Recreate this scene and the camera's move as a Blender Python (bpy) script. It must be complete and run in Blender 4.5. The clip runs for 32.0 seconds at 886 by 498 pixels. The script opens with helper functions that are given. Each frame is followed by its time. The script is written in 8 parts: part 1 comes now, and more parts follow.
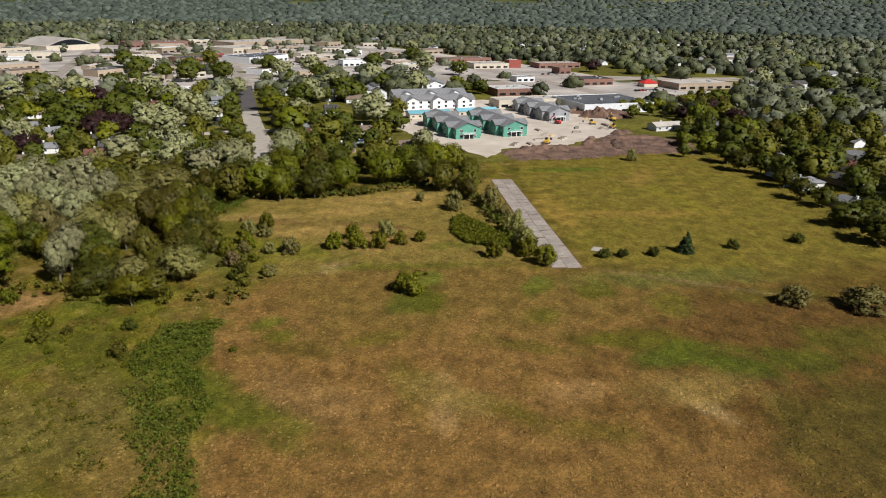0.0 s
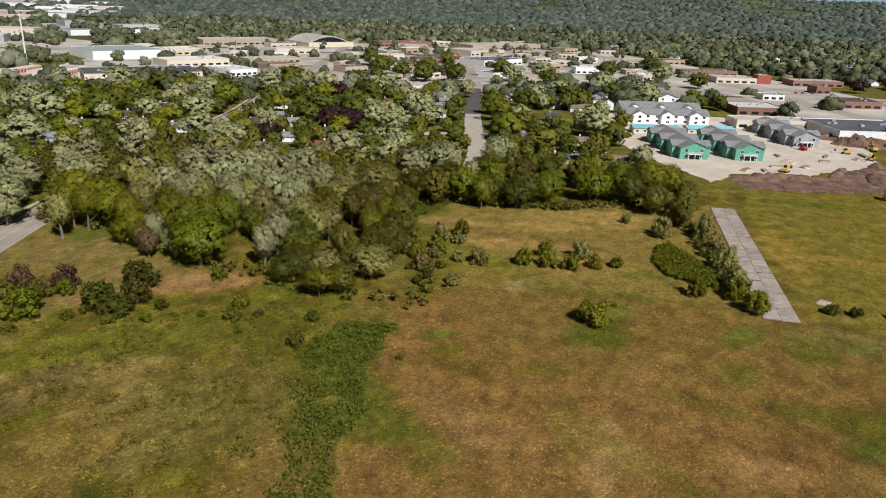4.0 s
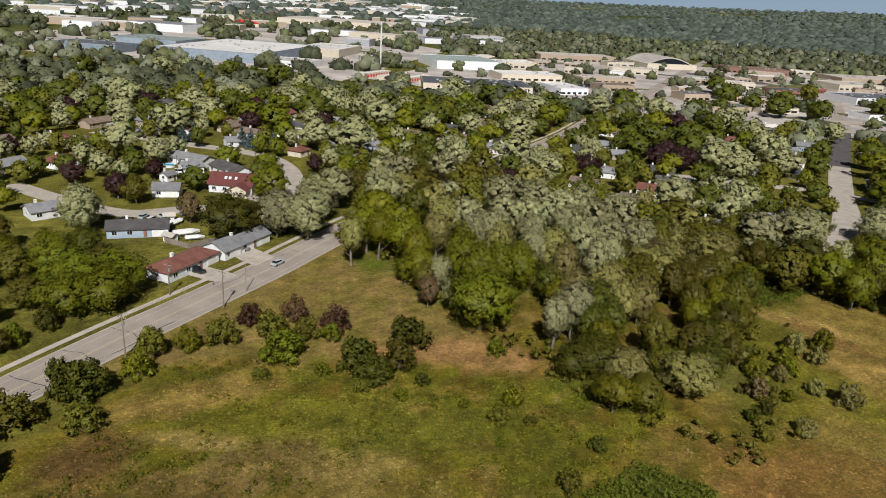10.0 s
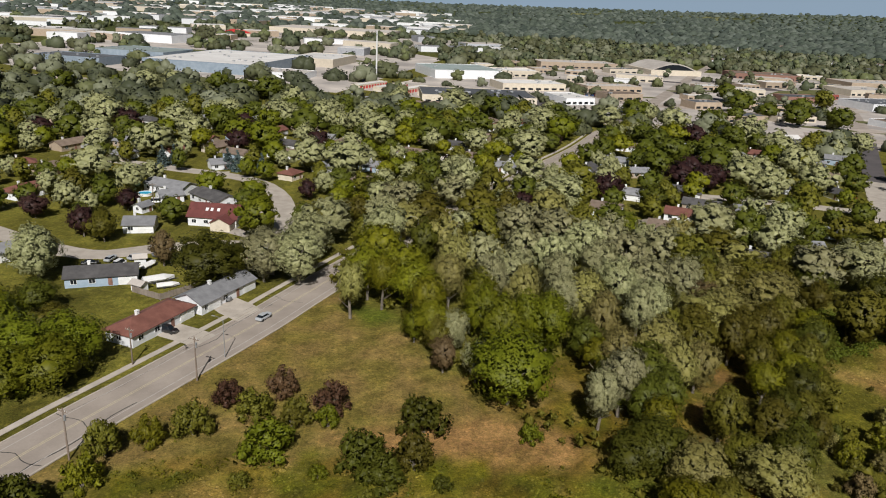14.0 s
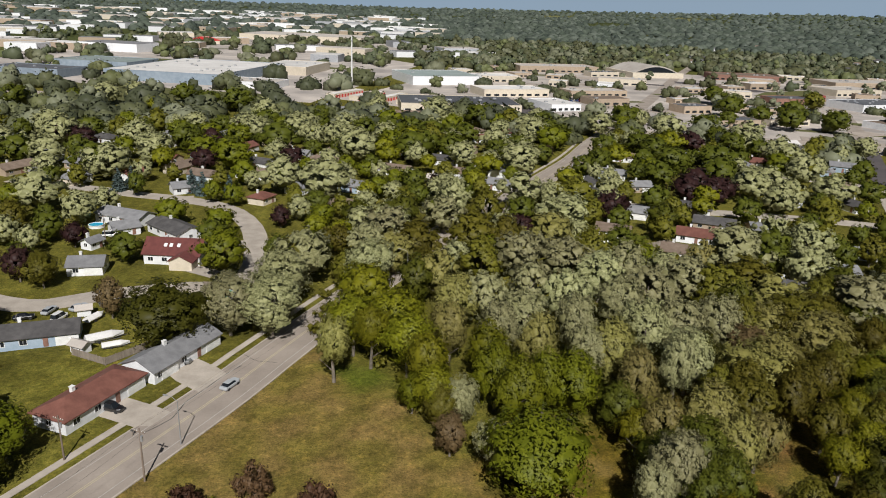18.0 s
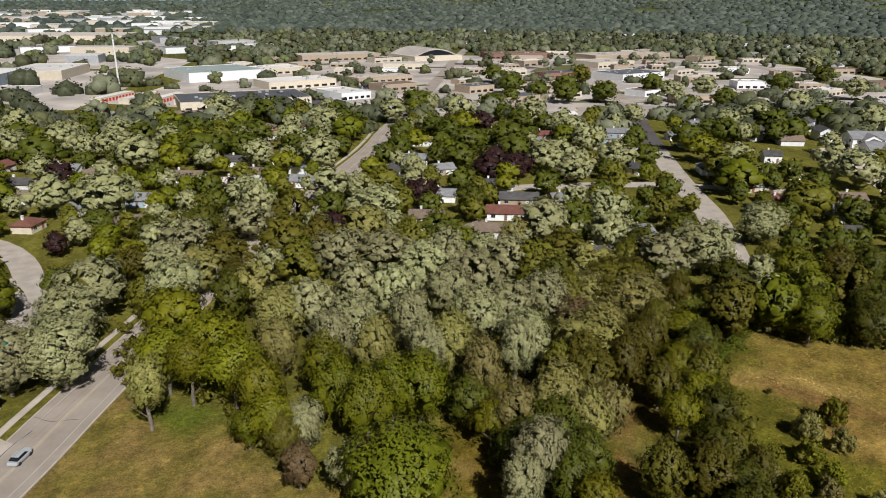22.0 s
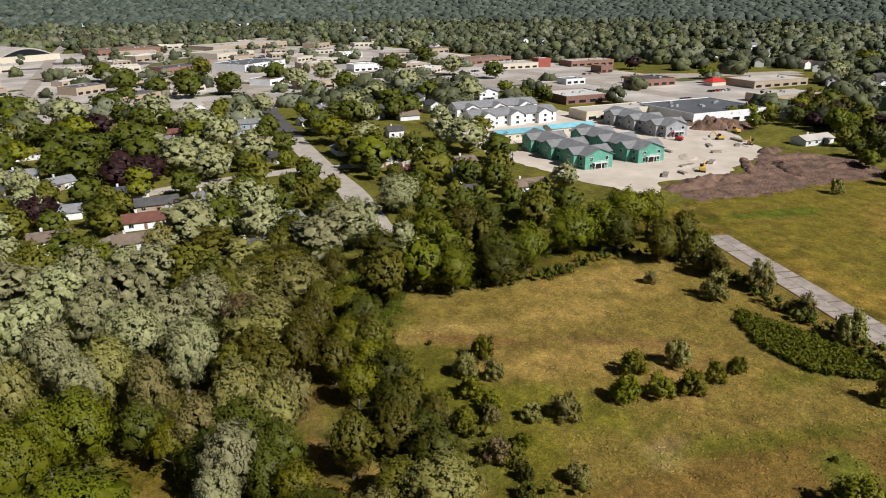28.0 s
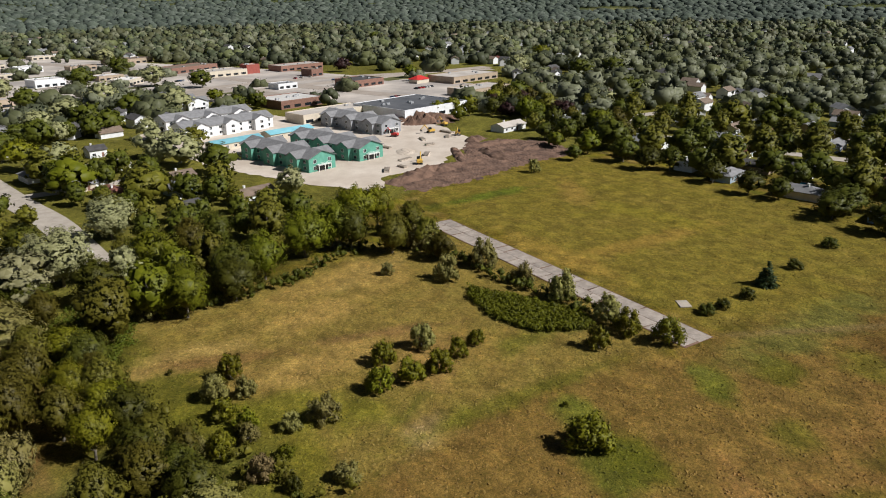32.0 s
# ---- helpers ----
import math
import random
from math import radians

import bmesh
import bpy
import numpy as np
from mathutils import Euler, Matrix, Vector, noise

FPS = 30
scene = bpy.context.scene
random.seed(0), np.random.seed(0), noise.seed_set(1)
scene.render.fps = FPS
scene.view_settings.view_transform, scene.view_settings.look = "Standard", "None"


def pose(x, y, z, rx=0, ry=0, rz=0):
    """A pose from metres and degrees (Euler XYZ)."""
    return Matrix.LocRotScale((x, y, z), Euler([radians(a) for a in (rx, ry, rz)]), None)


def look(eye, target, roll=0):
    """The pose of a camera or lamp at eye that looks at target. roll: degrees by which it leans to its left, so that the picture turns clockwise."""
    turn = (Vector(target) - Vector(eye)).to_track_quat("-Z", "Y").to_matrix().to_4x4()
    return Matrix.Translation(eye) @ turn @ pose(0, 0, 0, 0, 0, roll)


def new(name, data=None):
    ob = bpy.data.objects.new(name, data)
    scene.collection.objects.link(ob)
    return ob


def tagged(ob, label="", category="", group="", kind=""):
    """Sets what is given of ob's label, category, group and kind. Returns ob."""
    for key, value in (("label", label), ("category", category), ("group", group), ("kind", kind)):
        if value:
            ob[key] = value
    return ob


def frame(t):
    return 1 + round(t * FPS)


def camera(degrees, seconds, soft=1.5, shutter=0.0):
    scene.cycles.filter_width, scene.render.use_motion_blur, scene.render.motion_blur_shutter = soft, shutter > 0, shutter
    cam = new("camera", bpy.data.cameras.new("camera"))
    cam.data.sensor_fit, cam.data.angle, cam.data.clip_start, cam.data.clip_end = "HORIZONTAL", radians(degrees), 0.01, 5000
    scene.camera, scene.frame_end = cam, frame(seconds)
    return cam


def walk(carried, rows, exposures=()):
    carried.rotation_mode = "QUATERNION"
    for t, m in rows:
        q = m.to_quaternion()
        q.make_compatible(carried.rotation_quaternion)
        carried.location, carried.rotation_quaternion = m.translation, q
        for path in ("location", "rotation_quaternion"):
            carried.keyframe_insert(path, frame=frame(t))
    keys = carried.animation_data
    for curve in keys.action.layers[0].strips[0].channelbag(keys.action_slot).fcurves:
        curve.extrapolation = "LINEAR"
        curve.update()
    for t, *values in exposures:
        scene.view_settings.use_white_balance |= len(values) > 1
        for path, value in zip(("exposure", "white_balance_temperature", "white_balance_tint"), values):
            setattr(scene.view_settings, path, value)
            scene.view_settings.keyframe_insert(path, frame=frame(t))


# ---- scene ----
cam = camera(63.2, 32.0, soft=1.0)
PATH = [
    (0, (-27.651, -61.088, 72.234), (-26.297, -59.775, 71.57), 1.1),
    (0.5, (-27.205, -60.447, 72.024), (-25.853, -59.134, 71.354), 1.2),
    (1, (-26.86, -58.426, 71.695), (-25.624, -57.006, 71.019), 1.7),
    (1.5, (-25.175, -56.639, 71.414), (-24.159, -55.059, 70.728), 2.3),
    (2, (-23.313, -56.258, 71.318), (-22.337, -54.653, 70.632), 2.4),
    (2.5, (-22.334, -54.65, 71.536), (-21.357, -53.046, 70.848), 2.3),
    (4.5, (-13.363, -58.597, 73.629), (-12.573, -56.884, 72.963), 2.1),
    (5, (-11.607, -55.401, 73.937), (-10.931, -53.643, 73.265), 2.3),
    (5.5, (-10.546, -50.852, 73.719), (-9.982, -49.055, 73.045), 2.7),
    (6, (-9.251, -47.227, 73.773), (-8.803, -45.399, 73.096), 2.9),
    (6.5, (-8.094, -43.609, 73.713), (-7.764, -41.757, 73.035), 3.2),
    (7, (-6.867, -39.832, 73.779), (-6.651, -37.964, 73.098), 3.3),
    (7.5, (-6.427, -35.783, 73.891), (-6.316, -33.906, 73.208), 3.6),
    (8, (-5.48, -31.874, 74.018), (-5.402, -29.996, 73.334), 3.7),
    (8.5, (-5.224, -27.836, 74.046), (-5.144, -25.957, 73.366), 3.6),
    (9, (-4.987, -23.654, 73.904), (-4.905, -21.773, 73.229), 3.6),
    (9.5, (-5.113, -19.227, 73.824), (-5.028, -17.346, 73.152), 3.6),
    (10, (-5.305, -15.009, 73.859), (-5.219, -13.126, 73.19), 3.6),
    (10.5, (-5.715, -10.792, 73.902), (-5.626, -8.909, 73.235), 3.5),
    (11, (-6.028, -6.818, 73.768), (-5.937, -4.933, 73.105), 3.5),
    (11.5, (-6.543, -2.788, 73.625), (-6.45, -0.902, 72.964), 3.5),
    (12, (-7.19, 1.46, 73.577), (-7.095, 3.346, 72.917), 3.5),
    (12.5, (-7.349, 4.858, 73.693), (-7.255, 6.744, 73.035), 3.3),
    (13, (-7.928, 8.611, 73.569), (-7.832, 10.498, 72.913), 3.2),
    (13.5, (-8.23, 12.309, 73.477), (-8.135, 14.197, 72.824), 3.1),
    (14, (-8.768, 16.111, 73.481), (-8.672, 17.999, 72.829), 3.0),
    (14.5, (-9.057, 19.787, 73.557), (-8.962, 21.675, 72.905), 3.0),
    (16.5, (-10.901, 34.843, 73.36), (-10.805, 36.733, 72.713), 2.7),
    (17, (-11.492, 38.572, 73.242), (-11.394, 40.464, 72.6), 2.6),
    (17.5, (-11.738, 41.803, 73.17), (-11.628, 43.694, 72.529), 2.5),
    (18, (-12.041, 44.76, 73.003), (-11.883, 46.649, 72.363), 2.3),
    (18.5, (-12.074, 47.107, 73.105), (-11.835, 48.987, 72.465), 1.9),
    (19, (-12.543, 48.693, 73.331), (-12.237, 50.563, 72.689), 1.7),
    (19.5, (-12.992, 50.174, 73.295), (-12.639, 52.035, 72.651), 1.5),
    (20, (-13.305, 51.624, 73.142), (-12.901, 53.473, 72.496), 1.2),
    (20.5, (-13.685, 52.877, 72.952), (-13.223, 54.712, 72.304), 1.0),
    (21, (-13.964, 53.662, 72.767), (-13.435, 55.477, 72.116), 0.8),
    (21.5, (-14.077, 54.269, 72.592), (-13.473, 56.06, 71.938), 0.7),
    (22, (-14.28, 54.823, 72.147), (-13.595, 56.584, 71.491), 0.4),
    (22.5, (-14.084, 54.708, 72.217), (-13.332, 56.44, 71.557), 0.2),
    (23, (-14.246, 54.602, 72.373), (-13.414, 56.296, 71.711), 0.1),
    (23.5, (-14.32, 54.717, 72.271), (-13.416, 56.374, 71.608), 0.0),
    (24, (-14.142, 54.624, 72.333), (-13.173, 56.241, 71.667), -0.1),
    (24.5, (-14.131, 54.681, 72.337), (-13.099, 56.259, 71.668), -0.0),
    (26.5, (-13.873, 55.02, 71.873), (-12.62, 56.426, 71.2), -0.2),
    (27, (-13.917, 54.924, 72.039), (-12.606, 56.275, 71.362), -0.3),
    (27.5, (-13.896, 55.061, 71.828), (-12.522, 56.347, 71.15), -0.3),
    (28, (-13.971, 55.188, 71.863), (-12.534, 56.402, 71.183), -0.3),
    (28.5, (-13.966, 55.245, 71.777), (-12.473, 56.388, 71.096), -0.4),
    (29, (-13.996, 55.336, 71.575), (-12.447, 56.402, 70.895), -0.4),
    (29.5, (-13.837, 55.37, 71.543), (-12.236, 56.355, 70.862), -0.5),
    (30, (-13.893, 55.267, 71.447), (-12.245, 56.173, 70.767), -0.6),
    (30.5, (-13.908, 55.273, 71.543), (-12.219, 56.102, 70.864), -0.6),
    (31, (-13.952, 55.282, 71.511), (-12.226, 56.031, 70.832), -0.6),
    (31.5, (-13.88, 55.472, 71.419), (-12.121, 56.14, 70.742), -0.6),
    (32, (-13.829, 55.524, 71.242), (-12.039, 56.108, 70.568), -0.7),
]
walk(cam, [(t, look(eye, target, roll)) for t, eye, target, roll in PATH], [(0.0, 0.10, 6150, 10), (6.0, 0.10, 6150, 10), (14.0, 0.0, 6200, 10), (19.0, 0.0, 6200, 10), (26.0, 0.22, 6150, 10), (32.0, 0.16, 6150, 10)])

# ---- light ----
SUN_EL, SUN_DIR = radians(43), Vector((0.0, 1.0, 0.0))
world = bpy.data.worlds.new("sky")
scene.world = world
world.use_nodes = True
wn = world.node_tree.nodes
sky = wn.new("ShaderNodeTexSky")
sky.sky_type = "NISHITA"
sky.sun_disc = False
sky.sun_elevation, sky.sun_rotation = SUN_EL, radians(180)
sky.altitude, sky.air_density, sky.dust_density = 250, 1.0, 2.0
world.node_tree.links.new(sky.outputs[0], wn["Background"].inputs[0])
wn["Background"].inputs[1].default_value = 0.017
sun = new("sun", bpy.data.lights.new("sun", "SUN"))
sun.data.energy, sun.data.angle, sun.data.color = 5.0, radians(0.6), (1.0, 0.945, 0.875)
sun.matrix_world = look((0, -60 * math.cos(SUN_EL), 60 * math.sin(SUN_EL)), (0, 0, 0))


# pale sky low over the horizon, all round
ring = [(4850 * math.cos(2 * math.pi * i / 96), 4850 * math.sin(2 * math.pi * i / 96)) for i in range(96)]
sky_me = bpy.data.meshes.new("backdrop")
sky_me.from_pydata([(x, y, z) for z in (-60, 700) for x, y in ring], [], [(i, (i + 1) % 96, 96 + (i + 1) % 96, 96 + i) for i in range(96)])
sky_band = tagged(new("backdrop", sky_me), "pale hazy sky over the horizon", "sky", kind="structure")
haze = bpy.data.materials.new("hazy_sky")
haze.use_nodes = True
hb = haze.node_tree.nodes["Principled BSDF"]
hb.inputs["Base Color"].default_value, hb.inputs["Roughness"].default_value = (0, 0, 0, 1), 1.0
hb.inputs["Emission Color"].default_value, hb.inputs["Emission Strength"].default_value = (0.36, 0.47, 0.58, 1), 0.72
sky_me.materials.append(haze)


# ---- materials ----
def nodes_of(name):
    m = bpy.data.materials.new(name)
    m.use_nodes = True
    nt = m.node_tree
    return m, nt, nt.nodes["Principled BSDF"]


def mixed(nt, a, b, fac, mode="MIX"):
    n = nt.nodes.new("ShaderNodeMix")
    n.data_type, n.blend_type = "RGBA", mode
    for sock, v in ((n.inputs[0], fac), (n.inputs[6], a), (n.inputs[7], b)):
        if isinstance(v, (tuple, list)):
            sock.default_value = (*v, 1)
        elif isinstance(v, (int, float)):
            sock.default_value = v
        else:
            nt.links.new(v, sock)
    return n.outputs[2]


def noise_of(nt, scale, detail=4.0, rough=0.6, coord="Object"):
    tc = nt.nodes.new("ShaderNodeNewGeometry") if coord == "World" else nt.nodes.new("ShaderNodeTexCoord")
    n = nt.nodes.new("ShaderNodeTexNoise")
    n.inputs["Scale"].default_value, n.inputs["Detail"].default_value, n.inputs["Roughness"].default_value = scale, detail, rough
    nt.links.new(tc.outputs["Position"] if coord == "World" else tc.outputs["Object"], n.inputs["Vector"])
    return n.outputs[0]


def span(nt, v, a, b, c=0.0, d=1.0):
    n = nt.nodes.new("ShaderNodeMapRange")
    nt.links.new(v, n.inputs[0])
    for i, k in enumerate((a, b, c, d)):
        n.inputs[i + 1].default_value = k
    return n.outputs[0]


def bumped(nt, bsdf, height, strength=0.4, dist=0.05):
    b = nt.nodes.new("ShaderNodeBump")
    b.inputs["Strength"].default_value, b.inputs["Distance"].default_value = strength, dist
    nt.links.new(height, b.inputs["Height"])
    nt.links.new(b.outputs[0], bsdf.inputs["Normal"])


def surface(name, c1, c2, scale=0.6, fine=8.0, rough=0.8, metal=0.0, bump=0.3, vary=0.12, coord="World"):
    """Two-scale material: broad stains, fine grain, a little difference from piece to piece."""
    m, nt, p = nodes_of(name)
    big, small = noise_of(nt, scale, 5, 0.6, coord), noise_of(nt, fine, 3, 0.6, coord)
    col = mixed(nt, c1, c2, span(nt, big, 0.35, 0.68))
    col = mixed(nt, col, mixed(nt, (0.72, 0.72, 0.72), (1.2, 1.2, 1.2), small), 0.6, "MULTIPLY")
    if vary:
        info = nt.nodes.new("ShaderNodeObjectInfo")
        v = span(nt, info.outputs["Random"], 0, 1, 1 - vary, 1 + vary)
        g = nt.nodes.new("ShaderNodeCombineColor")
        for i in range(3):
            nt.links.new(v, g.inputs[i])
        col = mixed(nt, col, g.outputs[0], 1.0, "MULTIPLY")
    nt.links.new(col, p.inputs["Base Color"])
    p.inputs["Roughness"].default_value, p.inputs["Metallic"].default_value = rough, metal
    if bump:
        bumped(nt, p, small, bump, 0.03)
    return m


def leafy(name, c, tip, gloss=0.5, spread=0.35):
    """Foliage: every tree a little different, every leaf clump a little different."""
    m, nt, p = nodes_of(name)
    geo, info = nt.nodes.new("ShaderNodeNewGeometry"), nt.nodes.new("ShaderNodeObjectInfo")
    col = mixed(nt, c, tip, span(nt, geo.outputs["Random Per Island"], 0.0, 1.0, 0.1, 0.8))
    h = nt.nodes.new("ShaderNodeHueSaturation")
    nt.links.new(col, h.inputs["Color"])
    nt.links.new(span(nt, info.outputs["Random"], 0, 1, 0.490, 0.518), h.inputs["Hue"])
    nt.links.new(span(nt, info.outputs["Random"], 0, 1, 1 - spread, 1 + spread), h.inputs["Value"])
    nt.links.new(h.outputs[0], p.inputs["Base Color"])
    p.inputs["Roughness"].default_value = gloss
    p.inputs["Specular IOR Level"].default_value = 0.12
    return m


LEAF = {
    "S": leafy("silver_maple_leaf", (0.145, 0.142, 0.056), (0.310, 0.298, 0.155), 0.5, 0.2),
    "G": leafy("green_leaf", (0.060, 0.066, 0.003), (0.140, 0.142, 0.009), 0.5, 0.2),
    "D": leafy("dark_green_leaf", (0.038, 0.041, 0.004), (0.082, 0.082, 0.010), 0.5, 0.3),
    "Y": leafy("yellow_green_leaf", (0.080, 0.080, 0.004), (0.178, 0.166, 0.010), 0.5, 0.22),
    "O": leafy("olive_leaf", (0.056, 0.050, 0.005), (0.126, 0.108, 0.016), 0.5, 0.3),
    "P": leafy("purple_leaf", (0.026, 0.012, 0.012), (0.050, 0.025, 0.020)),
    "B": leafy("blue_spruce_needle", (0.062, 0.090, 0.085), (0.11, 0.145, 0.135)),
    "C": leafy("conifer_needle", (0.022, 0.033, 0.010), (0.045, 0.056, 0.018)),
    "R": leafy("rusty_leaf", (0.092, 0.062, 0.026), (0.160, 0.110, 0.052)),
    "M": leafy("red_brown_shrub_leaf", (0.058, 0.030, 0.016), (0.105, 0.056, 0.030)),
    "H": leafy("hawthorn_leaf", (0.125, 0.112, 0.026), (0.240, 0.208, 0.070), 0.5, 0.2),
    "W": leafy("weed_leaf", (0.058, 0.070, 0.006), (0.122, 0.134, 0.014), 0.5, 0.1),
    "L": leafy("lemon_leaf", (0.15, 0.145, 0.012), (0.25, 0.235, 0.03)),
}
BARK = surface("bark", (0.12, 0.10, 0.075), (0.22, 0.19, 0.15), 1.0, 9, 0.9, 0, 0.5)
ASPHALT = surface("old_road_surface", (0.32, 0.272, 0.228), (0.42, 0.36, 0.305), 0.12, 3.0, 0.85)
NEW_ASPHALT = surface("dark_asphalt", (0.085, 0.075, 0.075), (0.115, 0.10, 0.10), 0.12, 3.0, 0.85)
CONCRETE = surface("concrete", (0.36, 0.316, 0.265), (0.48, 0.425, 0.36), 0.25, 3.0, 0.85)
PAINT_WHITE = surface("road_paint", (0.40, 0.37, 0.33), (0.48, 0.44, 0.40), 0.8, 5, 0.7)
PAINT_YELLOW = surface("yellow_road_paint", (0.42, 0.36, 0.24), (0.50, 0.43, 0.28), 0.8, 5, 0.7)
TAR = surface("tar", (0.03, 0.028, 0.026), (0.06, 0.055, 0.05), 1, 5, 0.6)
SOIL = surface("bare_soil", (0.078, 0.044, 0.030), (0.22, 0.132, 0.090), 0.16, 1.6, 0.95, 0, 1.0)
SAND = surface("graded_gravel", (0.50, 0.42, 0.34), (0.68, 0.60, 0.51), 0.06, 1.6, 0.95, 0, 0.4)
LOT = surface("worn_paving", (0.29, 0.262, 0.24), (0.56, 0.50, 0.44), 0.022, 0.9, 0.9, 0, 0.2)
TURF = surface("mown_lawn", (0.075, 0.080, 0.018), (0.12, 0.116, 0.034), 0.10, 2.5, 0.95, 0, 0.5)
SIDING = {
    "white": surface("white_siding", (0.70, 0.71, 0.72), (0.80, 0.81, 0.82), 0.5, 6),
    "cream": surface("cream_siding", (0.52, 0.46, 0.36), (0.62, 0.55, 0.44), 0.5, 6),
    "blue": surface("blue_siding", (0.28, 0.36, 0.44), (0.36, 0.44, 0.52), 0.5, 6),
    "tan": surface("tan_siding", (0.36, 0.28, 0.20), (0.44, 0.35, 0.26), 0.5, 6),
    "brick": surface("red_brick", (0.20, 0.105, 0.075), (0.29, 0.155, 0.115), 1.0, 8),
    "grey": surface("grey_siding", (0.30, 0.31, 0.33), (0.40, 0.41, 0.43), 0.5, 6),
    "green": surface("green_house_wrap", (0.085, 0.27, 0.20), (0.13, 0.36, 0.27), 0.4, 5),
    "red": surface("red_panel_wall", (0.27, 0.065, 0.048), (0.34, 0.09, 0.065), 0.5, 5),
    "steel": surface("blue_grey_steel_cladding", (0.20, 0.25, 0.30), (0.27, 0.32, 0.37), 0.3, 4),
}
ROOFING = {
    "red": surface("red_brown_shingle", (0.13, 0.050, 0.036), (0.19, 0.078, 0.056), 0.5, 5, 0.9),
    "grey": surface("grey_shingle", (0.165, 0.165, 0.17), (0.235, 0.235, 0.24), 0.5, 5, 0.9),
    "dark": surface("dark_shingle", (0.055, 0.052, 0.052), (0.095, 0.09, 0.088), 0.5, 5, 0.9),
    "brown": surface("brown_shingle", (0.15, 0.11, 0.08), (0.22, 0.165, 0.125), 0.5, 5, 0.9),
    "maroon": surface("maroon_shingle", (0.105, 0.030, 0.026), (0.15, 0.045, 0.038), 0.5, 5, 0.9),
    "white": surface("white_roof_membrane", (0.58, 0.56, 0.53), (0.72, 0.70, 0.67), 0.05, 1, 0.8),
    "pale": surface("pale_gravel_roof", (0.40, 0.36, 0.32), (0.52, 0.48, 0.43), 0.08, 1.5, 0.9),
    "black": surface("black_roof_membrane", (0.07, 0.075, 0.085), (0.12, 0.125, 0.135), 0.08, 1.5, 0.8),
    "teal": surface("teal_roof_underlay", (0.17, 0.42, 0.50), (0.24, 0.52, 0.60), 0.3, 3, 0.7),
    "green": surface("green_grey_metal_roof", (0.26, 0.31, 0.29), (0.33, 0.38, 0.36), 0.1, 2, 0.6),
}
TRIM = surface("white_trim", (0.70, 0.70, 0.68), (0.80, 0.80, 0.78), 1, 8, 0.6)
WOOD = surface("weathered_wood", (0.20, 0.165, 0.13), (0.30, 0.255, 0.21), 0.6, 7, 0.85)
POLEWOOD = surface("pole_wood", (0.16, 0.12, 0.09), (0.24, 0.19, 0.15), 0.6, 7, 0.85)
STEEL = surface("galvanised_steel", (0.42, 0.43, 0.44), (0.52, 0.53, 0.54), 1, 8, 0.45, 0.6)
DARKSTEEL = surface("dark_steel", (0.05, 0.05, 0.05), (0.09, 0.085, 0.08), 1, 8, 0.6)
RED = surface("red_paint", (0.50, 0.03, 0.03), (0.60, 0.05, 0.04), 1, 8, 0.45)
YELLOW = surface("yellow_machine_paint", (0.55, 0.33, 0.05), (0.65, 0.42, 0.08), 1, 8, 0.5)
TARP = surface("white_tarpaulin", (0.66, 0.65, 0.62), (0.76, 0.75, 0.73), 0.5, 3, 0.6)
RUBBER = surface("tyre_rubber", (0.02, 0.02, 0.02), (0.035, 0.035, 0.035), 1, 8, 0.8)
POOLWATER, _nt, _p = nodes_of("pool_water")
_p.inputs["Base Color"].default_value, _p.inputs["Roughness"].default_value = (0.02, 0.20, 0.13, 1), 0.08
BLUEWATER, _nt, _p = nodes_of("blue_pool_water")
_p.inputs["Base Color"].default_value, _p.inputs["Roughness"].default_value = (0.04, 0.38, 0.60, 1), 0.08
GLASS, _nt, _p = nodes_of("window_glass")
_p.inputs["Base Color"].default_value, _p.inputs["Roughness"].default_value = (0.015, 0.018, 0.022, 1), 0.06
SLABS = surface("old_slab", (0.26, 0.222, 0.19), (0.40, 0.345, 0.295), 0.5, 4.0, 0.9, 0, 0.5, 0.14)
CARPAINT = {}
for _n, _c in (("black", (0.012, 0.012, 0.014)), ("silver", (0.40, 0.42, 0.44)), ("white", (0.72, 0.72, 0.71)),
               ("red", (0.42, 0.02, 0.02)), ("blue", (0.04, 0.09, 0.24)), ("grey", (0.14, 0.145, 0.15)), ("tan", (0.36, 0.31, 0.25))):
    CARPAINT[_n], _nt, _p = nodes_of("car_paint_" + _n)
    _p.inputs["Base Color"].default_value = (*_c, 1)
    _p.inputs["Roughness"].default_value, _p.inputs["Coat Weight"].default_value = 0.3, 0.6


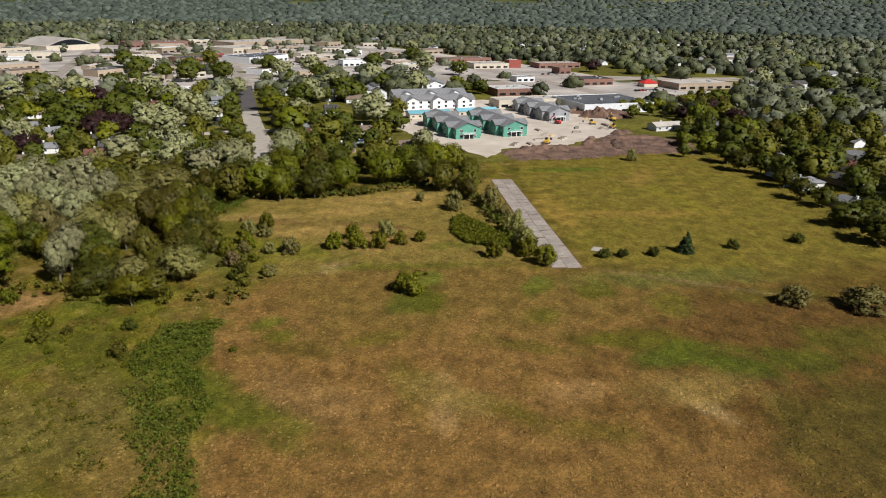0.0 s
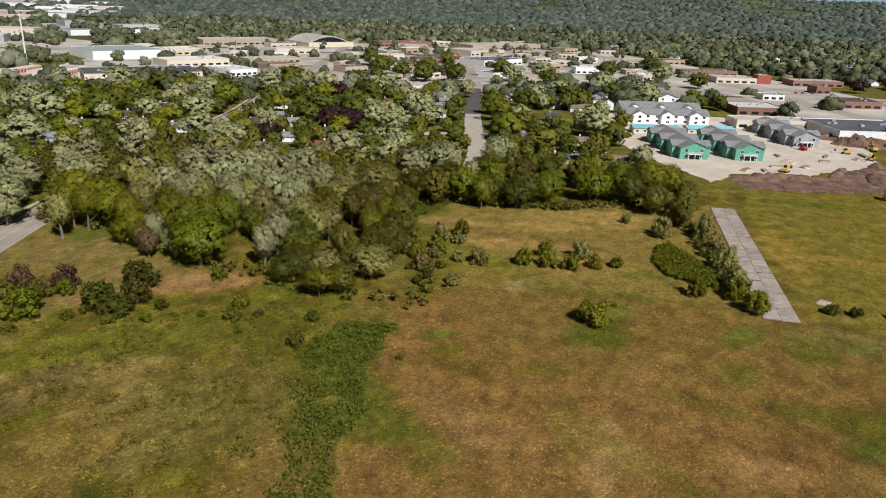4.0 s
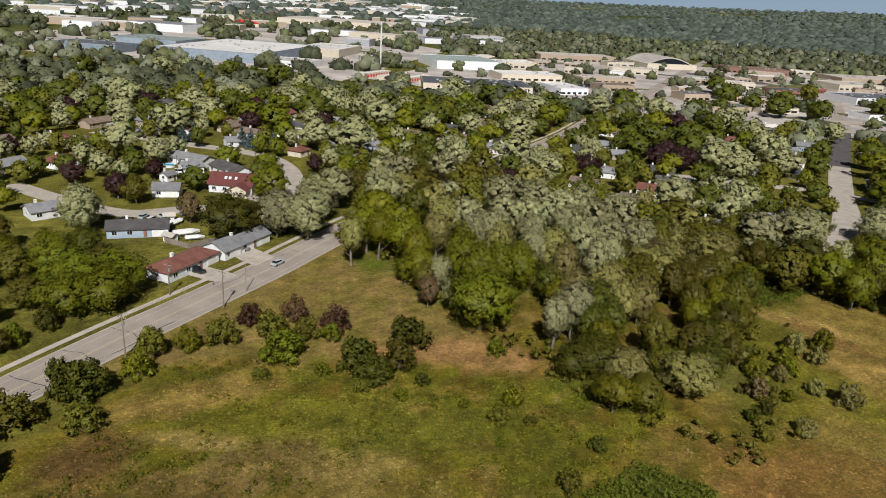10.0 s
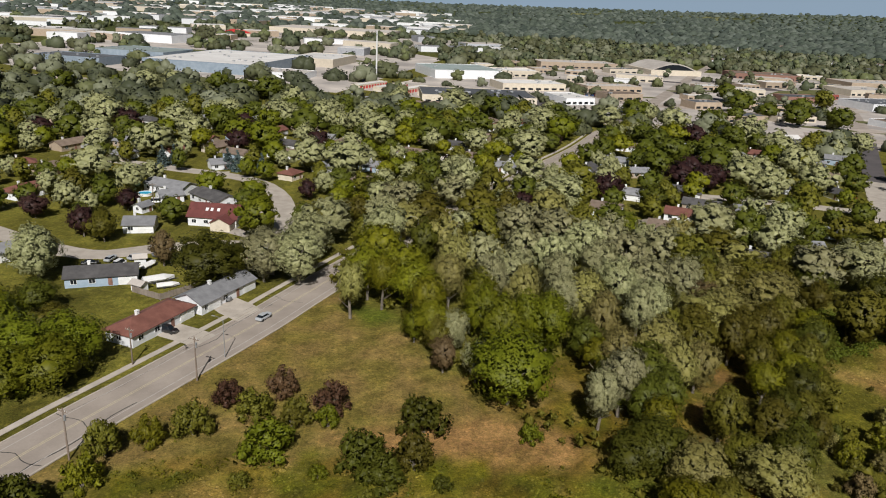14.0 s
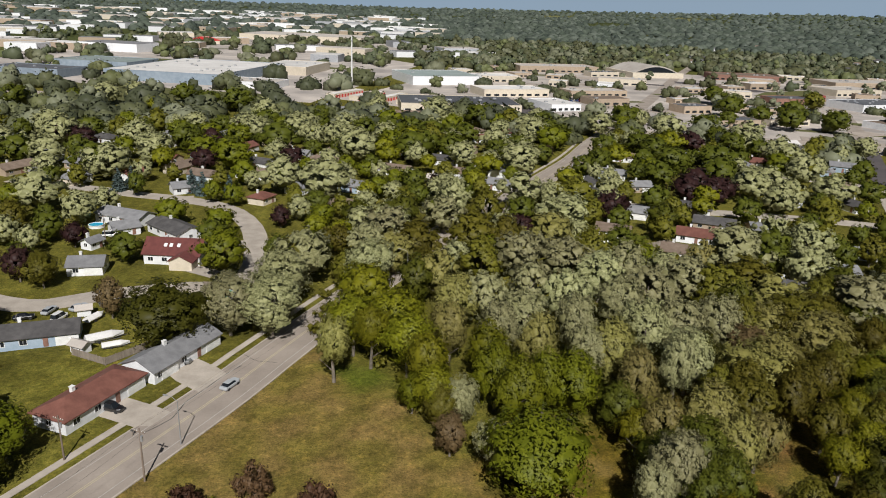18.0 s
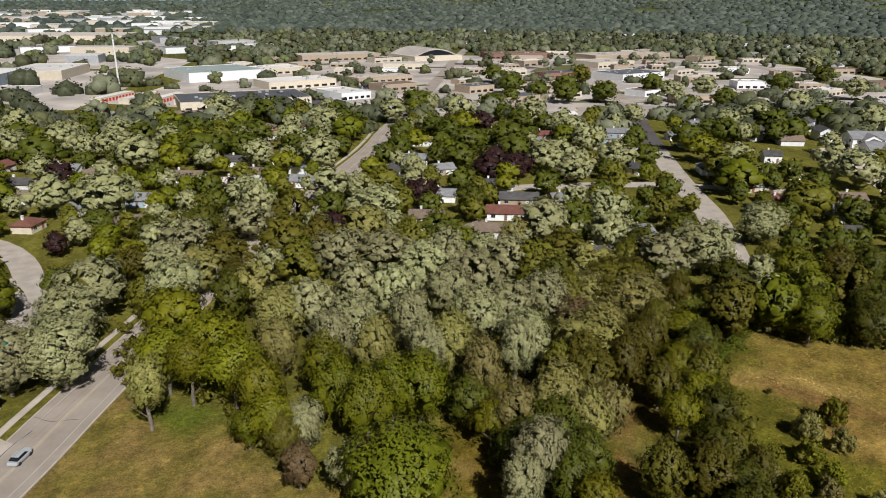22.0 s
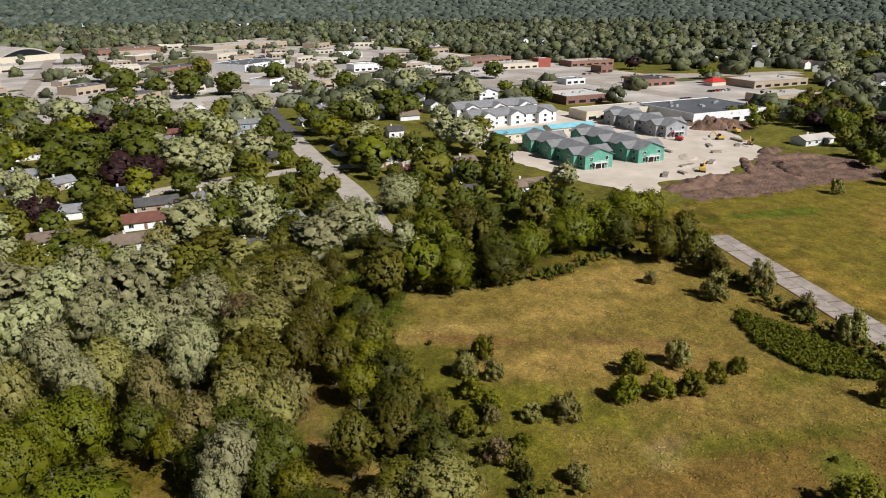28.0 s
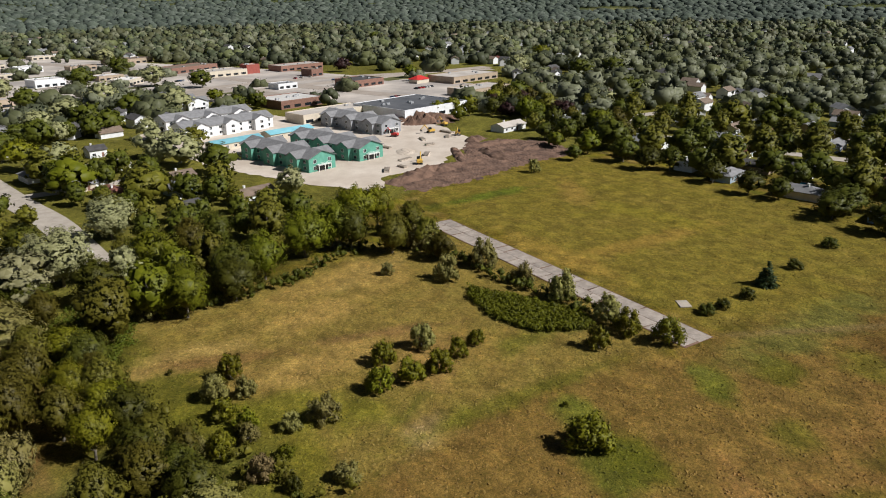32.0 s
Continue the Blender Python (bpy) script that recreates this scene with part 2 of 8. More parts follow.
# ---- mesh helpers ----
class Shape:
    """Collects faces for one mesh."""

    def __init__(self):
        self.v, self.f = [], []

    def face(self, *pts):
        n = len(self.v)
        self.v += [tuple(p) for p in pts]
        self.f.append(tuple(range(n, n + len(pts))))
        return self

    def solid(self, lower, upper):
        """A closed body between two rings of equal length (counter-clockwise from above)."""
        n, k = len(self.v), len(lower)
        self.v += [tuple(p) for p in lower] + [tuple(p) for p in upper]
        self.f.append(tuple(n + i for i in reversed(range(k))))
        self.f.append(tuple(n + k + i for i in range(k)))
        for i in range(k):
            j = (i + 1) % k
            self.f.append((n + i, n + j, n + k + j, n + k + i))
        return self

    def box(self, x0, y0, z0, x1, y1, z1, b=0.0):
        if b:
            lo = [(x0, y0, z0), (x1, y0, z0), (x1, y1, z0), (x0, y1, z0)]
            mid = [(x, y, z1 - b) for x, y, _ in lo]
            hi = [(x0 + b, y0 + b, z1), (x1 - b, y0 + b, z1), (x1 - b, y1 - b, z1), (x0 + b, y1 - b, z1)]
            self.solid(lo, mid)
            return self.solid(mid, hi)
        return self.solid([(x0, y0, z0), (x1, y0, z0), (x1, y1, z0), (x0, y1, z0)],
                          [(x0, y0, z1), (x1, y0, z1), (x1, y1, z1), (x0, y1, z1)])

    def tube(self, a, b, r0, r1, n=6):
        a, b = Vector(a), Vector(b)
        d = (b - a).normalized()
        s = d.orthogonal().normalized()
        t = d.cross(s)
        ring = [(math.cos(2 * math.pi * i / n) * s + math.sin(2 * math.pi * i / n) * t) for i in range(n)]
        return self.solid([a + r0 * w for w in ring], [b + r1 * w for w in ring])

    def mesh(self, name):
        me = bpy.data.meshes.new(name)
        me.from_pydata(self.v, [], self.f)
        me.update()
        return me


def put(name, data, material, parent=None, m=None, label=""):
    """One mesh object with its material on the object, so that meshes can be shared."""
    ob = new(name, data)
    if not data.materials:
        data.materials.append(None)
    ob.material_slots[0].link = "OBJECT"
    ob.material_slots[0].material = material
    if parent is not None:
        ob.parent = parent
    if m is not None:
        ob.matrix_basis = m
    return tagged(ob, label)


def part(name, shape, material, parent, label="", m=None):
    return put(name, shape.mesh(name), material, parent, m, label)


def base(name, x, y, z=0, rz=0):
    e = new(name)
    e.matrix_basis = pose(x, y, z, 0, 0, rz)
    return e


# ---- ground ----
rng = np.random.default_rng(7)


def waves(x, y, size, seed=0):
    """Smooth random field, about -1 to 1, of the given grain in metres."""
    r = np.random.default_rng(seed)
    out = 0 * x
    for _ in range(7):
        a, k, p = r.uniform(0, 2 * math.pi), r.uniform(0.6, 1.7) * 2 * math.pi / size, r.uniform(0, 6.3)
        out = out + np.sin(k * (x * math.cos(a) + y * math.sin(a)) + p + 1.3 * np.sin(k * 0.7 * (y * math.cos(a) - x * math.sin(a)) + 2 * p))
    return out / 3.0


def hill(x, y):
    """Level near by, low rises towards the horizon."""
    d = np.hypot(x, y)
    east = np.clip((np.degrees(np.arctan2(x, y)) + 12) / 52, 0, 1)
    return np.clip((d - 1500) / 3400, 0, 1) ** 1.3 * (38 + 74 * east + 6 * waves(x, y, 2600, 3))


def blend(col, w, c):
    return col * (1 - w[:, None]) + np.array(c) * w[:, None]


def spot(x, y, cx, cy, rx, ry, turn, soft=0.35, seed=1):
    a = radians(turn)
    u, v = (x - cx) * math.cos(a) + (y - cy) * math.sin(a), (y - cy) * math.cos(a) - (x - cx) * math.sin(a)
    d = np.hypot(u / rx, v / ry) + 0.22 * waves(x, y, 14, seed) + 0.12 * waves(x, y, 5, seed + 9)
    return np.clip((1 + soft - d) / (2 * soft), 0, 1)


def inside(x, y, ring, soft=3.0, ragged=2.0):
    """1 inside a ring of corners, 0 outside, with a soft ragged edge."""
    d, odd = np.full(np.shape(x), 1e9), np.zeros(np.shape(x), bool)
    for (ax, ay), (bx, by) in zip(ring, ring[1:] + ring[:1]):
        t = np.clip(((x - ax) * (bx - ax) + (y - ay) * (by - ay)) / ((bx - ax) ** 2 + (by - ay) ** 2), 0, 1)
        d = np.minimum(d, np.hypot(x - ax - t * (bx - ax), y - ay - t * (by - ay)))
        if ay != by:
            odd ^= ((ay > y) != (by > y)) & (x < ax + (y - ay) * (bx - ax) / (by - ay))
    d = np.where(odd, d, -d) + ragged * waves(x, y, 16, 5) + 0.5 * ragged * waves(x, y, 5, 6)
    return np.clip(d / soft + 0.5, 0, 1)


STRAW, RUST, OLIVE, GREEN, LAWN, DRY = (0.21, 0.152, 0.052), (0.184, 0.108, 0.040), (0.108, 0.082, 0.011), (0.080, 0.086, 0.008), (0.118, 0.116, 0.026), (0.27, 0.165, 0.08)
FIELD = [(-160, -160), (190, -160), (236, -8), (262, 24), (320, 100), (232, 146), (205, 128), (165, 140), (95, 186), (66, 150), (40, 112), (14, 118), (-46, 118), (-100, 40)]


WEEDY = [(47, 80), (40, 78), (35, 69), (27, 55), (26, 50), (17, 40), (11, 26), (2, 8), (-8, 12), (1, 31), (13, 50), (15, 64), (18, 68), (25, 81), (36, 88)]


def ground_colour(x, y):
    n1, n2 = waves(x, y, 40, 11), waves(x, y, 9, 12)
    col = np.tile(np.array(LAWN), (len(x), 1)) * (1 + 0.16 * n1[:, None])
    w = np.clip((np.hypot(x, y) - 700) / 600, 0, 1)
    col = blend(col, w, (0.06, 0.075, 0.03))
    col = blend(col, np.clip((waves(x, y, 900, 91) - 0.75) * 4, 0, 1) * np.clip((np.hypot(x, y) - 2000) / 100, 0, 1), (0.18, 0.185, 0.10))
    # rough grassland on both sides of the strip
    field = np.clip(inside(x, y, [(-110, 20), (-60, -160), (200, -170), (330, 80), (318, 104), (228, 150), (90, 192), (-48, 120)], 4, 2), 0, 1)
    col = blend(col, field, OLIVE)
    col = blend(col, field * np.clip(0.5 + 0.55 * waves(x, y, 30, 21), 0, 1) * 0.55, STRAW)
    col = blend(col, field * np.clip(0.3 + 0.9 * waves(x, y, 13, 22), 0, 1) * 0.6, (0.066, 0.066, 0.008))
    col = blend(col, field * np.clip(waves(x, y, 18, 81) * 1.2 - 0.2, 0, 1) * 0.75, (0.150, 0.142, 0.014))
    col = blend(col, field * np.clip(waves(x, y, 11, 82) * 1.3 - 0.5, 0, 1) * 0.7, (0.225, 0.170, 0.065))
    col = blend(col, field * np.clip(waves(x, y, 22, 83) * 1.2 - 0.3, 0, 1) * 0.7, (0.055, 0.060, 0.007))
    rust = inside(x, y, [(2, 24), (-30, -60), (60, -110), (170, -80), (185, -20), (134, 44), (96, 84), (70, 100), (52, 90), (36, 70), (26, 54), (12, 40)], 8, 4)
    col = blend(col, rust * 0.85, RUST)
    col = blend(col, inside(x, y, [(58, 62), (84, 30), (120, 14), (170, 0), (150, 44), (100, 84), (66, 98)], 16, 4) * 0.6, (0.140, 0.104, 0.028))
    meadow = inside(x, y, [(52, 104), (98, 82), (134, 52), (196, 128), (160, 142), (96, 180)], 6, 2)
    col = blend(col, meadow * 0.8, (0.190, 0.146, 0.043))
    col = blend(col, meadow * np.clip(0.1 + 0.8 * n2, 0, 1) * 0.5, (0.135, 0.115, 0.032))
    east = inside(x, y, [(144, 46), (200, -60), (236, -4), (262, 24), (318, 100), (232, 144), (206, 122)], 6, 2)
    col = blend(col, east * 0.8, (0.158, 0.132, 0.026))
    col = blend(col, east * np.clip(0.2 + 0.8 * waves(x, y, 26, 31), 0, 1) * 0.6, (0.140, 0.124, 0.020))
    # mown lawn beside the road, worn towards the big tree
    lawn = inside(x, y, [(-70, 108), (-46, 119), (-5, 121), (12, 126), (6, 136), (-8, 172), (-28, 192)], 3, 1)
    col = blend(col, lawn, (0.15, 0.128, 0.038))
    col = blend(col, lawn * np.clip(0.4 + 0.7 * waves(x, y, 18, 41), 0, 1), (0.20, 0.15, 0.062))
    west = inside(x, y, [(56, 98), (70, 98), (90, 138), (106, 176), (94, 188), (72, 146)], 7, 3)
    col = blend(col, west * 0.85, (0.078, 0.082, 0.010))
    col = blend(col, inside(x, y, [(150, 103), (143, 99), (132, 91), (129, 80), (135, 69), (142, 72)], 2, 0.6), (0.035, 0.050, 0.008))
    lush = inside(x, y, [(-66, 92), (-47, 115), (-8, 118), (14, 120), (42, 106), (38, 86), (0, 82), (-40, 84)], 6, 4)
    col = blend(col, lush * np.clip(0.55 + 0.6 * waves(x, y, 10, 71), 0, 1) * 0.85, (0.098, 0.108, 0.010))
    col = blend(col, inside(x, y, [(60, 154), (54, 146), (47, 134), (44, 127), (48, 121), (53, 126), (54, 137), (61, 150)], 3, 1) * 0.85, (0.16, 0.095, 0.042))
    col = blend(col, inside(x, y, WEEDY, 3, 1.2) * 0.85, (0.062, 0.082, 0.010))
    col = blend(col, inside(x, y, [(84, 4), (90, -110), (240, -110), (210, -20), (150, 14)], 24, 5) * 0.8, (0.090, 0.054, 0.016))
    for cx, cy, rx, ry, a, c in (
            (9, 54, 2.6, 18, -22, (0.19, 0.125, 0.05)), (-11, 78, 6, 12, 0, (0.19, 0.155, 0.055)), (-12, 64, 8, 13, -25, (0.20, 0.165, 0.065)), (-30, 89, 22, 2.4, -6, (0.26, 0.20, 0.085)), (-50, 66, 14, 6, -30, (0.070, 0.052, 0.014)), (-38, 77, 9, 4, -30, (0.075, 0.058, 0.012)), (-56, 84, 7, 9, 0, (0.085, 0.052, 0.022)), (-37, 104, 7, 3, 10, (0.135, 0.138, 0.012)), (-21, 101, 9, 3, 5, (0.130, 0.135, 0.012)), (-28, 72, 5, 3, 20, (0.120, 0.125, 0.010)), (-40, 62, 6, 3, 20, (0.115, 0.118, 0.010)),
            (105, 1, 7, 5, -30, (0.060, 0.088, 0.010)), (113, -11, 7, 6, -60, (0.066, 0.090, 0.010)), (93, -13, 2.2, 8, -9, (0.32, 0.23, 0.12)), (58, 21, 2.6, 10, -47, (0.31, 0.21, 0.10)), (53, 73, 4, 3, 0, (0.095, 0.115, 0.012)), (86, 60, 9, 6, 30, (0.075, 0.092, 0.012)), (118, 44, 7, 4, 20, (0.095, 0.115, 0.014)),
            (97, 96, 14, 1.4, -6, (0.10, 0.10, 0.02)), (122, 84, 12, 3, -30, (0.12, 0.12, 0.02)), (86, 92, 5, 3, 0, (0.30, 0.225, 0.12)), (112, 126, 20, 6, -30, (0.16, 0.125, 0.036)), (96, 148, 14, 5, -40, (0.27, 0.20, 0.075)), (150, 132, 14, 5, -20, (0.28, 0.21, 0.08)),
            (124, -20, 13, 6, -40, (0.070, 0.085, 0.010)), (142, -22, 9, 4, -30, (0.075, 0.090, 0.010)), (112, -36, 16, 9, -40, (0.085, 0.072, 0.014)), (96, -40, 16, 12, 0, (0.090, 0.070, 0.018)), (132, 14, 9, 5, 20, (0.110, 0.105, 0.016)), (103, 31, 5, 4, 0, (0.110, 0.105, 0.016)), (80, 6, 7, 4, -30, (0.27, 0.17, 0.075)), (70, -4, 9, 3, -50, (0.125, 0.095, 0.020)), (58, 30, 10, 4, 60, (0.125, 0.100, 0.020)), (45, 36, 8, 3, -40, (0.24, 0.15, 0.06)), (84, 40, 10, 3, 20, (0.22, 0.135, 0.05)), (66, 50, 8, 3, -20, (0.125, 0.105, 0.018)), (88, 24, 12, 2.5, -60, (0.115, 0.095, 0.018)),
            (104, 120, 20, 6, -35, (0.26, 0.185, 0.065)), (125, 132, 14, 6, -25, (0.28, 0.20, 0.07)), (150, 126, 9, 7, 0, (0.25, 0.18, 0.06)), (84, 118, 7, 20, 25, (0.13, 0.13, 0.016)), (72, 108, 8, 5, 0, (0.14, 0.13, 0.018)), (118, 92, 10, 5, 30, (0.20, 0.145, 0.045)), (200, 60, 34, 4, -40, (0.22, 0.155, 0.038)), (226, 60, 24, 6, 60, (0.17, 0.150, 0.022)), (180, 84, 22, 5, 50, (0.23, 0.165, 0.04)), (250, 90, 18, 5, 20, (0.21, 0.15, 0.04)),
            (-10, 64, 9, 5, 20, (0.21, 0.165, 0.055)), (-31, 84, 9, 3, 15, (0.23, 0.18, 0.065)), (-15, 86, 8, 4, 20, (0.22, 0.17, 0.06)), (-18, 59, 12, 3, -15, (0.20, 0.155, 0.05)), (10, 69, 4, 8, 10, (0.15, 0.095, 0.035)), (-3, 75, 9, 5, -20, (0.125, 0.098, 0.020)), (12, 92, 7, 3, 10, (0.13, 0.10, 0.03)),
            (118, -44, 26, 14, -40, (0.082, 0.066, 0.016)), (150, -30, 20, 8, -40, (0.088, 0.078, 0.014)), (160, -4, 16, 5, -40, (0.105, 0.092, 0.016)), (64, 12, 3, 9, 15, (0.10, 0.085, 0.014)), (50, 58, 4, 10, 40, (0.115, 0.085, 0.02)),
            (10, 125, 16, 7, -12, DRY), (-6, 125, 12, 5, 0, DRY), (-17, 178, 9, 4, -40, (0.070, 0.105, 0.010)),
            (20, 78, 9, 30, 14, GREEN), (28, 50, 6, 22, 12, (0.080, 0.096, 0.010)), (2, 62, 20, 16, 0, (0.12, 0.105, 0.028)),
            (-8, 95, 24, 7, 12, (0.105, 0.108, 0.016)), (-30, 82, 14, 6, 30, (0.135, 0.10, 0.04)), (34, 112, 12, 5, -20, (0.090, 0.115, 0.012)),
            (52, 66, 4, 3, 0, GREEN), (90, 58, 9, 5, 40, GREEN), (100, 68, 6, 4, 40, (0.105, 0.125, 0.018)), (60, 22, 5, 10, 20, STRAW), (108, 10, 12, 5, -40, GREEN),
            (112, -2, 9, 5, -40, (0.085, 0.105, 0.012)), (98, -10, 12, 6, -40, STRAW), (128, 32, 7, 5, 0, GREEN), (150, 22, 30, 6, -38, (0.115, 0.12, 0.03)),
            (60, 128, 10, 16, 20, (0.105, 0.115, 0.03)), (92, 172, 8, 8, 0, GREEN), (98, 140, 14, 3, -60, (0.16, 0.10, 0.04)), (120, 112, 16, 2, -55, (0.16, 0.10, 0.045)), (100, 80, 26, 2.2, -38, (0.10, 0.10, 0.015)), (112, 100, 12, 7, 20, (0.24, 0.16, 0.06)), (140, 140, 20, 5, -20, (0.25, 0.18, 0.06)), (-20, 100, 20, 5, 20, (0.115, 0.115, 0.016)), (-44, 104, 16, 5, 30, STRAW), (-24, 60, 14, 10, 30, (0.16, 0.12, 0.035)), (8, 40, 10, 8, 0, (0.16, 0.115, 0.035)), (40, 40, 5, 14, 10, (0.19, 0.12, 0.05)), (150, 17, 32, 1.2, -66, (0.17, 0.13, 0.06)), (238, 118, 18, 4, -35, (0.070, 0.105, 0.010)), (215, 134, 6, 3, 0, GREEN)):
        col = blend(col, spot(x, y, cx, cy, rx, ry, a) * 0.8, c)
    col *= np.array((1.06, 1.0, 0.9))
    col *= (1 + 0.15 * n2 + 0.13 * waves(x, y, 3.5, 15) + 0.08 * waves(x, 0.4 * y, 5, 16))[:, None]
    return np.clip(col, 0.01, 1)


def axis(lo, hi, step, far_lo, far_hi):
    a, s, v = [], step, hi
    while v < far_hi:
        s *= 1.18
        v += s
        a.append(v)
    b, s, v = [], step, lo
    while v > far_lo:
        s *= 1.18
        v -= s
        b.append(v)
    return np.array(b[::-1] + list(np.arange(lo, hi + 0.01, step)) + a)


def coloured(me, cols):
    at = me.color_attributes.new("tone", "FLOAT_COLOR", "POINT")
    at.data.foreach_set("color", np.column_stack([cols, np.ones(len(cols))]).astype(np.float32).ravel())


gx, gy = axis(-110, 330, 1.6, -4900, 4900), axis(-110, 200, 1.6, -4900, 4900)
GX, GY = np.meshgrid(gx, gy)
px, py = GX.ravel(), GY.ravel()
near = ((px > -115) & (px < 335) & (py > -115) & (py < 205))
pz = hill(px, py) + near * 0.06 * waves(px, py, 6, 8)
nx, ny = len(gx), len(gy)
ii = (np.arange(ny - 1)[:, None] * nx + np.arange(nx - 1)[None, :]).ravel()
me = bpy.data.meshes.new("ground")
me.from_pydata(np.column_stack([px, py, pz - 0.08]).tolist(), [], np.column_stack([ii, ii + 1, ii + nx + 1, ii + nx]).tolist())
coloured(me, ground_colour(px, py))
GRASSLAND, nt, p = nodes_of("grassland")
tone = nt.nodes.new("ShaderNodeAttribute")
tone.attribute_name = "tone"
n_big, n_small, n_fine = noise_of(nt, 0.22, 6, 0.65, "World"), noise_of(nt, 1.1, 5, 0.7, "World"), noise_of(nt, 3.2, 4, 0.75, "World")
c = mixed(nt, tone.outputs["Color"], mixed(nt, (0.6, 0.62, 0.55), (1.36, 1.32, 1.26), span(nt, n_big, 0.3, 0.7)), 0.75, "MULTIPLY")
c = mixed(nt, c, mixed(nt, (0.55, 0.6, 0.52), (1.45, 1.4, 1.36), span(nt, n_small, 0.3, 0.7)), 0.85, "MULTIPLY")
c = mixed(nt, c, mixed(nt, (0.38, 0.42, 0.38), (1.62, 1.56, 1.5), span(nt, n_fine, 0.3, 0.7)), 0.85, "MULTIPLY")
dry = noise_of(nt, 0.45, 6, 0.75, "World")
c = mixed(nt, c, mixed(nt, c, (1.7, 1.52, 1.4), 1.0, "MULTIPLY"), span(nt, dry, 0.52, 0.72, 0, 0.8))
c = mixed(nt, c, mixed(nt, c, (0.62, 0.74, 0.5), 1.0, "MULTIPLY"), span(nt, noise_of(nt, 0.8, 6, 0.75, "World"), 0.52, 0.70, 0, 0.85))
nt.links.new(c, p.inputs["Base Color"])
p.inputs["Roughness"].default_value, p.inputs["Specular IOR Level"].default_value = 0.95, 0.1
bumped(nt, p, mixed(nt, n_small, n_fine, 0.5), 0.85, 0.3)
tagged(put("ground", me, GRASSLAND), "rough grassland and lawns on level ground", "ground", kind="structure")


# ---- roads ----
def ribbon(name, pts, width, material, z, label="", category="road", kind="structure", shift=0.0, depth=0.12):
    """A paved band of even width along a line of places, with edges that go into the ground."""
    P = [Vector((x, y, 0)) for x, y in pts]
    fine = []
    for i in range(len(P) - 1):
        p0, p1, p2, p3 = P[max(i - 1, 0)], P[i], P[i + 1], P[min(i + 2, len(P) - 1)]
        n = max(2, int((p2 - p1).length / 8))
        for k in range(n):
            t = k / n
            fine.append(0.5 * ((2 * p1) + (p2 - p0) * t + (2 * p0 - 5 * p1 + 4 * p2 - p3) * t * t + (3 * p1 - p0 - 3 * p2 + p3) * t ** 3))
    fine.append(P[-1])
    v, f = [], []
    for i, q in enumerate(fine):
        d = (fine[min(i + 1, len(fine) - 1)] - fine[max(i - 1, 0)]).normalized()
        s = Vector((-d.y, d.x, 0))
        for o, dz in ((width / 2, -depth), (width / 2, 0), (-width / 2, 0), (-width / 2, -depth)):
            w = q + s * (o + shift)
            v.append((w.x, w.y, z + dz + float(hill(np.array(w.x), np.array(w.y)))))
        if i:
            a, b = 4 * i - 4, 4 * i
            f += [(a + k + 1, b + k + 1, b + k, a + k) for k in range(3)]
    me = bpy.data.meshes.new(name)
    me.from_pydata(v, [], f)
    ob = put(name, me, material)
    return tagged(ob, label, category, kind=kind)


MAIN = [(-128, -8), (-100, 55), (-71.4, 116.7), (-56.2, 146.2), (-43.2, 171.2), (-32.5, 194.5), (-5, 250), (28, 304), (47, 340), (83, 404), (110, 462), (190, 620), (270, 782), (353, 954), (440, 1125), (524, 1288)]
ribbon("road", MAIN, 11.4, ASPHALT, 0.06, "worn grey two-lane road with a turning lane")
for off, mat in ((0.2, PAINT_YELLOW), (-0.2, PAINT_YELLOW), (3.9, PAINT_WHITE), (-3.9, PAINT_WHITE)):
    ribbon("road_line", MAIN[:12], 0.14, mat, 0.066, "faded line painted along the road", shift=off, depth=0.004)
crack = np.random.default_rng(44)
for i in range(16):
    t0, o0 = float(crack.uniform(0, 210)), float(crack.uniform(-4.6, 4.6))
    u, along = Vector((0.42, 0.907)), crack.random() < 0.45
    pts = []
    for k in range(6):
        s, o = (t0 + 5.5 * k, o0 + float(crack.normal()) * 0.35) if along else (t0 + float(crack.normal()) * 0.4, -5.4 + 2.16 * k)
        pts.append((-104 + u.x * s + u.y * o, 46.5 + u.y * s - u.x * o))
    ribbon("tar_seam", pts, float(crack.uniform(0.10, 0.26)), TAR, 0.0635, "dark tar-filled crack in the road", "road", depth=0.004)
ribbon("pavement", MAIN[:11], 1.5, CONCRETE, 0.07, "pale concrete pavement beside the road", "pavement", shift=8.6)
ribbon("kerb", MAIN[:11], 0.3, CONCRETE, 0.16, "concrete kerb along the road", "kerb", shift=5.85, depth=0.2)
ribbon("kerb", MAIN[:11], 0.3, CONCRETE, 0.16, "concrete kerb along the road", "kerb", shift=-5.85, depth=0.2)
SECOND = [(136, 207), (150, 228), (165, 252), (184, 290), (221, 358)]
ribbon("street", SECOND, 10.5, CONCRETE, 0.055, "pale concrete side street")
ribbon("street", [(218, 352), (252, 412), (288, 474)], 10.5, NEW_ASPHALT, 0.062, "newly laid dark asphalt street")
ribbon("street", [(288, 474), (330, 555), (428, 745), (590, 1040)], 12, ASPHALT, 0.05, "worn grey street")
ribbon("street", [(150, 398.5), (166, 389), (187, 372), (203, 365), (219, 357)], 6.5, CONCRETE, 0.05, "pale concrete cross street")
ribbon("street", [(187, 287), (202, 276), (215, 268), (232, 261)], 7, CONCRETE, 0.05, "pale concrete cross street")
ribbon("street", [(84, 318), (104, 311), (118, 309), (132, 306.5), (152, 301.5), (186, 290)], 8.5, CONCRETE, 0.05, "pale concrete cross street")
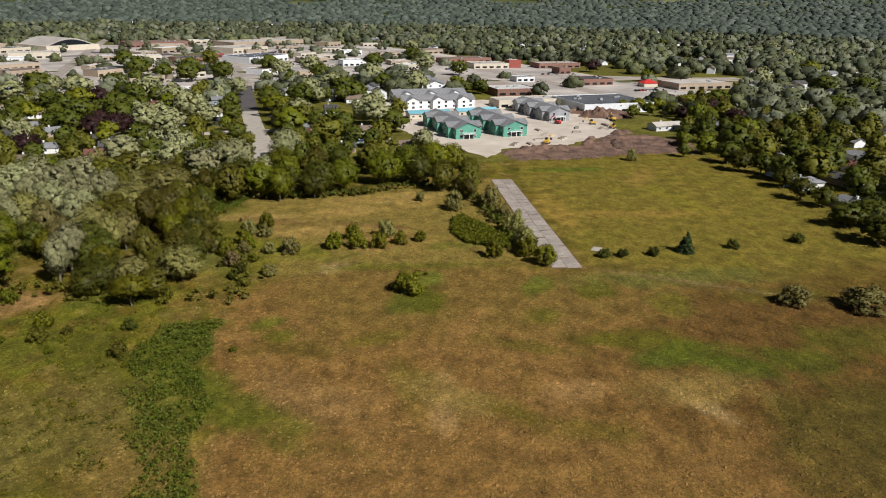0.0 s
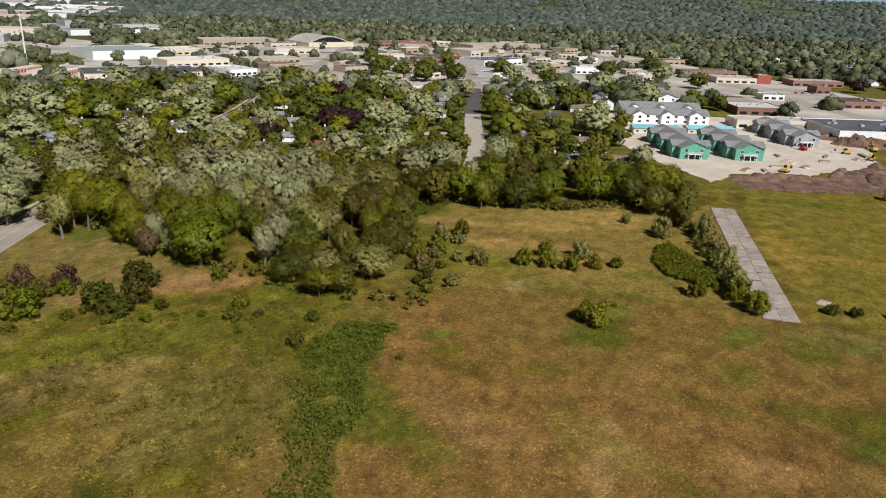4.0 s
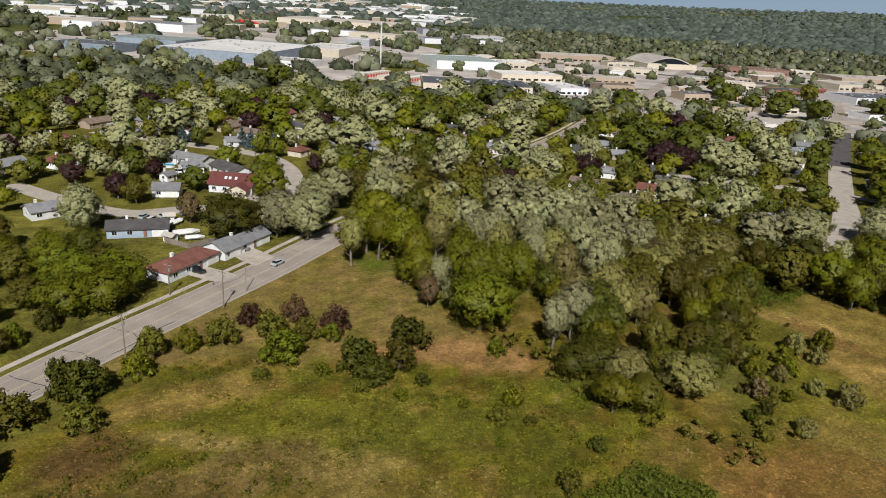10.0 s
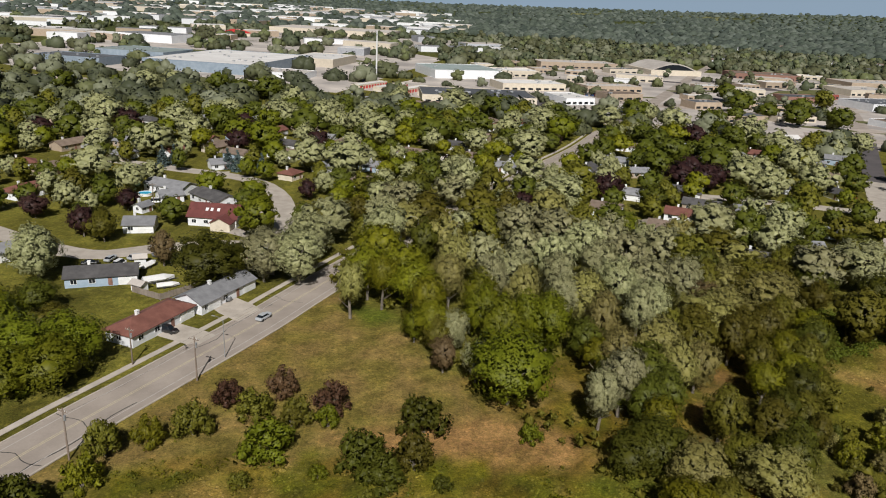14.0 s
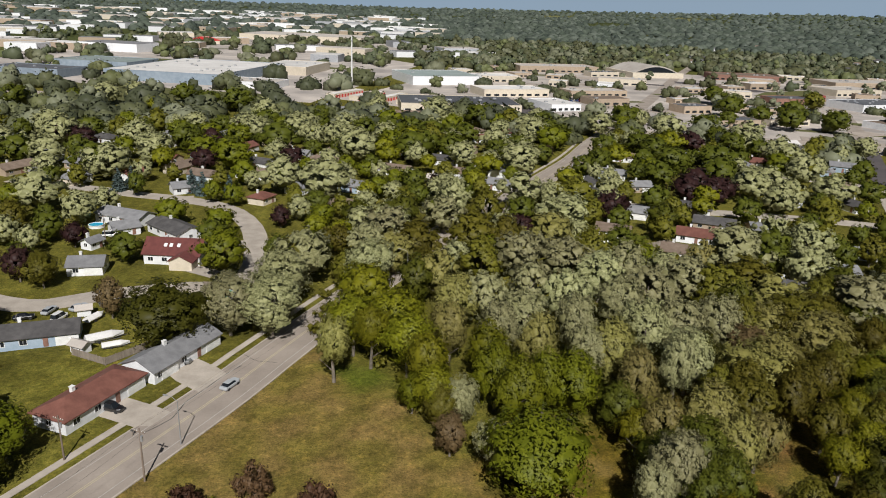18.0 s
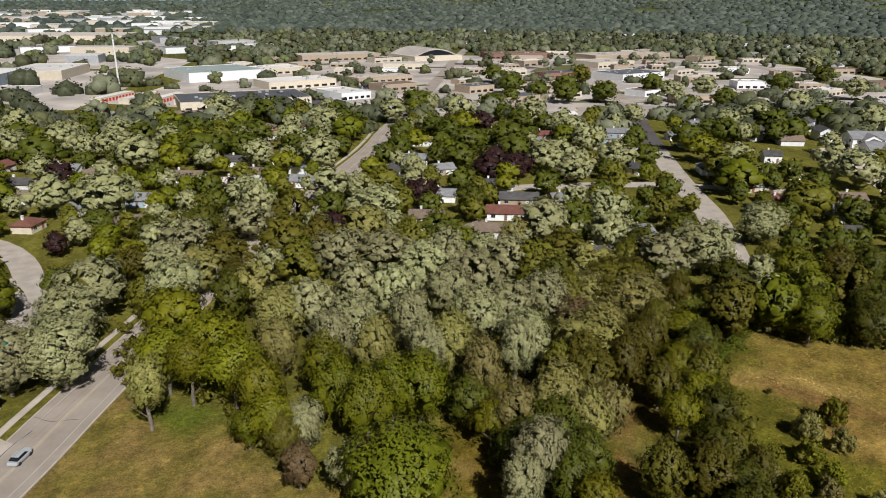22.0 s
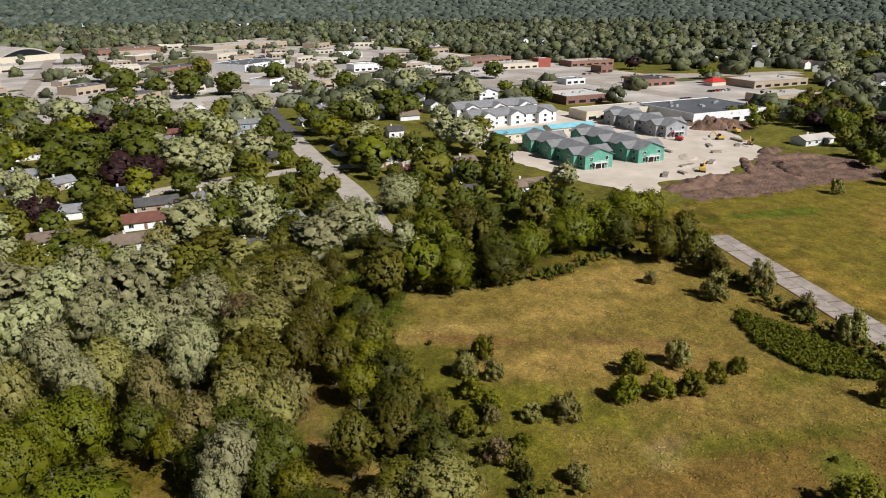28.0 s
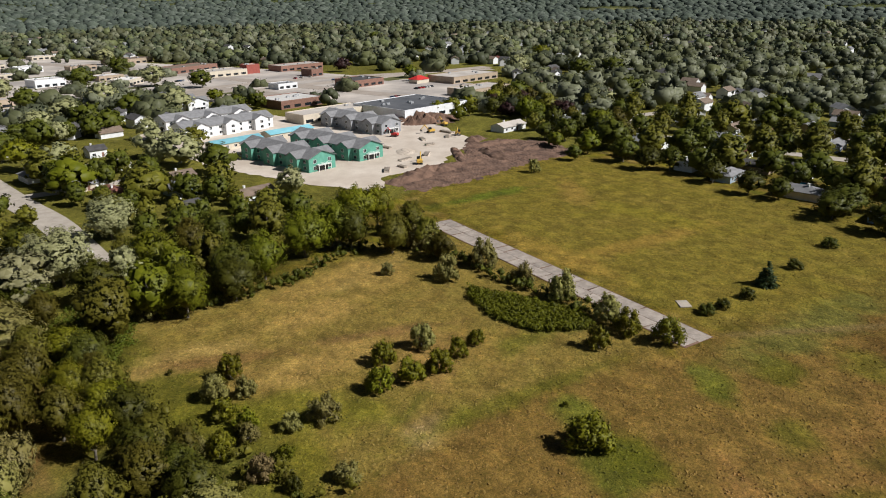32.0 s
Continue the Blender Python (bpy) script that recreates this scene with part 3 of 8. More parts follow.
ribbon("street", [(-150, 240), (-125, 224), (-107, 215), (-95, 213.5), (-82, 221), (-64, 226), (-54, 227), (-49.5, 238), (-51.6, 258), (-57.5, 281.5), (-66.5, 299), (-77, 309), (-92, 316), (-106, 320), (-125, 327.5), (-163, 340)], 7.6, CONCRETE, 0.05, "pale concrete residential street with a bend")
CROSS = [(-420, 640), (-200, 600), (-24, 560), (60, 530), (118, 508), (165, 490), (300, 440), (420, 400), (560, 330), (700, 240)]
ribbon("road", CROSS, 16, ASPHALT, 0.045, "wide grey cross road among shops")


# ---- trees ----
def loose(name, v):
    """A mesh of single triangles from its corners, three by three."""
    n = len(v) // 3
    me = bpy.data.meshes.new(name)
    me.vertices.add(3 * n)
    me.vertices.foreach_set("co", v.astype(np.float32).ravel())
    me.loops.add(3 * n)
    me.loops.foreach_set("vertex_index", np.arange(3 * n, dtype=np.int32))
    me.polygons.add(n)
    me.polygons.foreach_set("loop_start", np.arange(0, 3 * n, 3, dtype=np.int32))
    me.update(calc_edges=True)
    return me


OCTA = np.array([[(1, 0, 0), (0, 1, 0), (0, 0, 1)], [(0, 1, 0), (-1, 0, 0), (0, 0, 1)], [(-1, 0, 0), (0, -1, 0), (0, 0, 1)], [(0, -1, 0), (1, 0, 0), (0, 0, 1)],
                 [(0, 1, 0), (1, 0, 0), (0, 0, -1)], [(-1, 0, 0), (0, 1, 0), (0, 0, -1)], [(0, -1, 0), (-1, 0, 0), (0, 0, -1)], [(1, 0, 0), (0, -1, 0), (0, 0, -1)]], float)
GROWN = {}


def unit(a):
    return a / np.maximum(1e-6, np.linalg.norm(a, axis=-1))[..., None]


GOLD = (1 + math.sqrt(5)) / 2
ICO_V = unit(np.array([(-1, GOLD, 0), (1, GOLD, 0), (-1, -GOLD, 0), (1, -GOLD, 0), (0, -1, GOLD), (0, 1, GOLD), (0, -1, -GOLD), (0, 1, -GOLD), (GOLD, 0, -1), (GOLD, 0, 1), (-GOLD, 0, -1), (-GOLD, 0, 1)], float))
ICO_F = [(0, 11, 5), (0, 5, 1), (0, 1, 7), (0, 7, 10), (0, 10, 11), (1, 5, 9), (5, 11, 4), (11, 10, 2), (10, 7, 6), (7, 1, 8), (3, 9, 4), (3, 4, 2), (3, 2, 6), (3, 6, 8), (3, 8, 9), (4, 9, 5), (2, 4, 11), (6, 2, 10), (8, 6, 7), (9, 8, 1)]
ICO = ICO_V[np.array(ICO_F)]


def foliage(name, v, nrm):
    """Leaf triangles whose shading follows the rounded lobes that they make up."""
    me = loose(name, v)
    me.normals_split_custom_set_from_vertices(nrm.astype(np.float32))
    GROWN[me.name] = (v, nrm)
    return me


def leaves(name, centres, radii, per, size, seed, up=0.35, flat=1.0, core=0.72, heart=None):
    """Foliage as one mesh: clumps with a dense heart and a fringe of loose leaf sprays."""
    r = np.random.default_rng(seed)
    n = len(centres) * per
    C, R = np.array(centres, float), np.array(radii, float)
    cen, rad = np.repeat(C, per, 0), np.repeat(R, per)
    d = r.normal(size=(n, 3))
    d[:, 2] += up
    d = unit(d)
    p = cen + d * (rad * r.uniform(0.70, 1.12, n))[:, None] * np.array([1, 1, flat])
    nrm = unit(d + r.normal(size=(n, 3)) * 0.48)
    a = unit(np.cross(nrm, r.normal(size=(n, 3))))
    b = np.cross(nrm, a)
    s = size * r.uniform(0.5, 1.4, n)[:, None]
    v = np.stack([p + a * s * 1.2, p - a * s * 0.5 + b * s * 0.65, p - a * s * 0.5 - b * s * 0.65], 1).reshape(-1, 3)
    shade = 0.9 * d + 0.4 * nrm
    if heart is not None:
        shade = shade + 0.45 * unit(p - np.array(heart))
    shade = np.repeat(unit(shade), 3, 0)
    if core:
        jit = r.uniform(0.82, 1.12, (len(C), 1, 1, 3))
        q = OCTA[None] * jit * (R * core)[:, None, None, None] * np.array([1, 1, flat]) + C[:, None, None, :]
        v = np.concatenate([v, q.reshape(-1, 3)])
        shade = np.concatenate([shade, unit(np.tile(OCTA.reshape(-1, 3), (len(C), 1)) + r.normal(size=(24 * len(C), 3)) * 0.5)])
    return foliage(name, v, shade)


SHAPES = {"round": (0.14, 0.97, 1.0, 1.0), "spread": (0.32, 0.97, 1.0, 1.0), "tall": (0.14, 1.0, 0.88, 0.82), "ragged": (0.16, 1.0, 0.95, 0.70), "feather": (0.16, 1.0, 1.0, 0.78)}


def crown_mesh(seed, lobes, tufts, per, size, shape, core=0.74, bough=1.0):
    """Crown for a tree 14 m high and 6.5 m in radius: boughs that carry tufts, tufts that carry leaf sprays."""
    r = np.random.default_rng(seed)
    lo, hi, wide, fine = SHAPES[shape]
    lobes = int(lobes / fine ** 1.5)
    mid, half = 7 * (lo + hi), 7 * (hi - lo)
    swell = r.uniform(0, 6.28, 3)
    C, R = [], []
    for i in range(lobes):
        t = 1 - 2 * (i + 0.5) / lobes
        a = 2.39996 * i + r.uniform(-0.35, 0.35)
        rad = r.uniform(2.2, 3.2) * fine * bough
        side = math.sqrt(1 - t * t) ** (0.75 if shape != "tall" else 0.6) * (1.0 if t < 0 or shape != "tall" else 1 - 0.25 * t)
        bulge = 1 + 0.12 * math.sin(2 * a + swell[0]) + 0.12 * math.sin(3 * a + swell[1]) + 0.10 * math.sin(4 * t + swell[2])
        k = r.uniform(0.82, 1.0) if shape in ("round", "spread") else r.uniform(0.62, 1.06)
        q = max(0.2, 6.5 * wide * side * bulge * k - 0.75 * rad)
        C.append((q * math.cos(a), q * math.sin(a), mid + (half - 0.7 * rad) * t * (0.92 + 0.12 * k) * (1 + 0.07 * r.normal())))
        R.append(rad)
    C, R = np.array(C), np.array(R)
    heart = np.array([0, 0, mid - 0.25 * half])
    out = unit(C - heart)
    n1 = lobes * tufts
    d1 = unit(r.normal(size=(n1, 3)) + 0.75 * np.repeat(out, tufts, 0) + np.array([0, 0, 0.35]))
    rad1 = np.repeat(R, tufts)
    tc = np.repeat(C, tufts, 0) + d1 * (rad1 * r.uniform(0.76, 1.12, n1))[:, None]
    tr = rad1 * r.uniform(0.24, 0.40, n1)
    n2 = n1 * per
    d2 = unit(r.normal(size=(n2, 3)) + 0.5 * np.repeat(d1, per, 0))
    p = np.repeat(tc, per, 0) + d2 * (np.repeat(tr, per) * r.uniform(0.45, 1.08, n2))[:, None] * np.array([1, 1, 1.0])
    soft = unit(0.32 * np.repeat(d1, per, 0) + 0.28 * d2 + 0.8 * unit(p - heart))
    nrm = unit(soft + 0.32 * r.normal(size=(n2, 3)))
    a = unit(np.cross(nrm, r.normal(size=(n2, 3))))
    b = np.cross(nrm, a)
    s = size * r.uniform(0.6, 1.3, n2)[:, None]
    v = np.stack([p + a * s * 1.15, p - a * s * 0.5 + b * s * 0.62, p - a * s * 0.5 - b * s * 0.62], 1).reshape(-1, 3)
    shade = np.repeat(unit(soft + 0.28 * nrm), 3, 0)
    q = (r.uniform(0.84, 1.08, (lobes, 12, 1)) * ICO_V[None])[:, np.array(ICO_F)] * (R * core)[:, None, None, None] + C[:, None, None, :]
    v = np.concatenate([v, q.reshape(-1, 3)])
    shade = np.concatenate([shade, unit(0.7 * ICO[None] + 0.75 * out[:, None, None, :]).reshape(-1, 3)])
    return foliage("crown", v, shade)


def trunk_mesh(seed, limbs=6, thick=0.32):
    r = np.random.default_rng(seed)
    s = Shape()
    p = Vector((0, 0, -0.3))
    for i in range(4):
        q = Vector((r.uniform(-0.3, 0.3), r.uniform(-0.3, 0.3), 2.4 * (i + 1)))
        s.tube(p, q, thick * (1.25 - 0.22 * i), thick * (1.03 - 0.22 * i), 7)
        if i:
            for _ in range(limbs // 3):
                a = r.uniform(0, 6.28)
                s.tube(p, p + Vector((2.8 * math.cos(a), 2.8 * math.sin(a), 2.6)), thick * 0.45, thick * 0.14, 5)
        p = q
    return s.mesh("trunk")


def cone_mesh(seed, tiers=13, per=90, size=0.34):
    """Conifer 10 m high and 2.6 m in radius: drooping tiers of boughs."""
    r = np.random.default_rng(seed)
    C, R = [], []
    for i in range(tiers):
        t = i / (tiers - 1)
        rad = 2.6 * (1 - t) ** 0.85 + 0.12
        n = max(1, int(9 * (1 - t)))
        for k in range(n):
            a = 6.28 * k / n + r.uniform(0, 0.6)
            q = rad * r.uniform(0.45, 0.85)
            C.append((q * math.cos(a), q * math.sin(a), 0.5 + 9.2 * t - 0.15 * rad))
            R.append(0.35 + 0.28 * rad)
    return leaves("crown", C, R, per // 3, size, seed + 1, 0.5, 0.6)


FINE = {s: [crown_mesh(100 + 10 * i + k, 24, 15, 13, 0.31, s, 0.62) for k in range(3)] for i, s in enumerate(SHAPES)}
MEDIUM = {s: [crown_mesh(300 + 10 * i + k, 26, 7, 8, 0.46, s, 0.72, 0.86) for k in range(3)] for i, s in enumerate(SHAPES)}
LIGHT = {s: [crown_mesh(500 + 10 * i + k, 18, 5, 6, 0.72, s, 0.76, 0.95) for k in range(3)] for i, s in enumerate(SHAPES)}
TRUNKS = [trunk_mesh(40 + k) for k in range(3)]
CONES = [cone_mesh(60 + k) for k in range(2)]
SPECIES = {"S": ("silvery grey-green maple tree", "feather"), "G": ("broad bright green tree", "round"), "D": ("dense dark green tree", "round"),
           "Y": ("yellow-green tree with pale trunk", "spread"), "O": ("ragged olive green tree", "tall"), "P": ("dark purple-leaved maple tree", "round"), "H": ("pale olive leafy tree", "feather"),
           "R": ("thin rusty brown tree", "ragged"), "L": ("bright lemon-green young tree", "tall")}
tree_rng = np.random.default_rng(5)


def tree(x, y, h, r, kind, grade=None, place="", z=0.0):
    """One tree: trunk with limbs, and a crown of leaf clumps. grade: how finely its crown is made."""
    text, shape = SPECIES[kind]
    if kind == "O" and tree_rng.random() < 0.4:
        shape = "ragged"
    grade = grade if grade is not None else FINE
    e = base("tree", x, y, z, float(tree_rng.uniform(0, 360)))
    tagged(e, text + (" " + place if place else ""), "tree")
    kz = min(h / 14, r / 5.0)
    m = Matrix.Translation((0, 0, h - 14 * kz)) @ Matrix.Diagonal((r / 6.5, r / 6.5, kz, 1))
    put("crown", grade[shape][int(tree_rng.integers(3))], LEAF[kind], e, m)
    put("trunk", TRUNKS[int(tree_rng.integers(3))], BARK, e, Matrix.Diagonal((h / 14, h / 14, h / 14, 1)))
    return e


def conifer(x, y, h, r, kind="C", place=""):
    e = base("conifer", x, y, 0, float(tree_rng.uniform(0, 360)))
    tagged(e, ("blue-grey spruce" if kind == "B" else "dark green conifer") + " of narrow cone shape" + (" " + place if place else ""), "conifer")
    put("crown", CONES[int(tree_rng.integers(2))], LEAF[kind], e, Matrix.Diagonal((r / 2.6, r / 2.6, h / 10, 1)))
    put("trunk", TRUNKS[0], BARK, e, Matrix.Diagonal((0.5, 0.5, 0.5, 1)))
    return e


def shrub_mesh(seed, clumps=34, per=56, size=0.135):
    r = np.random.default_rng(seed)
    C, R = [], []
    for _ in range(clumps):
        a, t = r.uniform(0, 6.28), r.uniform(0, 1)
        q = 1.75 * math.sqrt(1 - 0.72 * t * t) * r.uniform(0.15, 1.0) ** 0.6
        C.append((q * math.cos(a), q * math.sin(a), 0.4 + 1.95 * t))
        R.append(r.uniform(0.42, 0.72))
    return leaves("leaves", C, R, per, size, seed + 1, 0.4, heart=(0, 0, 0.9))


SHRUBS = [shrub_mesh(80 + k) for k in range(4)]
STEMS = Shape()
for k in range(5):
    STEMS.tube((0.1 * k - 0.2, 0, -0.1), (math.cos(k * 1.3) * 0.8, math.sin(k * 1.3) * 0.8, 1.6), 0.06, 0.02, 5)
STEMS = STEMS.mesh("stem")


def shrub(x, y, h, r, kind="G", text="green bushy shrub in the rough grass"):
    e = base("shrub", x, y, 0, float(tree_rng.uniform(0, 360)))
    tagged(e, text, "shrub")
    put("leaves", SHRUBS[int(tree_rng.integers(4))], LEAF[kind], e, Matrix.Diagonal((r / 2.3, r / 2.3, h / 3, 1)))
    put("stem", STEMS, BARK, e, Matrix.Diagonal((r / 2.3, r / 2.3, h / 3, 1)))
    return e

GROVE_TREES_A = [(11.5, 138, 15, 8, "G"), (-11.2, 256.4, 14, 8.0, "S"), (-17.6, 239.9, 14, 6.0, "S"), (-3.2, 244.3, 14, 7.8, "O"), (14.7, 253.8, 14, 8.0, "O"), (23.9, 251.0, 14, 5.9, "O"), (14.1, 229.3, 14, 6.6, "O"), (1.3, 216.8, 14, 5.6, "O"), (-4.4, 213.1, 14, 4.6, "D"), (26.3, 233.7, 14, 7.6, "S"), (36.9, 229.7, 14, 7.7, "S"), (38.8, 253.8, 14, 7.5, "H"), (47.4, 239.6, 14, 6.3, "O"), (44.1, 218.0, 14, 6.6, "S"), (23.6, 208.9, 14, 5.7, "S"), (31.9, 203.9, 14, 5.7, "S"), (11.4, 201.9, 14, 6.0, "S"), (18.6, 189.5, 14, 5.3, "S")]
GROVE_TREES_B = [(12.4, 183.1, 14, 4.5, "S"), (19.5, 177.5, 14, 4.3, "H"), (29.9, 187.4, 14, 4.9, "S"), (4.1, 199.8, 14, 5.2, "H"), (1.6, 183.0, 14, 4.0, "H"), (53.1, 225.1, 14, 6.0, "S"), (52.6, 206.0, 14, 6.2, "S"), (65.6, 214.9, 14, 6.8, "S"), (71.5, 208.7, 14, 6.5, "O"), (44.9, 185.0, 14, 5.4, "S"), (43.0, 199.1, 14, 4.9, "S"), (52.3, 185.9, 14, 5.5, "S"), (48.4, 169.9, 14, 5.2, "S"), (34.3, 174.1, 14, 5.3, "H"), (35.0, 161.6, 14, 4.5, "H"), (45.2, 167.5, 14, 4.2, "S"), (62.5, 187.4, 14, 5.2, "S"), (28.2, 172.2, 14, 4.1, "S")]
GROVE_TREES_C = [(43.7, 148.1, 14, 5.5, "H"), (45.4, 141.9, 12, 4.0, "H"), (35.3, 148.1, 12, 4.0, "H"), (31.7, 149.6, 9, 3.4, "Y"), (32.3, 134.5, 14, 4.3, "S"), (27.3, 130.0, 12, 3.4, "S"), (30.3, 156.6, 10, 3.8, "D"), (-16.5, 206.2, 14, 6.2, "Y"), (-18.9, 187.0, 14, 6.1, "Y"), (-10.0, 190.1, 14, 6.0, "Y"), (-7.3, 177.7, 14, 5.5, "Y"), (-14.9, 181.2, 14, 3.9, "Y"), (-3.8, 168.3, 14, 4.6, "Y"), (-3.0, 161.6, 11, 4.5, "Y"), (-22.2, 175.5, 14, 3.6, "O"), (-6.8, 163.5, 8, 2.7, "G"), (8.6, 173.9, 14, 4.2, "G"), (9.1, 164.6, 14, 4.4, "G")]
GROVE_TREES_D = [(12.5, 158.4, 14, 4.6, "G"), (22.7, 160.8, 14, 5.4, "G"), (17.8, 161.5, 14, 3.9, "G"), (-1.8, 157.7, 9, 3.2, "O"), (1.9, 158.8, 10, 3.2, "S"), (5.8, 145.9, 9, 2.8, "S"), (-0.7, 149.9, 8, 3.0, "R"), (53.7, 154.3, 12, 4.9, "O"), (50.6, 144.3, 11, 4.1, "O"), (36.7, 131.8, 10, 3.9, "D"), (37.0, 126.3, 9, 3.3, "O"), (82.3, 192.1, 13, 6.8, "O"), (81.7, 179.5, 13, 6.6, "H"), (69.0, 189.2, 13, 5.4, "O"), (65.1, 169.3, 13, 6.5, "O"), (54.8, 158.9, 13, 5.5, "O"), (65.7, 160.9, 12, 5.3, "O"), (65.6, 149.7, 10, 4.1, "O")]
GROVE_TREES_E = [(72.5, 200.4, 13, 4.8, "D"), (66.5, 180.3, 10, 4.6, "R"), (75.0, 166.4, 11, 4.4, "O"), (62.8, 140.5, 9, 3.4, "O"), (83.1, 216.9, 13, 9.0, "O"), (77.4, 183.5, 12, 5.7, "O"), (89.4, 192.8, 12, 6.0, "O"), (107.7, 213.5, 13, 5.9, "D"), (80.6, 171.4, 11, 4.2, "O"), (62.8, 156.9, 12, 4.2, "O"), (50.3, 160.1, 11, 3.8, "O"), (55.6, 140.2, 11, 4.2, "O"), (70.7, 145.0, 9, 3.9, "O"), (74.6, 155.9, 9, 3.8, "O"), (41.2, 135.4, 10, 3.7, "D"), (87.4, 170.0, 8, 4.2, "O"), (54.5, 177.6, 10, 4.1, "D"), (102.8, 195.8, 10, 5.4, "D")]
GROVE_TREES_F = [(40.1, 142.9, 11, 5.7, "D"), (33.5, 140.0, 9, 5.4, "D"), (34.1, 118.7, 9, 5.4, "D"), (29.6, 117.0, 8, 4.4, "D"), (38.8, 111.9, 9, 5.0, "O"), (40.2, 104.3, 8, 4.1, "O"), (34.6, 103.9, 8, 4.1, "O"), (48.3, 116.1, 8, 4.2, "O"), (57.8, 126.1, 9, 4.7, "O"), (51.0, 110.6, 9, 5.0, "H"), (51.9, 134.8, 12, 5.2, "O"), (66.8, 132.2, 7, 3.9, "O"), (78.7, 158.0, 6, 4.5, "G"), (75.7, 143.6, 6, 4.1, "O"), (85.9, 185.9, 11, 6.1, "O"), (58.9, 164.9, 13, 7.6, "O"), (74.4, 187.5, 12, 6.1, "O"), (85.2, 205.9, 12, 7.3, "H")]
GROVE_TREES = GROVE_TREES_A + GROVE_TREES_B + GROVE_TREES_C + GROVE_TREES_D + GROVE_TREES_E + GROVE_TREES_F
GARDEN_TREES_A = [(-107.7, 228.6, 10.0, 4.1, "P"), (-100, 224.6, 10.0, 5.2, "O"), (-131.9, 294.7, 14.2, 9.3, "H"), (-170, 407.2, 15.6, 10.5, "S"), (-159.8, 365.3, 13.0, 8.3, "S"), (-165, 428.8, 12.9, 8.2, "D"), (-125.5, 342.5, 15.1, 10.1, "S"), (-135.6, 412.5, 13.8, 9, "S"), (-115.7, 370.9, 14.5, 9.6, "S"), (-111.1, 408, 14.4, 9.5, "D"), (-158.1, 518.6, 11.0, 6.5, "L"), (-157.7, 579.8, 14.7, 9.7, "D"), (-133.1, 553.3, 13.3, 8.5, "D"), (-112.9, 543, 16.7, 11.5, "D"), (-80.6, 365.6, 14.4, 9.5, "G"), (-96.2, 377.4, 13.6, 8.8, "G"), (-70.1, 337.8, 11.0, 6.4, "G"), (-84.1, 479.7, 16.7, 11.5, "S")]
GARDEN_TREES_B = [(-66.3, 403.1, 16.7, 11.5, "D"), (-60.3, 433, 15.2, 10.2, "S"), (-53.1, 326.5, 14.3, 9.4, "S"), (-34.8, 313.4, 16.3, 11.1, "S"), (-26.2, 383.2, 16.7, 11.5, "S"), (-37, 419.1, 14.3, 9.4, "H"), (-24.8, 446.2, 13.6, 8.8, "D"), (-36.8, 476.9, 12.7, 8, "O"), (-10.8, 444.6, 14.3, 9.4, "D"), (0.2, 392.8, 15.6, 10.5, "D"), (12.2, 435.3, 14.8, 9.8, "D"), (-19.1, 539.6, 13.2, 8.4, "S"), (10.2, 306.4, 13.7, 8.9, "S"), (-10.1, 238.2, 12.0, 6.7, "H"), (-21.5, 283.4, 10.0, 5.4, "D"), (-34.6, 231.1, 14.1, 9.2, "S"), (-37.5, 196.1, 15.0, 7.8, "S"), (-56.4, 235, 14.0, 6.8, "G")]
GARDEN_TREES_C = [(-59.9, 192.4, 14.2, 9.3, "D"), (-76.3, 206.1, 10.0, 3.7, "R"), (-47.4, 280.5, 8.0, 3.8, "P"), (-34.5, 270.1, 8.0, 4.6, "Y"), (-26.1, 251.7, 10.0, 4.7, "O"), (-105.1, 257.3, 8.0, 3.7, "P"), (-127.6, 267.7, 11.0, 5.2, "O"), (-173.7, 370, 13.2, 8.4, "D"), (-253.9, 534, 16.0, 10.9, "D"), (-224.6, 556.9, 11.4, 6.9, "D"), (-204.2, 562, 15.1, 10.1, "S"), (-191.8, 581.7, 13.7, 8.9, "S"), (-23, 227.2, 10.0, 4.2, "O"), (-17.9, 211.7, 12.0, 5.6, "Y"), (-2.1, 222.8, 13.0, 5.7, "O"), (-106.4, 317.4, 10.0, 3.4, "D"), (-9.1, 263.2, 12.0, 5.4, "S"), (18.4, 511.5, 16.7, 11.5, "S")]
GARDEN_TREES_D = [(46, 497.2, 16.7, 11.5, "D"), (32.6, 359.9, 11.1, 6.6, "L"), (48.7, 364.9, 15.3, 10.3, "S"), (71.1, 450.1, 14.7, 9.7, "S"), (64.4, 500, 13.4, 8.6, "O"), (84.6, 491.9, 13.3, 8.5, "D"), (85.9, 450.3, 12.5, 7.8, "D"), (71.8, 410.7, 7.0, 3.5, "P"), (38.9, 308.5, 13.8, 9, "S"), (7.1, 277.3, 12.2, 7.6, "S"), (61.5, 313, 12.6, 7.9, "O"), (47.3, 272.1, 15.2, 10.2, "S"), (69.3, 292.6, 12.0, 6.2, "P"), (117.5, 478.1, 14.7, 9.7, "S"), (144.5, 515.5, 16.4, 11.2, "D"), (126.5, 450.8, 12.5, 7.8, "D"), (153.9, 463.8, 16.7, 11.5, "H"), (185.6, 480.2, 14.0, 9.1, "D")]
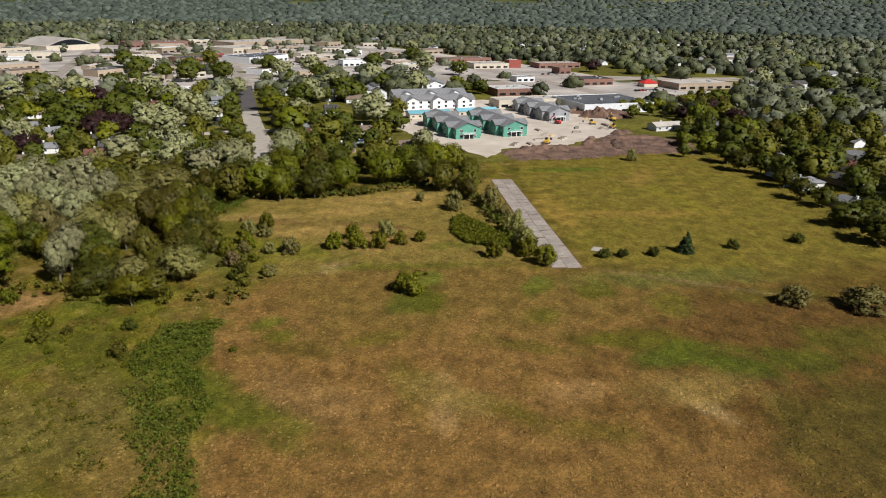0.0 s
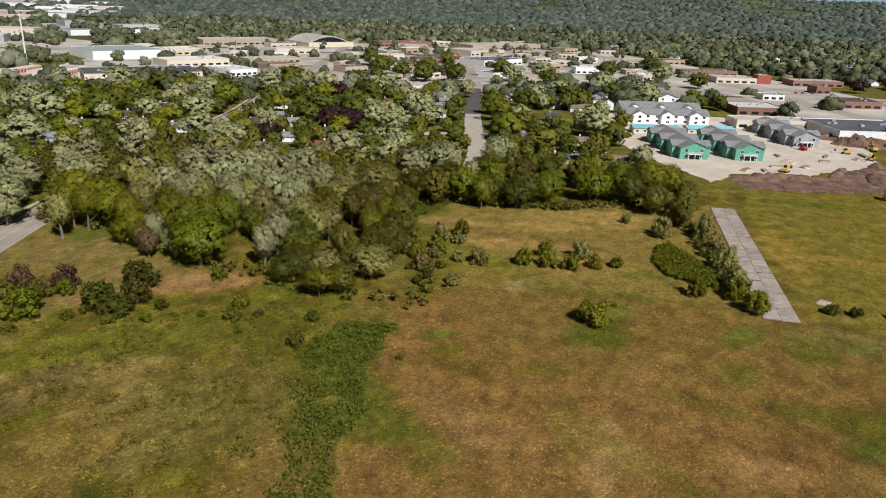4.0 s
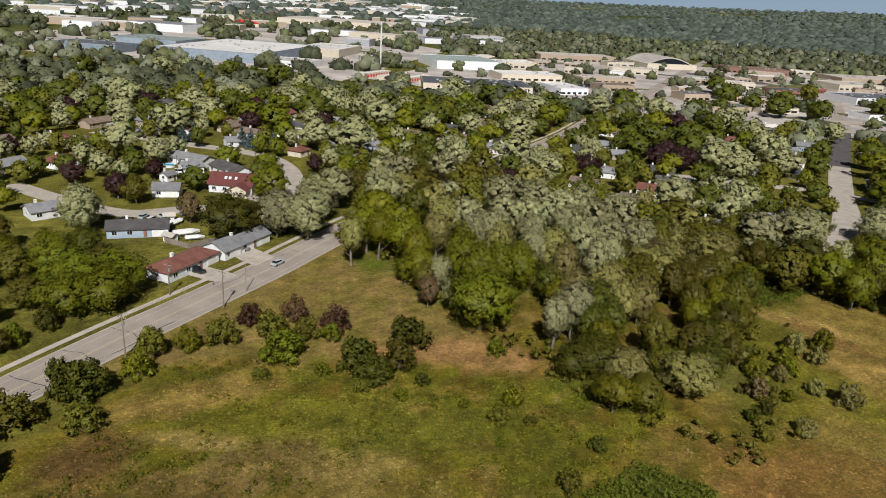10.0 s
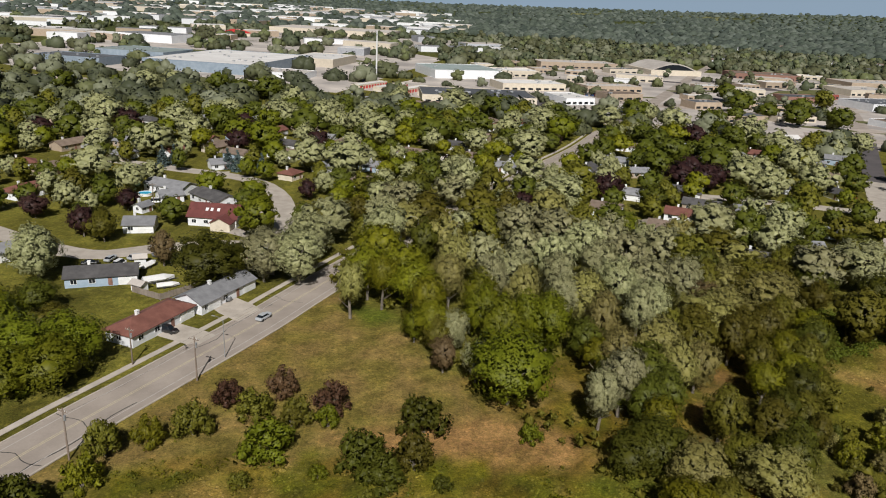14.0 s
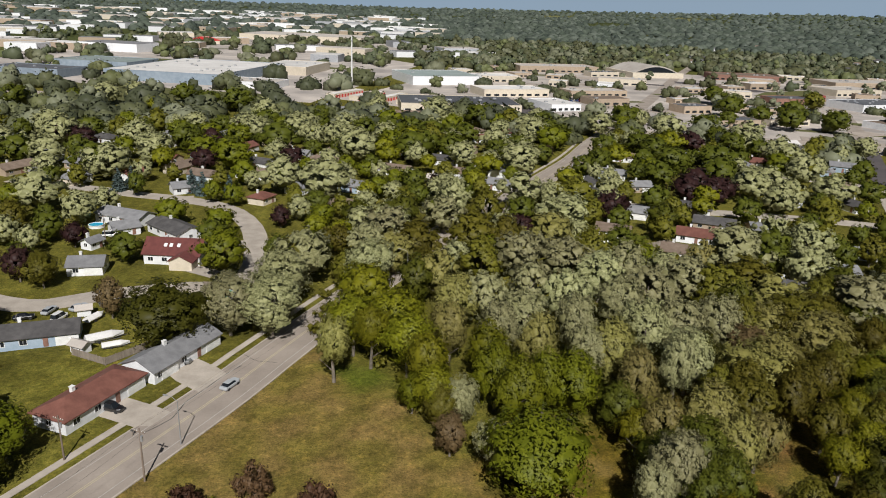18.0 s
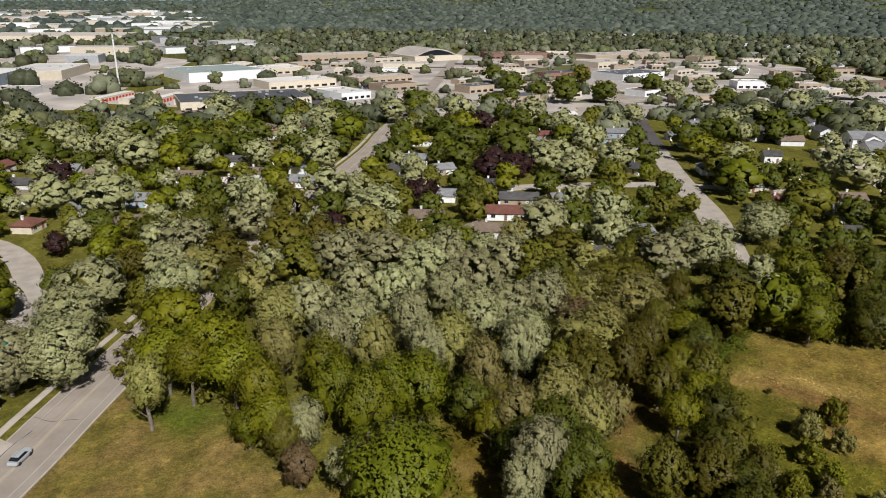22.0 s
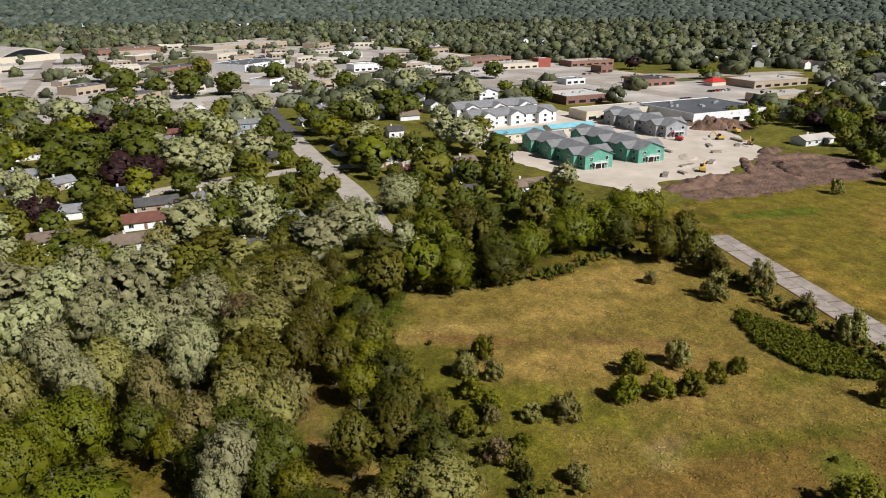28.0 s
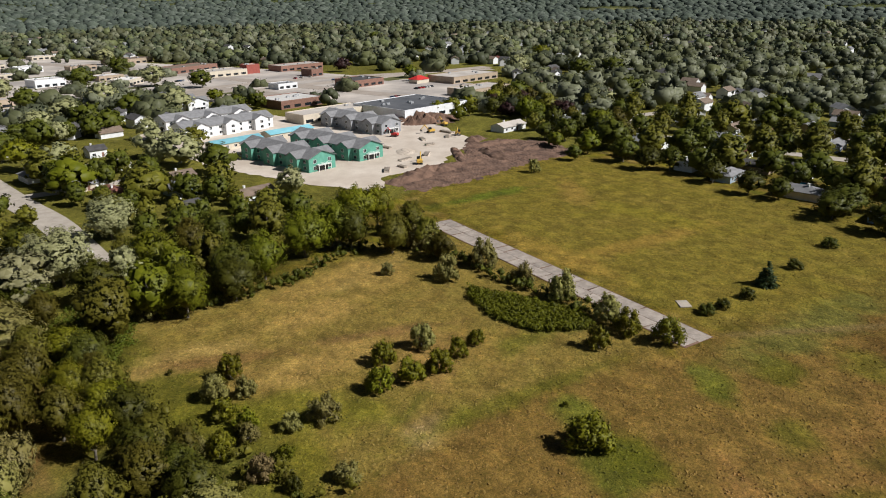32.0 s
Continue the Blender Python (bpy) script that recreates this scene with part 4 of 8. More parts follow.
GARDEN_TREES_E = [(99.7, 387, 12.5, 7.8, "Y"), (113.1, 384.4, 11.1, 6.6, "D"), (107.4, 347.4, 12.6, 7.9, "D"), (91.7, 309, 11.0, 6.1, "D"), (83.5, 279.4, 11.0, 5.9, "D"), (146.2, 375.8, 16.0, 10.9, "D"), (202.3, 458.7, 15.1, 10.1, "S"), (168.5, 396.9, 9.0, 5.2, "D"), (182.5, 378.8, 15.6, 10.5, "S"), (249.8, 585.8, 16.7, 11.5, "D"), (257.3, 553.1, 13.8, 9, "D"), (264.6, 523.8, 16.7, 11.5, "D"), (210.9, 407.8, 11.8, 7.2, "O"), (292.6, 516.3, 16.7, 11.5, "D"), (243.1, 434.6, 11.7, 7.1, "S"), (109.8, 321.7, 12.0, 7.3, "P"), (118.5, 317.7, 12.4, 7.7, "P"), (113.9, 313.1, 10.0, 5.4, "Y")]
GARDEN_TREES_F = [(139.2, 326.1, 13.7, 8.9, "S"), (152.4, 337.5, 12.5, 7.8, "S"), (140.6, 306, 12.1, 7.5, "S"), (167.5, 316.4, 14.0, 9.1, "S"), (149.5, 290.3, 12.0, 7.1, "O"), (88.9, 236.1, 15.9, 10.8, "S"), (119.3, 250, 13.0, 7.8, "S"), (114.4, 260.6, 12.0, 6.3, "S"), (61, 252.8, 10.7, 6.3, "D"), (203.6, 356.8, 9.0, 5.2, "D"), (78.2, 234.3, 12.0, 4.9, "H"), (20, 398.7, 13.2, 8.4, "D"), (13.5, 349.1, 10.0, 5.9, "O"), (139.9, 248.1, 10.0, 5.3, "O"), (191.4, 493.8, 14.8, 9.8, "D"), (183.2, 459.7, 12.0, 7.4, "D"), (186.7, 430.9, 13.7, 8.9, "S"), (136.9, 352.2, 14.2, 9.3, "D")]
GARDEN_TREES_G = [(119.9, 337.7, 12.0, 6.9, "P"), (124, 323, 12.0, 6.8, "P"), (105.9, 298.5, 9.0, 4.6, "Y"), (188.6, 388.5, 13.2, 8.4, "S"), (226.2, 426.5, 12.2, 7.6, "O"), (252.3, 423.6, 12.7, 8, "S"), (345.4, 507.4, 15.2, 10.2, "S"), (362, 551.8, 16.7, 11.5, "D"), (383.4, 516.2, 16.7, 11.5, "S"), (314.9, 446.9, 13.2, 8.4, "D"), (281.7, 376.4, 14.2, 9.3, "S"), (306.4, 380.1, 16.7, 11.5, "S"), (304.5, 365.5, 16.0, 10.9, "D"), (192.7, 268.6, 15.2, 10.2, "G"), (191.5, 234.3, 14.4, 9.5, "O"), (229.4, 278.6, 10.0, 5.7, "D"), (256.7, 281, 14.3, 9.4, "S"), (245.7, 260.2, 14.9, 9.9, "S")]
GARDEN_TREES_H = [(237.9, 235.5, 13.2, 8.4, "D"), (275.8, 274.7, 12.0, 7.4, "O"), (148.5, 314.4, 12.2, 7.6, "S"), (146.7, 342, 12.1, 7.5, "S"), (145.9, 282.6, 11.0, 5, "O"), (169.5, 283.3, 8.0, 4.9, "O"), (159.2, 255.2, 7.0, 4.6, "R"), (139.2, 236.3, 8.0, 5.2, "D"), (155.7, 218.6, 13.0, 7.9, "S"), (120.7, 203.3, 15.0, 9, "S"), (106.3, 227.4, 13.0, 7.1, "S"), (134.2, 195.4, 10.0, 4, "O"), (130.6, 182.4, 14.0, 6.6, "G"), (113.3, 185.2, 12.0, 5.7, "D"), (147.2, 183.4, 12.0, 5.7, "O"), (157.7, 181.7, 11.0, 4.9, "D"), (119.1, 164.2, 11.0, 5.5, "D"), (125.4, 154.6, 11.0, 5.7, "D")]
GARDEN_TREES_I = [(199.1, 202.8, 7.0, 4.2, "R"), (271.7, 664.1, 16.7, 11.5, "D"), (288.9, 567.6, 16.7, 11.5, "D"), (344.1, 632.6, 16.6, 11.4, "O"), (378.4, 420.6, 16.7, 11.5, "S"), (352.7, 376.8, 14.7, 9.7, "D"), (366.5, 354.4, 16.4, 11.2, "S"), (354.7, 459.5, 15.8, 10.7, "D"), (267.4, 375.2, 11.0, 6.5, "D"), (561.1, 564.9, 16.7, 11.5, "D"), (640.4, 652.2, 16.7, 11.5, "S"), (464.5, 519.9, 16.7, 11.5, "D"), (488.1, 468, 16.7, 11.5, "S"), (175, 122.5, 9.0, 4.6, "O"), (166.2, 114.9, 8.0, 4.1, "O"), (211.5, 217.6, 12.0, 7, "O"), (200.6, 282.6, 12.0, 7, "D"), (182.7, 257.7, 9.0, 4.1, "D")]
GARDEN_TREES_J = [(243.4, 270.2, 12.0, 7, "S"), (289.9, 385.5, 12.8, 8.1, "S"), (327, 472.8, 12.0, 7, "S"), (294.5, 316.9, 11.0, 5.8, "S"), (133.5, 215.4, 9.0, 4.6, "O"), (99.9, 209, 11.0, 4.6, "O"), (99.3, 187.6, 9.0, 4.6, "O"), (154.6, 512.7, 13.0, 6, "S"), (133.8, 484.6, 13.0, 7, "G"), (151.3, 384.2, 11.0, 5, "D"), (224.7, 533.9, 12.0, 7, "D"), (27.3, 483.6, 13.0, 7, "S"), (55.6, 488.5, 12.0, 7, "G"), (85.6, 513.8, 12.0, 6, "S"), (61, 423.4, 11.0, 5, "S"), (83.7, 441.4, 11.0, 5, "D"), (-156.5, 510.6, 13.0, 4.5, "L"), (-54.6, 511.8, 11.0, 6, "D")]
GARDEN_TREES_K = [(-82.7, 143.2, 11.0, 6, "G"), (-75.8, 147.7, 10.0, 5.5, "G"), (-82.4, 135.7, 9.0, 5, "D"), (-75.2, 139.8, 9.0, 5, "D"), (-93.4, 154.9, 10.0, 5, "G"), (-104.1, 193.1, 14.0, 7, "S"), (-130.5, 245.6, 8.0, 5, "P"), (-47, 197, 14.5, 6.8, "S"), (-7, 273, 14.5, 6.8, "D"), (-38, 213, 14.5, 6.8, "S"), (12, 296, 14.5, 6.8, "S"), (22, 279, 14.5, 6.8, "O"), (-16, 223, 14.5, 6.8, "S")]
EAST_TREES_A = [(409.8, 195.8, 8.0, 5.0, "Y"), (419.2, 189.8, 9.0, 5.7, "Y"), (434.0, 183.2, 9.0, 5.8, "Y"), (447.6, 170.1, 11.1, 6.6, "Y"), (408.6, 152.0, 9.0, 5.4, "P"), (473.1, 160.7, 14.2, 9.3, "D"), (420.0, 131.0, 13.6, 8.8, "O"), (410.4, 117.7, 11.0, 6.0, "P"), (327.6, 109.8, 8.0, 5.0, "G"), (460.3, 105.3, 14.0, 9.1, "S"), (365.0, 93.6, 13.8, 9.0, "G"), (330.9, 83.5, 14.5, 9.5, "D"), (370.2, 103.3, 9.0, 6.0, "R"), (644.4, 197.0, 16.1, 11.0, "S"), (774.8, 200.1, 16.1, 11.0, "Y"), (629.2, 138.6, 16.1, 11.0, "D"), (644.7, 112.9, 16.1, 11.0, "D"), (497.7, 88.0, 16.1, 11.0, "D")]
EAST_TREES_B = [(490.1, 423.6, 14.5, 9.6, "D"), (425.1, 366.1, 9.0, 5.8, "G"), (394.8, 328.4, 10.5, 6.1, "D"), (401.8, 317.1, 11.4, 6.8, "D"), (851.2, 453.8, 16.1, 11.0, "H"), (1029.5, 500.3, 16.1, 11.0, "D"), (983.0, 588.7, 16.1, 11.0, "H"), (594.6, 281.9, 11.3, 6.8, "G"), (626.5, 363.8, 13.4, 8.6, "P"), (368.0, 128.5, 10.0, 5.6, "O"), (302.7, 97.0, 7.0, 3.6, "D"), (944.0, 285.2, 16.1, 11.0, "S"), (1101.3, 364.0, 16.1, 11.0, "S")]
GARDEN_TREES = GARDEN_TREES_A + GARDEN_TREES_B + GARDEN_TREES_C + GARDEN_TREES_D + GARDEN_TREES_E + GARDEN_TREES_F + GARDEN_TREES_G + GARDEN_TREES_H + GARDEN_TREES_I + GARDEN_TREES_J + GARDEN_TREES_K + EAST_TREES_A + EAST_TREES_B
BELT_A = [(105.6, 201.3, 14, 8, "S"), (99.4, 169.4, 14, 6, "O"), (125, 185.8, 11, 5, "S"), (110.6, 167.7, 14, 6, "G"), (113.7, 160.2, 13, 5, "O"), (135.2, 167.8, 13, 5, "O"), (125.7, 172, 13, 5, "G"), (130.7, 158.8, 13, 5, "D"), (139.6, 155, 13, 5, "D"), (165.9, 169.5, 14, 6, "O"), (214.5, 188.7, 11, 5, "S"), (157.9, 152.9, 14, 6, "D"), (167.7, 149.3, 14, 6, "D"), (181.4, 147.3, 15, 6, "O"), (168.2, 143.2, 13, 5, "D"), (187.6, 142.9, 14, 5, "O"), (168.1, 130.3, 12, 5, "O"), (183.5, 130.3, 11, 4.5, "O")]
MEAD_A = [(91.8, 133.9, 4, 2, "O"), (84.3, 132.4, 3.6, 2, "G"), (87.3, 127.7, 3, 1.6, "O"), (79.4, 127.2, 3.2, 1.8, "G"), (77.6, 121.9, 3, 1.7, "O"), (69.5, 121.3, 3.4, 1.8, "O"), (74.4, 118.9, 2.6, 1.4, "O"), (68.4, 124.8, 2.6, 1.5, "D"), (66.3, 111.8, 3, 1.6, "R"), (84.4, 110.1, 3.6, 2.2, "G"), (79.7, 114.1, 2.4, 1.5, "O"), (106.3, 107.8, 3.4, 2, "O"), (96.1, 104.5, 4, 2, "O"), (114.8, 102.2, 4, 2.2, "G"), (101.6, 99.9, 3.6, 2, "O"), (106.4, 95.9, 3.4, 2, "O"), (113.6, 94.2, 3, 1.6, "O"), (152, 125.5, 2.4, 1.4, "O")]
MEAD_B = [(120, 92.1, 2.6, 1.4, "O"), (70.1, 98.9, 2.2, 1.7, "D"), (89.5, 64.3, 4, 3, "G"), (132, 52.7, 4.6, 3, "G"), (125.9, 66.8, 4.2, 2.2, "O"), (134.3, 61.6, 4.5, 2.6, "O"), (139.4, 66.4, 5, 2.8, "O"), (148.6, 78.2, 6, 3, "O"), (156.7, 89.6, 4.5, 2.4, "O"), (164.7, 101.8, 6.5, 3, "O"), (152.8, 109, 5.5, 2.8, "O"), (173.7, 124.3, 6, 3, "O"), (169.2, 117.6, 5, 2.6, "O"), (150, 44.8, 1.8, 1.6, "D"), (154.4, 41, 1.6, 1.4, "D"), (162.2, 35.2, 1.8, 1.5, "D"), (186.6, 21.5, 2, 1.5, "D"), (208.1, 9.9, 2, 1.8, "D")]
MEAD_C = [(275.6, 109.9, 4.5, 2.2, "O"), (110.4, 168.6, 3, 2, "G"), (155.3, -8.2, 3.4, 3, "D"), (165.7, -21.2, 4, 4.5, "D")]
VERGE_A = [(-31.9, 139.6, 4.5, 2.6, "P"), (-41.4, 135.4, 4, 2.4, "P"), (-35.5, 131.4, 4.6, 3, "R"), (-22.1, 134, 5, 3, "P"), (-27.6, 130.2, 4, 2.4, "R"), (-45.1, 125.4, 5, 3, "R"), (-51.5, 122.5, 4, 2.4, "Y"), (-57.4, 118.8, 5.4, 2.8, "R"), (-57.6, 110.9, 4.6, 2.6, "Y"), (-30.8, 119.2, 5.4, 4, "G"), (-14.8, 117, 6, 4, "D"), (-5, 127.9, 6, 4, "D"), (-6.5, 116.8, 5.5, 3, "O"), (-11.6, 112.6, 4, 3.2, "D"), (-22.1, 128.9, 3.4, 2, "G"), (14.2, 125.7, 3, 1.9, "G"), (15.6, 105.9, 3, 1.7, "Y"), (-63.7, 101.7, 6, 4, "D")]
VERGE_B = [(-67.1, 105, 5, 3, "D"), (-28.4, 128.5, 3.4, 2, "O"), (-67.9, 102.7, 6.5, 2.6, "D"), (-63.2, 102.9, 4, 2.6, "D"), (-72.4, 91.4, 5, 4.5, "O"), (-60, 92.6, 4, 3, "O"), (28.8, 91.6, 2.2, 1.4, "D"), (21.7, 80.4, 2.6, 1.8, "O"), (12.2, 99.3, 2.4, 1.8, "O"), (15.6, 105.9, 2.8, 1.6, "Y"), (-69.3, 77.1, 5, 3, "D"), (-86.9, 121.2, 4, 2, "G"), (-83.7, 128.6, 4.5, 2.2, "D"), (-81.2, 135.9, 4, 2.2, "G")]
EDGE_A = [(317.1, 93.1, 11, 6, "G"), (305, 76.2, 11, 6, "D"), (293, 65.7, 10, 6, "D"), (294.9, 56.3, 10, 5, "D"), (277.3, 40, 9, 5, "C"), (262.7, 28.2, 9, 5, "D"), (258.2, 18.5, 8, 5, "D"), (237.3, 4.6, 9, 6, "D"), (244.7, -0.2, 10, 7, "D"), (225.5, -8.6, 10, 7, "D"), (412.2, 87, 12, 7, "D"), (387.8, 87.1, 11, 7, "O"), (413.5, 161.9, 11, 6, "D"), (424.4, 148, 12, 6, "D"), (346.8, 118.4, 9, 5, "D"), (409.3, 175.7, 9, 5, "G"), (388.9, 176.3, 9, 5, "G"), (402, 59.4, 12, 8, "D")]
EDGE_B = [(377.2, 62.7, 11, 7, "O")]
HOUSES_A = [(-99.5, 285.2, -25.5, 18, 9, "grey", "white", "gable", 2.8), (-95.8, 272.1, 35, 8, 7, "grey", "white", "gable", 2.6), (-100.1, 257.4, 64.5, 5, 4, "grey", "white", "gable", 2.3), (-79.6, 271.3, -44, 18, 9, "dark", "white", "gable", 2.8), (-93.8, 237.6, 8, 9, 8, "grey", "white", "gable", 2.7), (-91.9, 325.7, 29, 8, 7, "grey", "white", "gable", 2.6), (-59.0, 312.2, 64.5, 8, 7, "red", "cream", "hip", 2.6), (-70.1, 373.7, -25.5, 12, 8, "dark", "white", "gable", 2.8), (-88.0, 194.1, 16, 17, 8, "dark", "blue", "gable", 2.7), (-154.4, 306.5, 64.5, 14, 9, "brown", "tan", "hip", 2.7), (-167.9, 311.8, 31, 10, 8, "red", "tan", "hip", 2.7), (-198.6, 362.3, -25.5, 14, 8, "grey", "blue", "gable", 2.7), (-122.4, 206.5, 44, 9, 8, "grey", "white", "gable", 2.7), (64.0, 271.0, -25.5, 11, 8, "brown", "white", "gable", 4.4)]
HOUSES_B = [(80.7, 255.8, -25.5, 10, 8, "brown", "tan", "gable", 2.6), (81.4, 301.7, -25.5, 10, 8, "grey", "white", "gable", 2.7), (106.4, 287.3, -25.5, 14, 8, "dark", "tan", "gable", 2.7), (122.3, 281.3, -6, 11, 8, "grey", "tan", "gable", 2.7), (166.7, 440.6, -25.5, 13, 8, "brown", "white", "gable", 2.7), (225.5, 454.8, 13, 11, 7, "white", "white", "gable", 3.4), (204.8, 382.2, -6, 7, 6, "grey", "blue", "gable", 2.5), (220.9, 392.9, -25.5, 12, 8, "grey", "blue", "gable", 3.2), (249.7, 376.1, -6, 15, 7, "grey", "white", "gable", 2.7), (241.4, 357.6, -25.5, 11, 7, "grey", "white", "gable", 2.7), (122.8, 237.7, -5, 10, 8, "grey", "tan", "gable", 2.7), (143.8, 256.6, -25.5, 7, 6, "grey", "white", "gable", 2.5), (97.4, 343.3, 2, 9, 8, "grey", "tan", "gable", 2.7), (178.2, 315.9, -78, 9, 7, "dark", "white", "gable", 2.7)]
HOUSES_C = [(229.8, 286.7, -25.5, 18, 8, "pale", "white", "gable", 2.7), (253.5, 313.8, -25.5, 8, 7, "dark", "white", "gable", 3.6), (186.4, 213.8, -25.5, 9, 7, "dark", "tan", "gable", 2.7), (208.3, 201.6, -25.5, 15, 9, "brown", "white", "gable", 2.7), (224.3, 244.5, -25.5, 9, 8, "brown", "tan", "gable", 2.7), (331.1, 456.3, 14, 11, 7, "grey", "white", "gable", 3), (282.1, 401.0, -25.5, 8, 7, "grey", "white", "gable", 3), (2.4, 539.0, -6, 18, 10, "brown", "cream", "gable", 3), (-2.6, 511.9, -25.5, 17, 8, "brown", "white", "gable", 2.7), (30.1, 417.9, -25.5, 9, 8, "brown", "tan", "gable", 2.7), (20.7, 362.1, -25.5, 10, 8, "brown", "white", "gable", 2.7), (9.2, 348.2, 0, 8, 7, "pale", "white", "gable", 2.7), (-56.9, 560.9, 12, 10, 9, "grey", "blue", "gable", 3), (-46.4, 549.7, 6, 12, 9, "grey", "white", "gable", 3)]
HOUSES_D = [(-53.3, 500.7, -25.5, 10, 9, "maroon", "white", "gable", 3), (-22.2, 526.1, -5, 16, 9, "grey", "blue", "gable", 3), (-49.3, 450.0, 14, 9, 8, "dark", "white", "gable", 2.7), (362.3, 34.5, 64.5, 19, 10, "grey", "white", "hip", 2.8), (339.8, 64.5, 64.5, 11, 9, "grey", "white", "gable", 2.8), (317.6, 42.4, -147, 9, 8, "brown", "tan", "gable", 2.7), (303.4, 24.7, 64.5, 18, 9, "dark", "tan", "gable", 2.7), (298.4, 5.0, 64.5, 9, 8, "dark", "white", "gable", 3), (368.5, 142.1, -25.5, 19, 9, "pale", "white", "gable", 2.8), (393.5, 117.1, 64.5, 13, 9, "grey", "white", "gable", 2.8), (554.2, 151.4, -153, 19, 9, "red", "white", "gable", 3.4), (757.3, 249.0, -25.5, 19, 10, "maroon", "brick", "gable", 3.4), (756.9, -29.2, -140, 19, 9, "grey", "white", "gable", 4), (346.3, 75.8, 64.5, 19, 9, "grey", "white", "gable", 2.8)]

GAP = [(60, 154), (54, 146), (47, 134), (44, 127), (48, 121), (53, 126), (54, 137), (61, 150)]


def in_gap(x, y):
    return inside(np.array([x]), np.array([y]), GAP, 1, 0)[0] > 0.5


GROVE = [(-27, 199), (-8, 177), (3, 152), (18, 131), (27, 121), (36, 111), (44, 99), (55, 90), (65, 102), (70, 120), (77, 142), (92, 174), (100, 196), (97, 214), (112, 216), (106, 240), (60, 262), (20, 264), (-6, 266), (-24, 234)]
for x, y, h, r, k in GROVE_TREES:
    k = "OYOH"[int(7 * x + 3 * y) % 4] if k == "O" else k
    if not in_gap(x, y):
        tree(x, y, h, r * 1.08, k, FINE if y < 200 else MEDIUM, "in the dense grove")
for x, y, h, r, k in BELT_A:
    k = {"D": "DG"[int(x) % 2], "O": "OYG"[int(x) % 3]}.get(k, k)
    tree(x, y, h, r * 1.16, k, FINE if y < 165 else MEDIUM, "in the belt behind the meadow" if y < 200 else "among houses")
FAR_GARDEN = [q for q in GARDEN_TREES if math.hypot(q[0] + 12, q[1] - 50) > 255]
for x, y, h, r, k in GARDEN_TREES:
    if math.hypot(x + 12, y - 50) > 255:
        continue
    if x < -60 and y < 165:
        h, r, k = h * 1.15, r * 1.3, "G" if k in "DG" else k
    tree(x, y, h, r, k, FINE if y < 225 else MEDIUM, "in a garden")
for rows in (EDGE_A, EDGE_B):
    for x, y, h, r, k in rows:
        tree(x, y, h, r, "D" if k == "C" else k, MEDIUM, "along the field's edge")
for rows in (MEAD_A, MEAD_B, MEAD_C, VERGE_A, VERGE_B):
    for x, y, h, r, k in rows:
        k = {"P": "M", "R": "O" if x < 40 else "R"}.get(k, k)
        f = 1.35 if h > 4 and x > 120 else 1.3 if x < 40 else 1.5
        k = "H" if k in "DO" and x > 120 and h > 2.2 else ("Y", "H", "H")[int(x * 7) % 3] if k in "DOG" and 55 < x < 122 else k
        k = "Y" if 85 < x < 135 and y < 70 else k
        shrub(x, y, h * f, r * f * 1.1, k, {"M": "dark red-leaved ornamental shrub on the verge", "R": "rusty brown rounded shrub on the verge", "Y": "yellow-green rounded shrub in rough grass", "O": "rounded olive green shrub in the grass",
                              "H": "pale olive hawthorn bush in rough grass", "D": "dense dark green shrub in rough grass", "G": "leafy green shrub in the rough grass"}[k])
for x, y, h, k in ((69.6, 139, 9.5, "D"), (76.5, 150.5, 10, "O"), (62, 131, 8.5, "D"), (57, 117, 9, "D"), (84, 161, 10, "D"), (66, 125, 7, "O"), (73, 145, 8, "G"), (60, 122, 8, "D"), (80, 156, 8, "O")):
    tree(x, y, h, h * 0.44, k, FINE, "in the row at the meadow's edge")
tree(48.5, 126.4, 11.5, 4.2, "O", place="standing in a gap of the grove")
conifer(172, 30, 6.5, 2.6, "C", "standing alone in the field")
for x, y in ((-72, 318), (-83, 322), (-88, 326), (-112, 330), (-116, 326)):
    conifer(x, y, 9, 3.0, "B", "beside a drive")


for x, y, h, r, k in ((-103.8, 154.4, 9, 5.2, "O"), (-101.3, 167.8, 9, 5, "Y"), (-118.9, 174.9, 10, 5.5, "O"), (-94.4, 173.6, 8, 4.6, "D"), (-112.3, 163, 9, 5.4, "Y"), (-84.5, 160.5, 8, 4.6, "O"), (-96.7, 130.1, 6, 4, "O"), (-88.5, 146, 9, 5.2, "Y"), (-92, 138.3, 8, 5, "O"), (-88, 117.5, 4.5, 3, "O"), (-110, 146, 9, 5.5, "Y"), (-120, 158, 9, 5.5, "O"), (-98, 120, 5, 3.4, "Y")):
    tree(x, y, h, r, "G" if k == "Y" else k, FINE, "in a roadside thicket")


# undergrowth along the wood's edges, weeds and scattered bushes
wild = np.random.default_rng(23)
rim_c, rim_r = [], []
for (ax, ay), (bx, by) in zip(GROVE, GROVE[1:] + GROVE[:1]):
    for i in range(int(math.hypot(bx - ax, by - ay) / 1.3)):
        t = float(wild.random())
        rim_c.append((ax + (bx - ax) * t + float(wild.normal()) * 1.8, ay + (by - ay) * t + float(wild.normal()) * 1.8, float(wild.uniform(0.5, 2.0))))
        rim_r.append(float(wild.uniform(0.8, 1.6)))
tagged(put("undergrowth", leaves("undergrowth", rim_c, rim_r, 36, 0.24, 8, 0.5), LEAF["O"]), "olive green undergrowth along the edge of the grove", "undergrowth", kind="stuff")
belt_c, belt_r = [], []
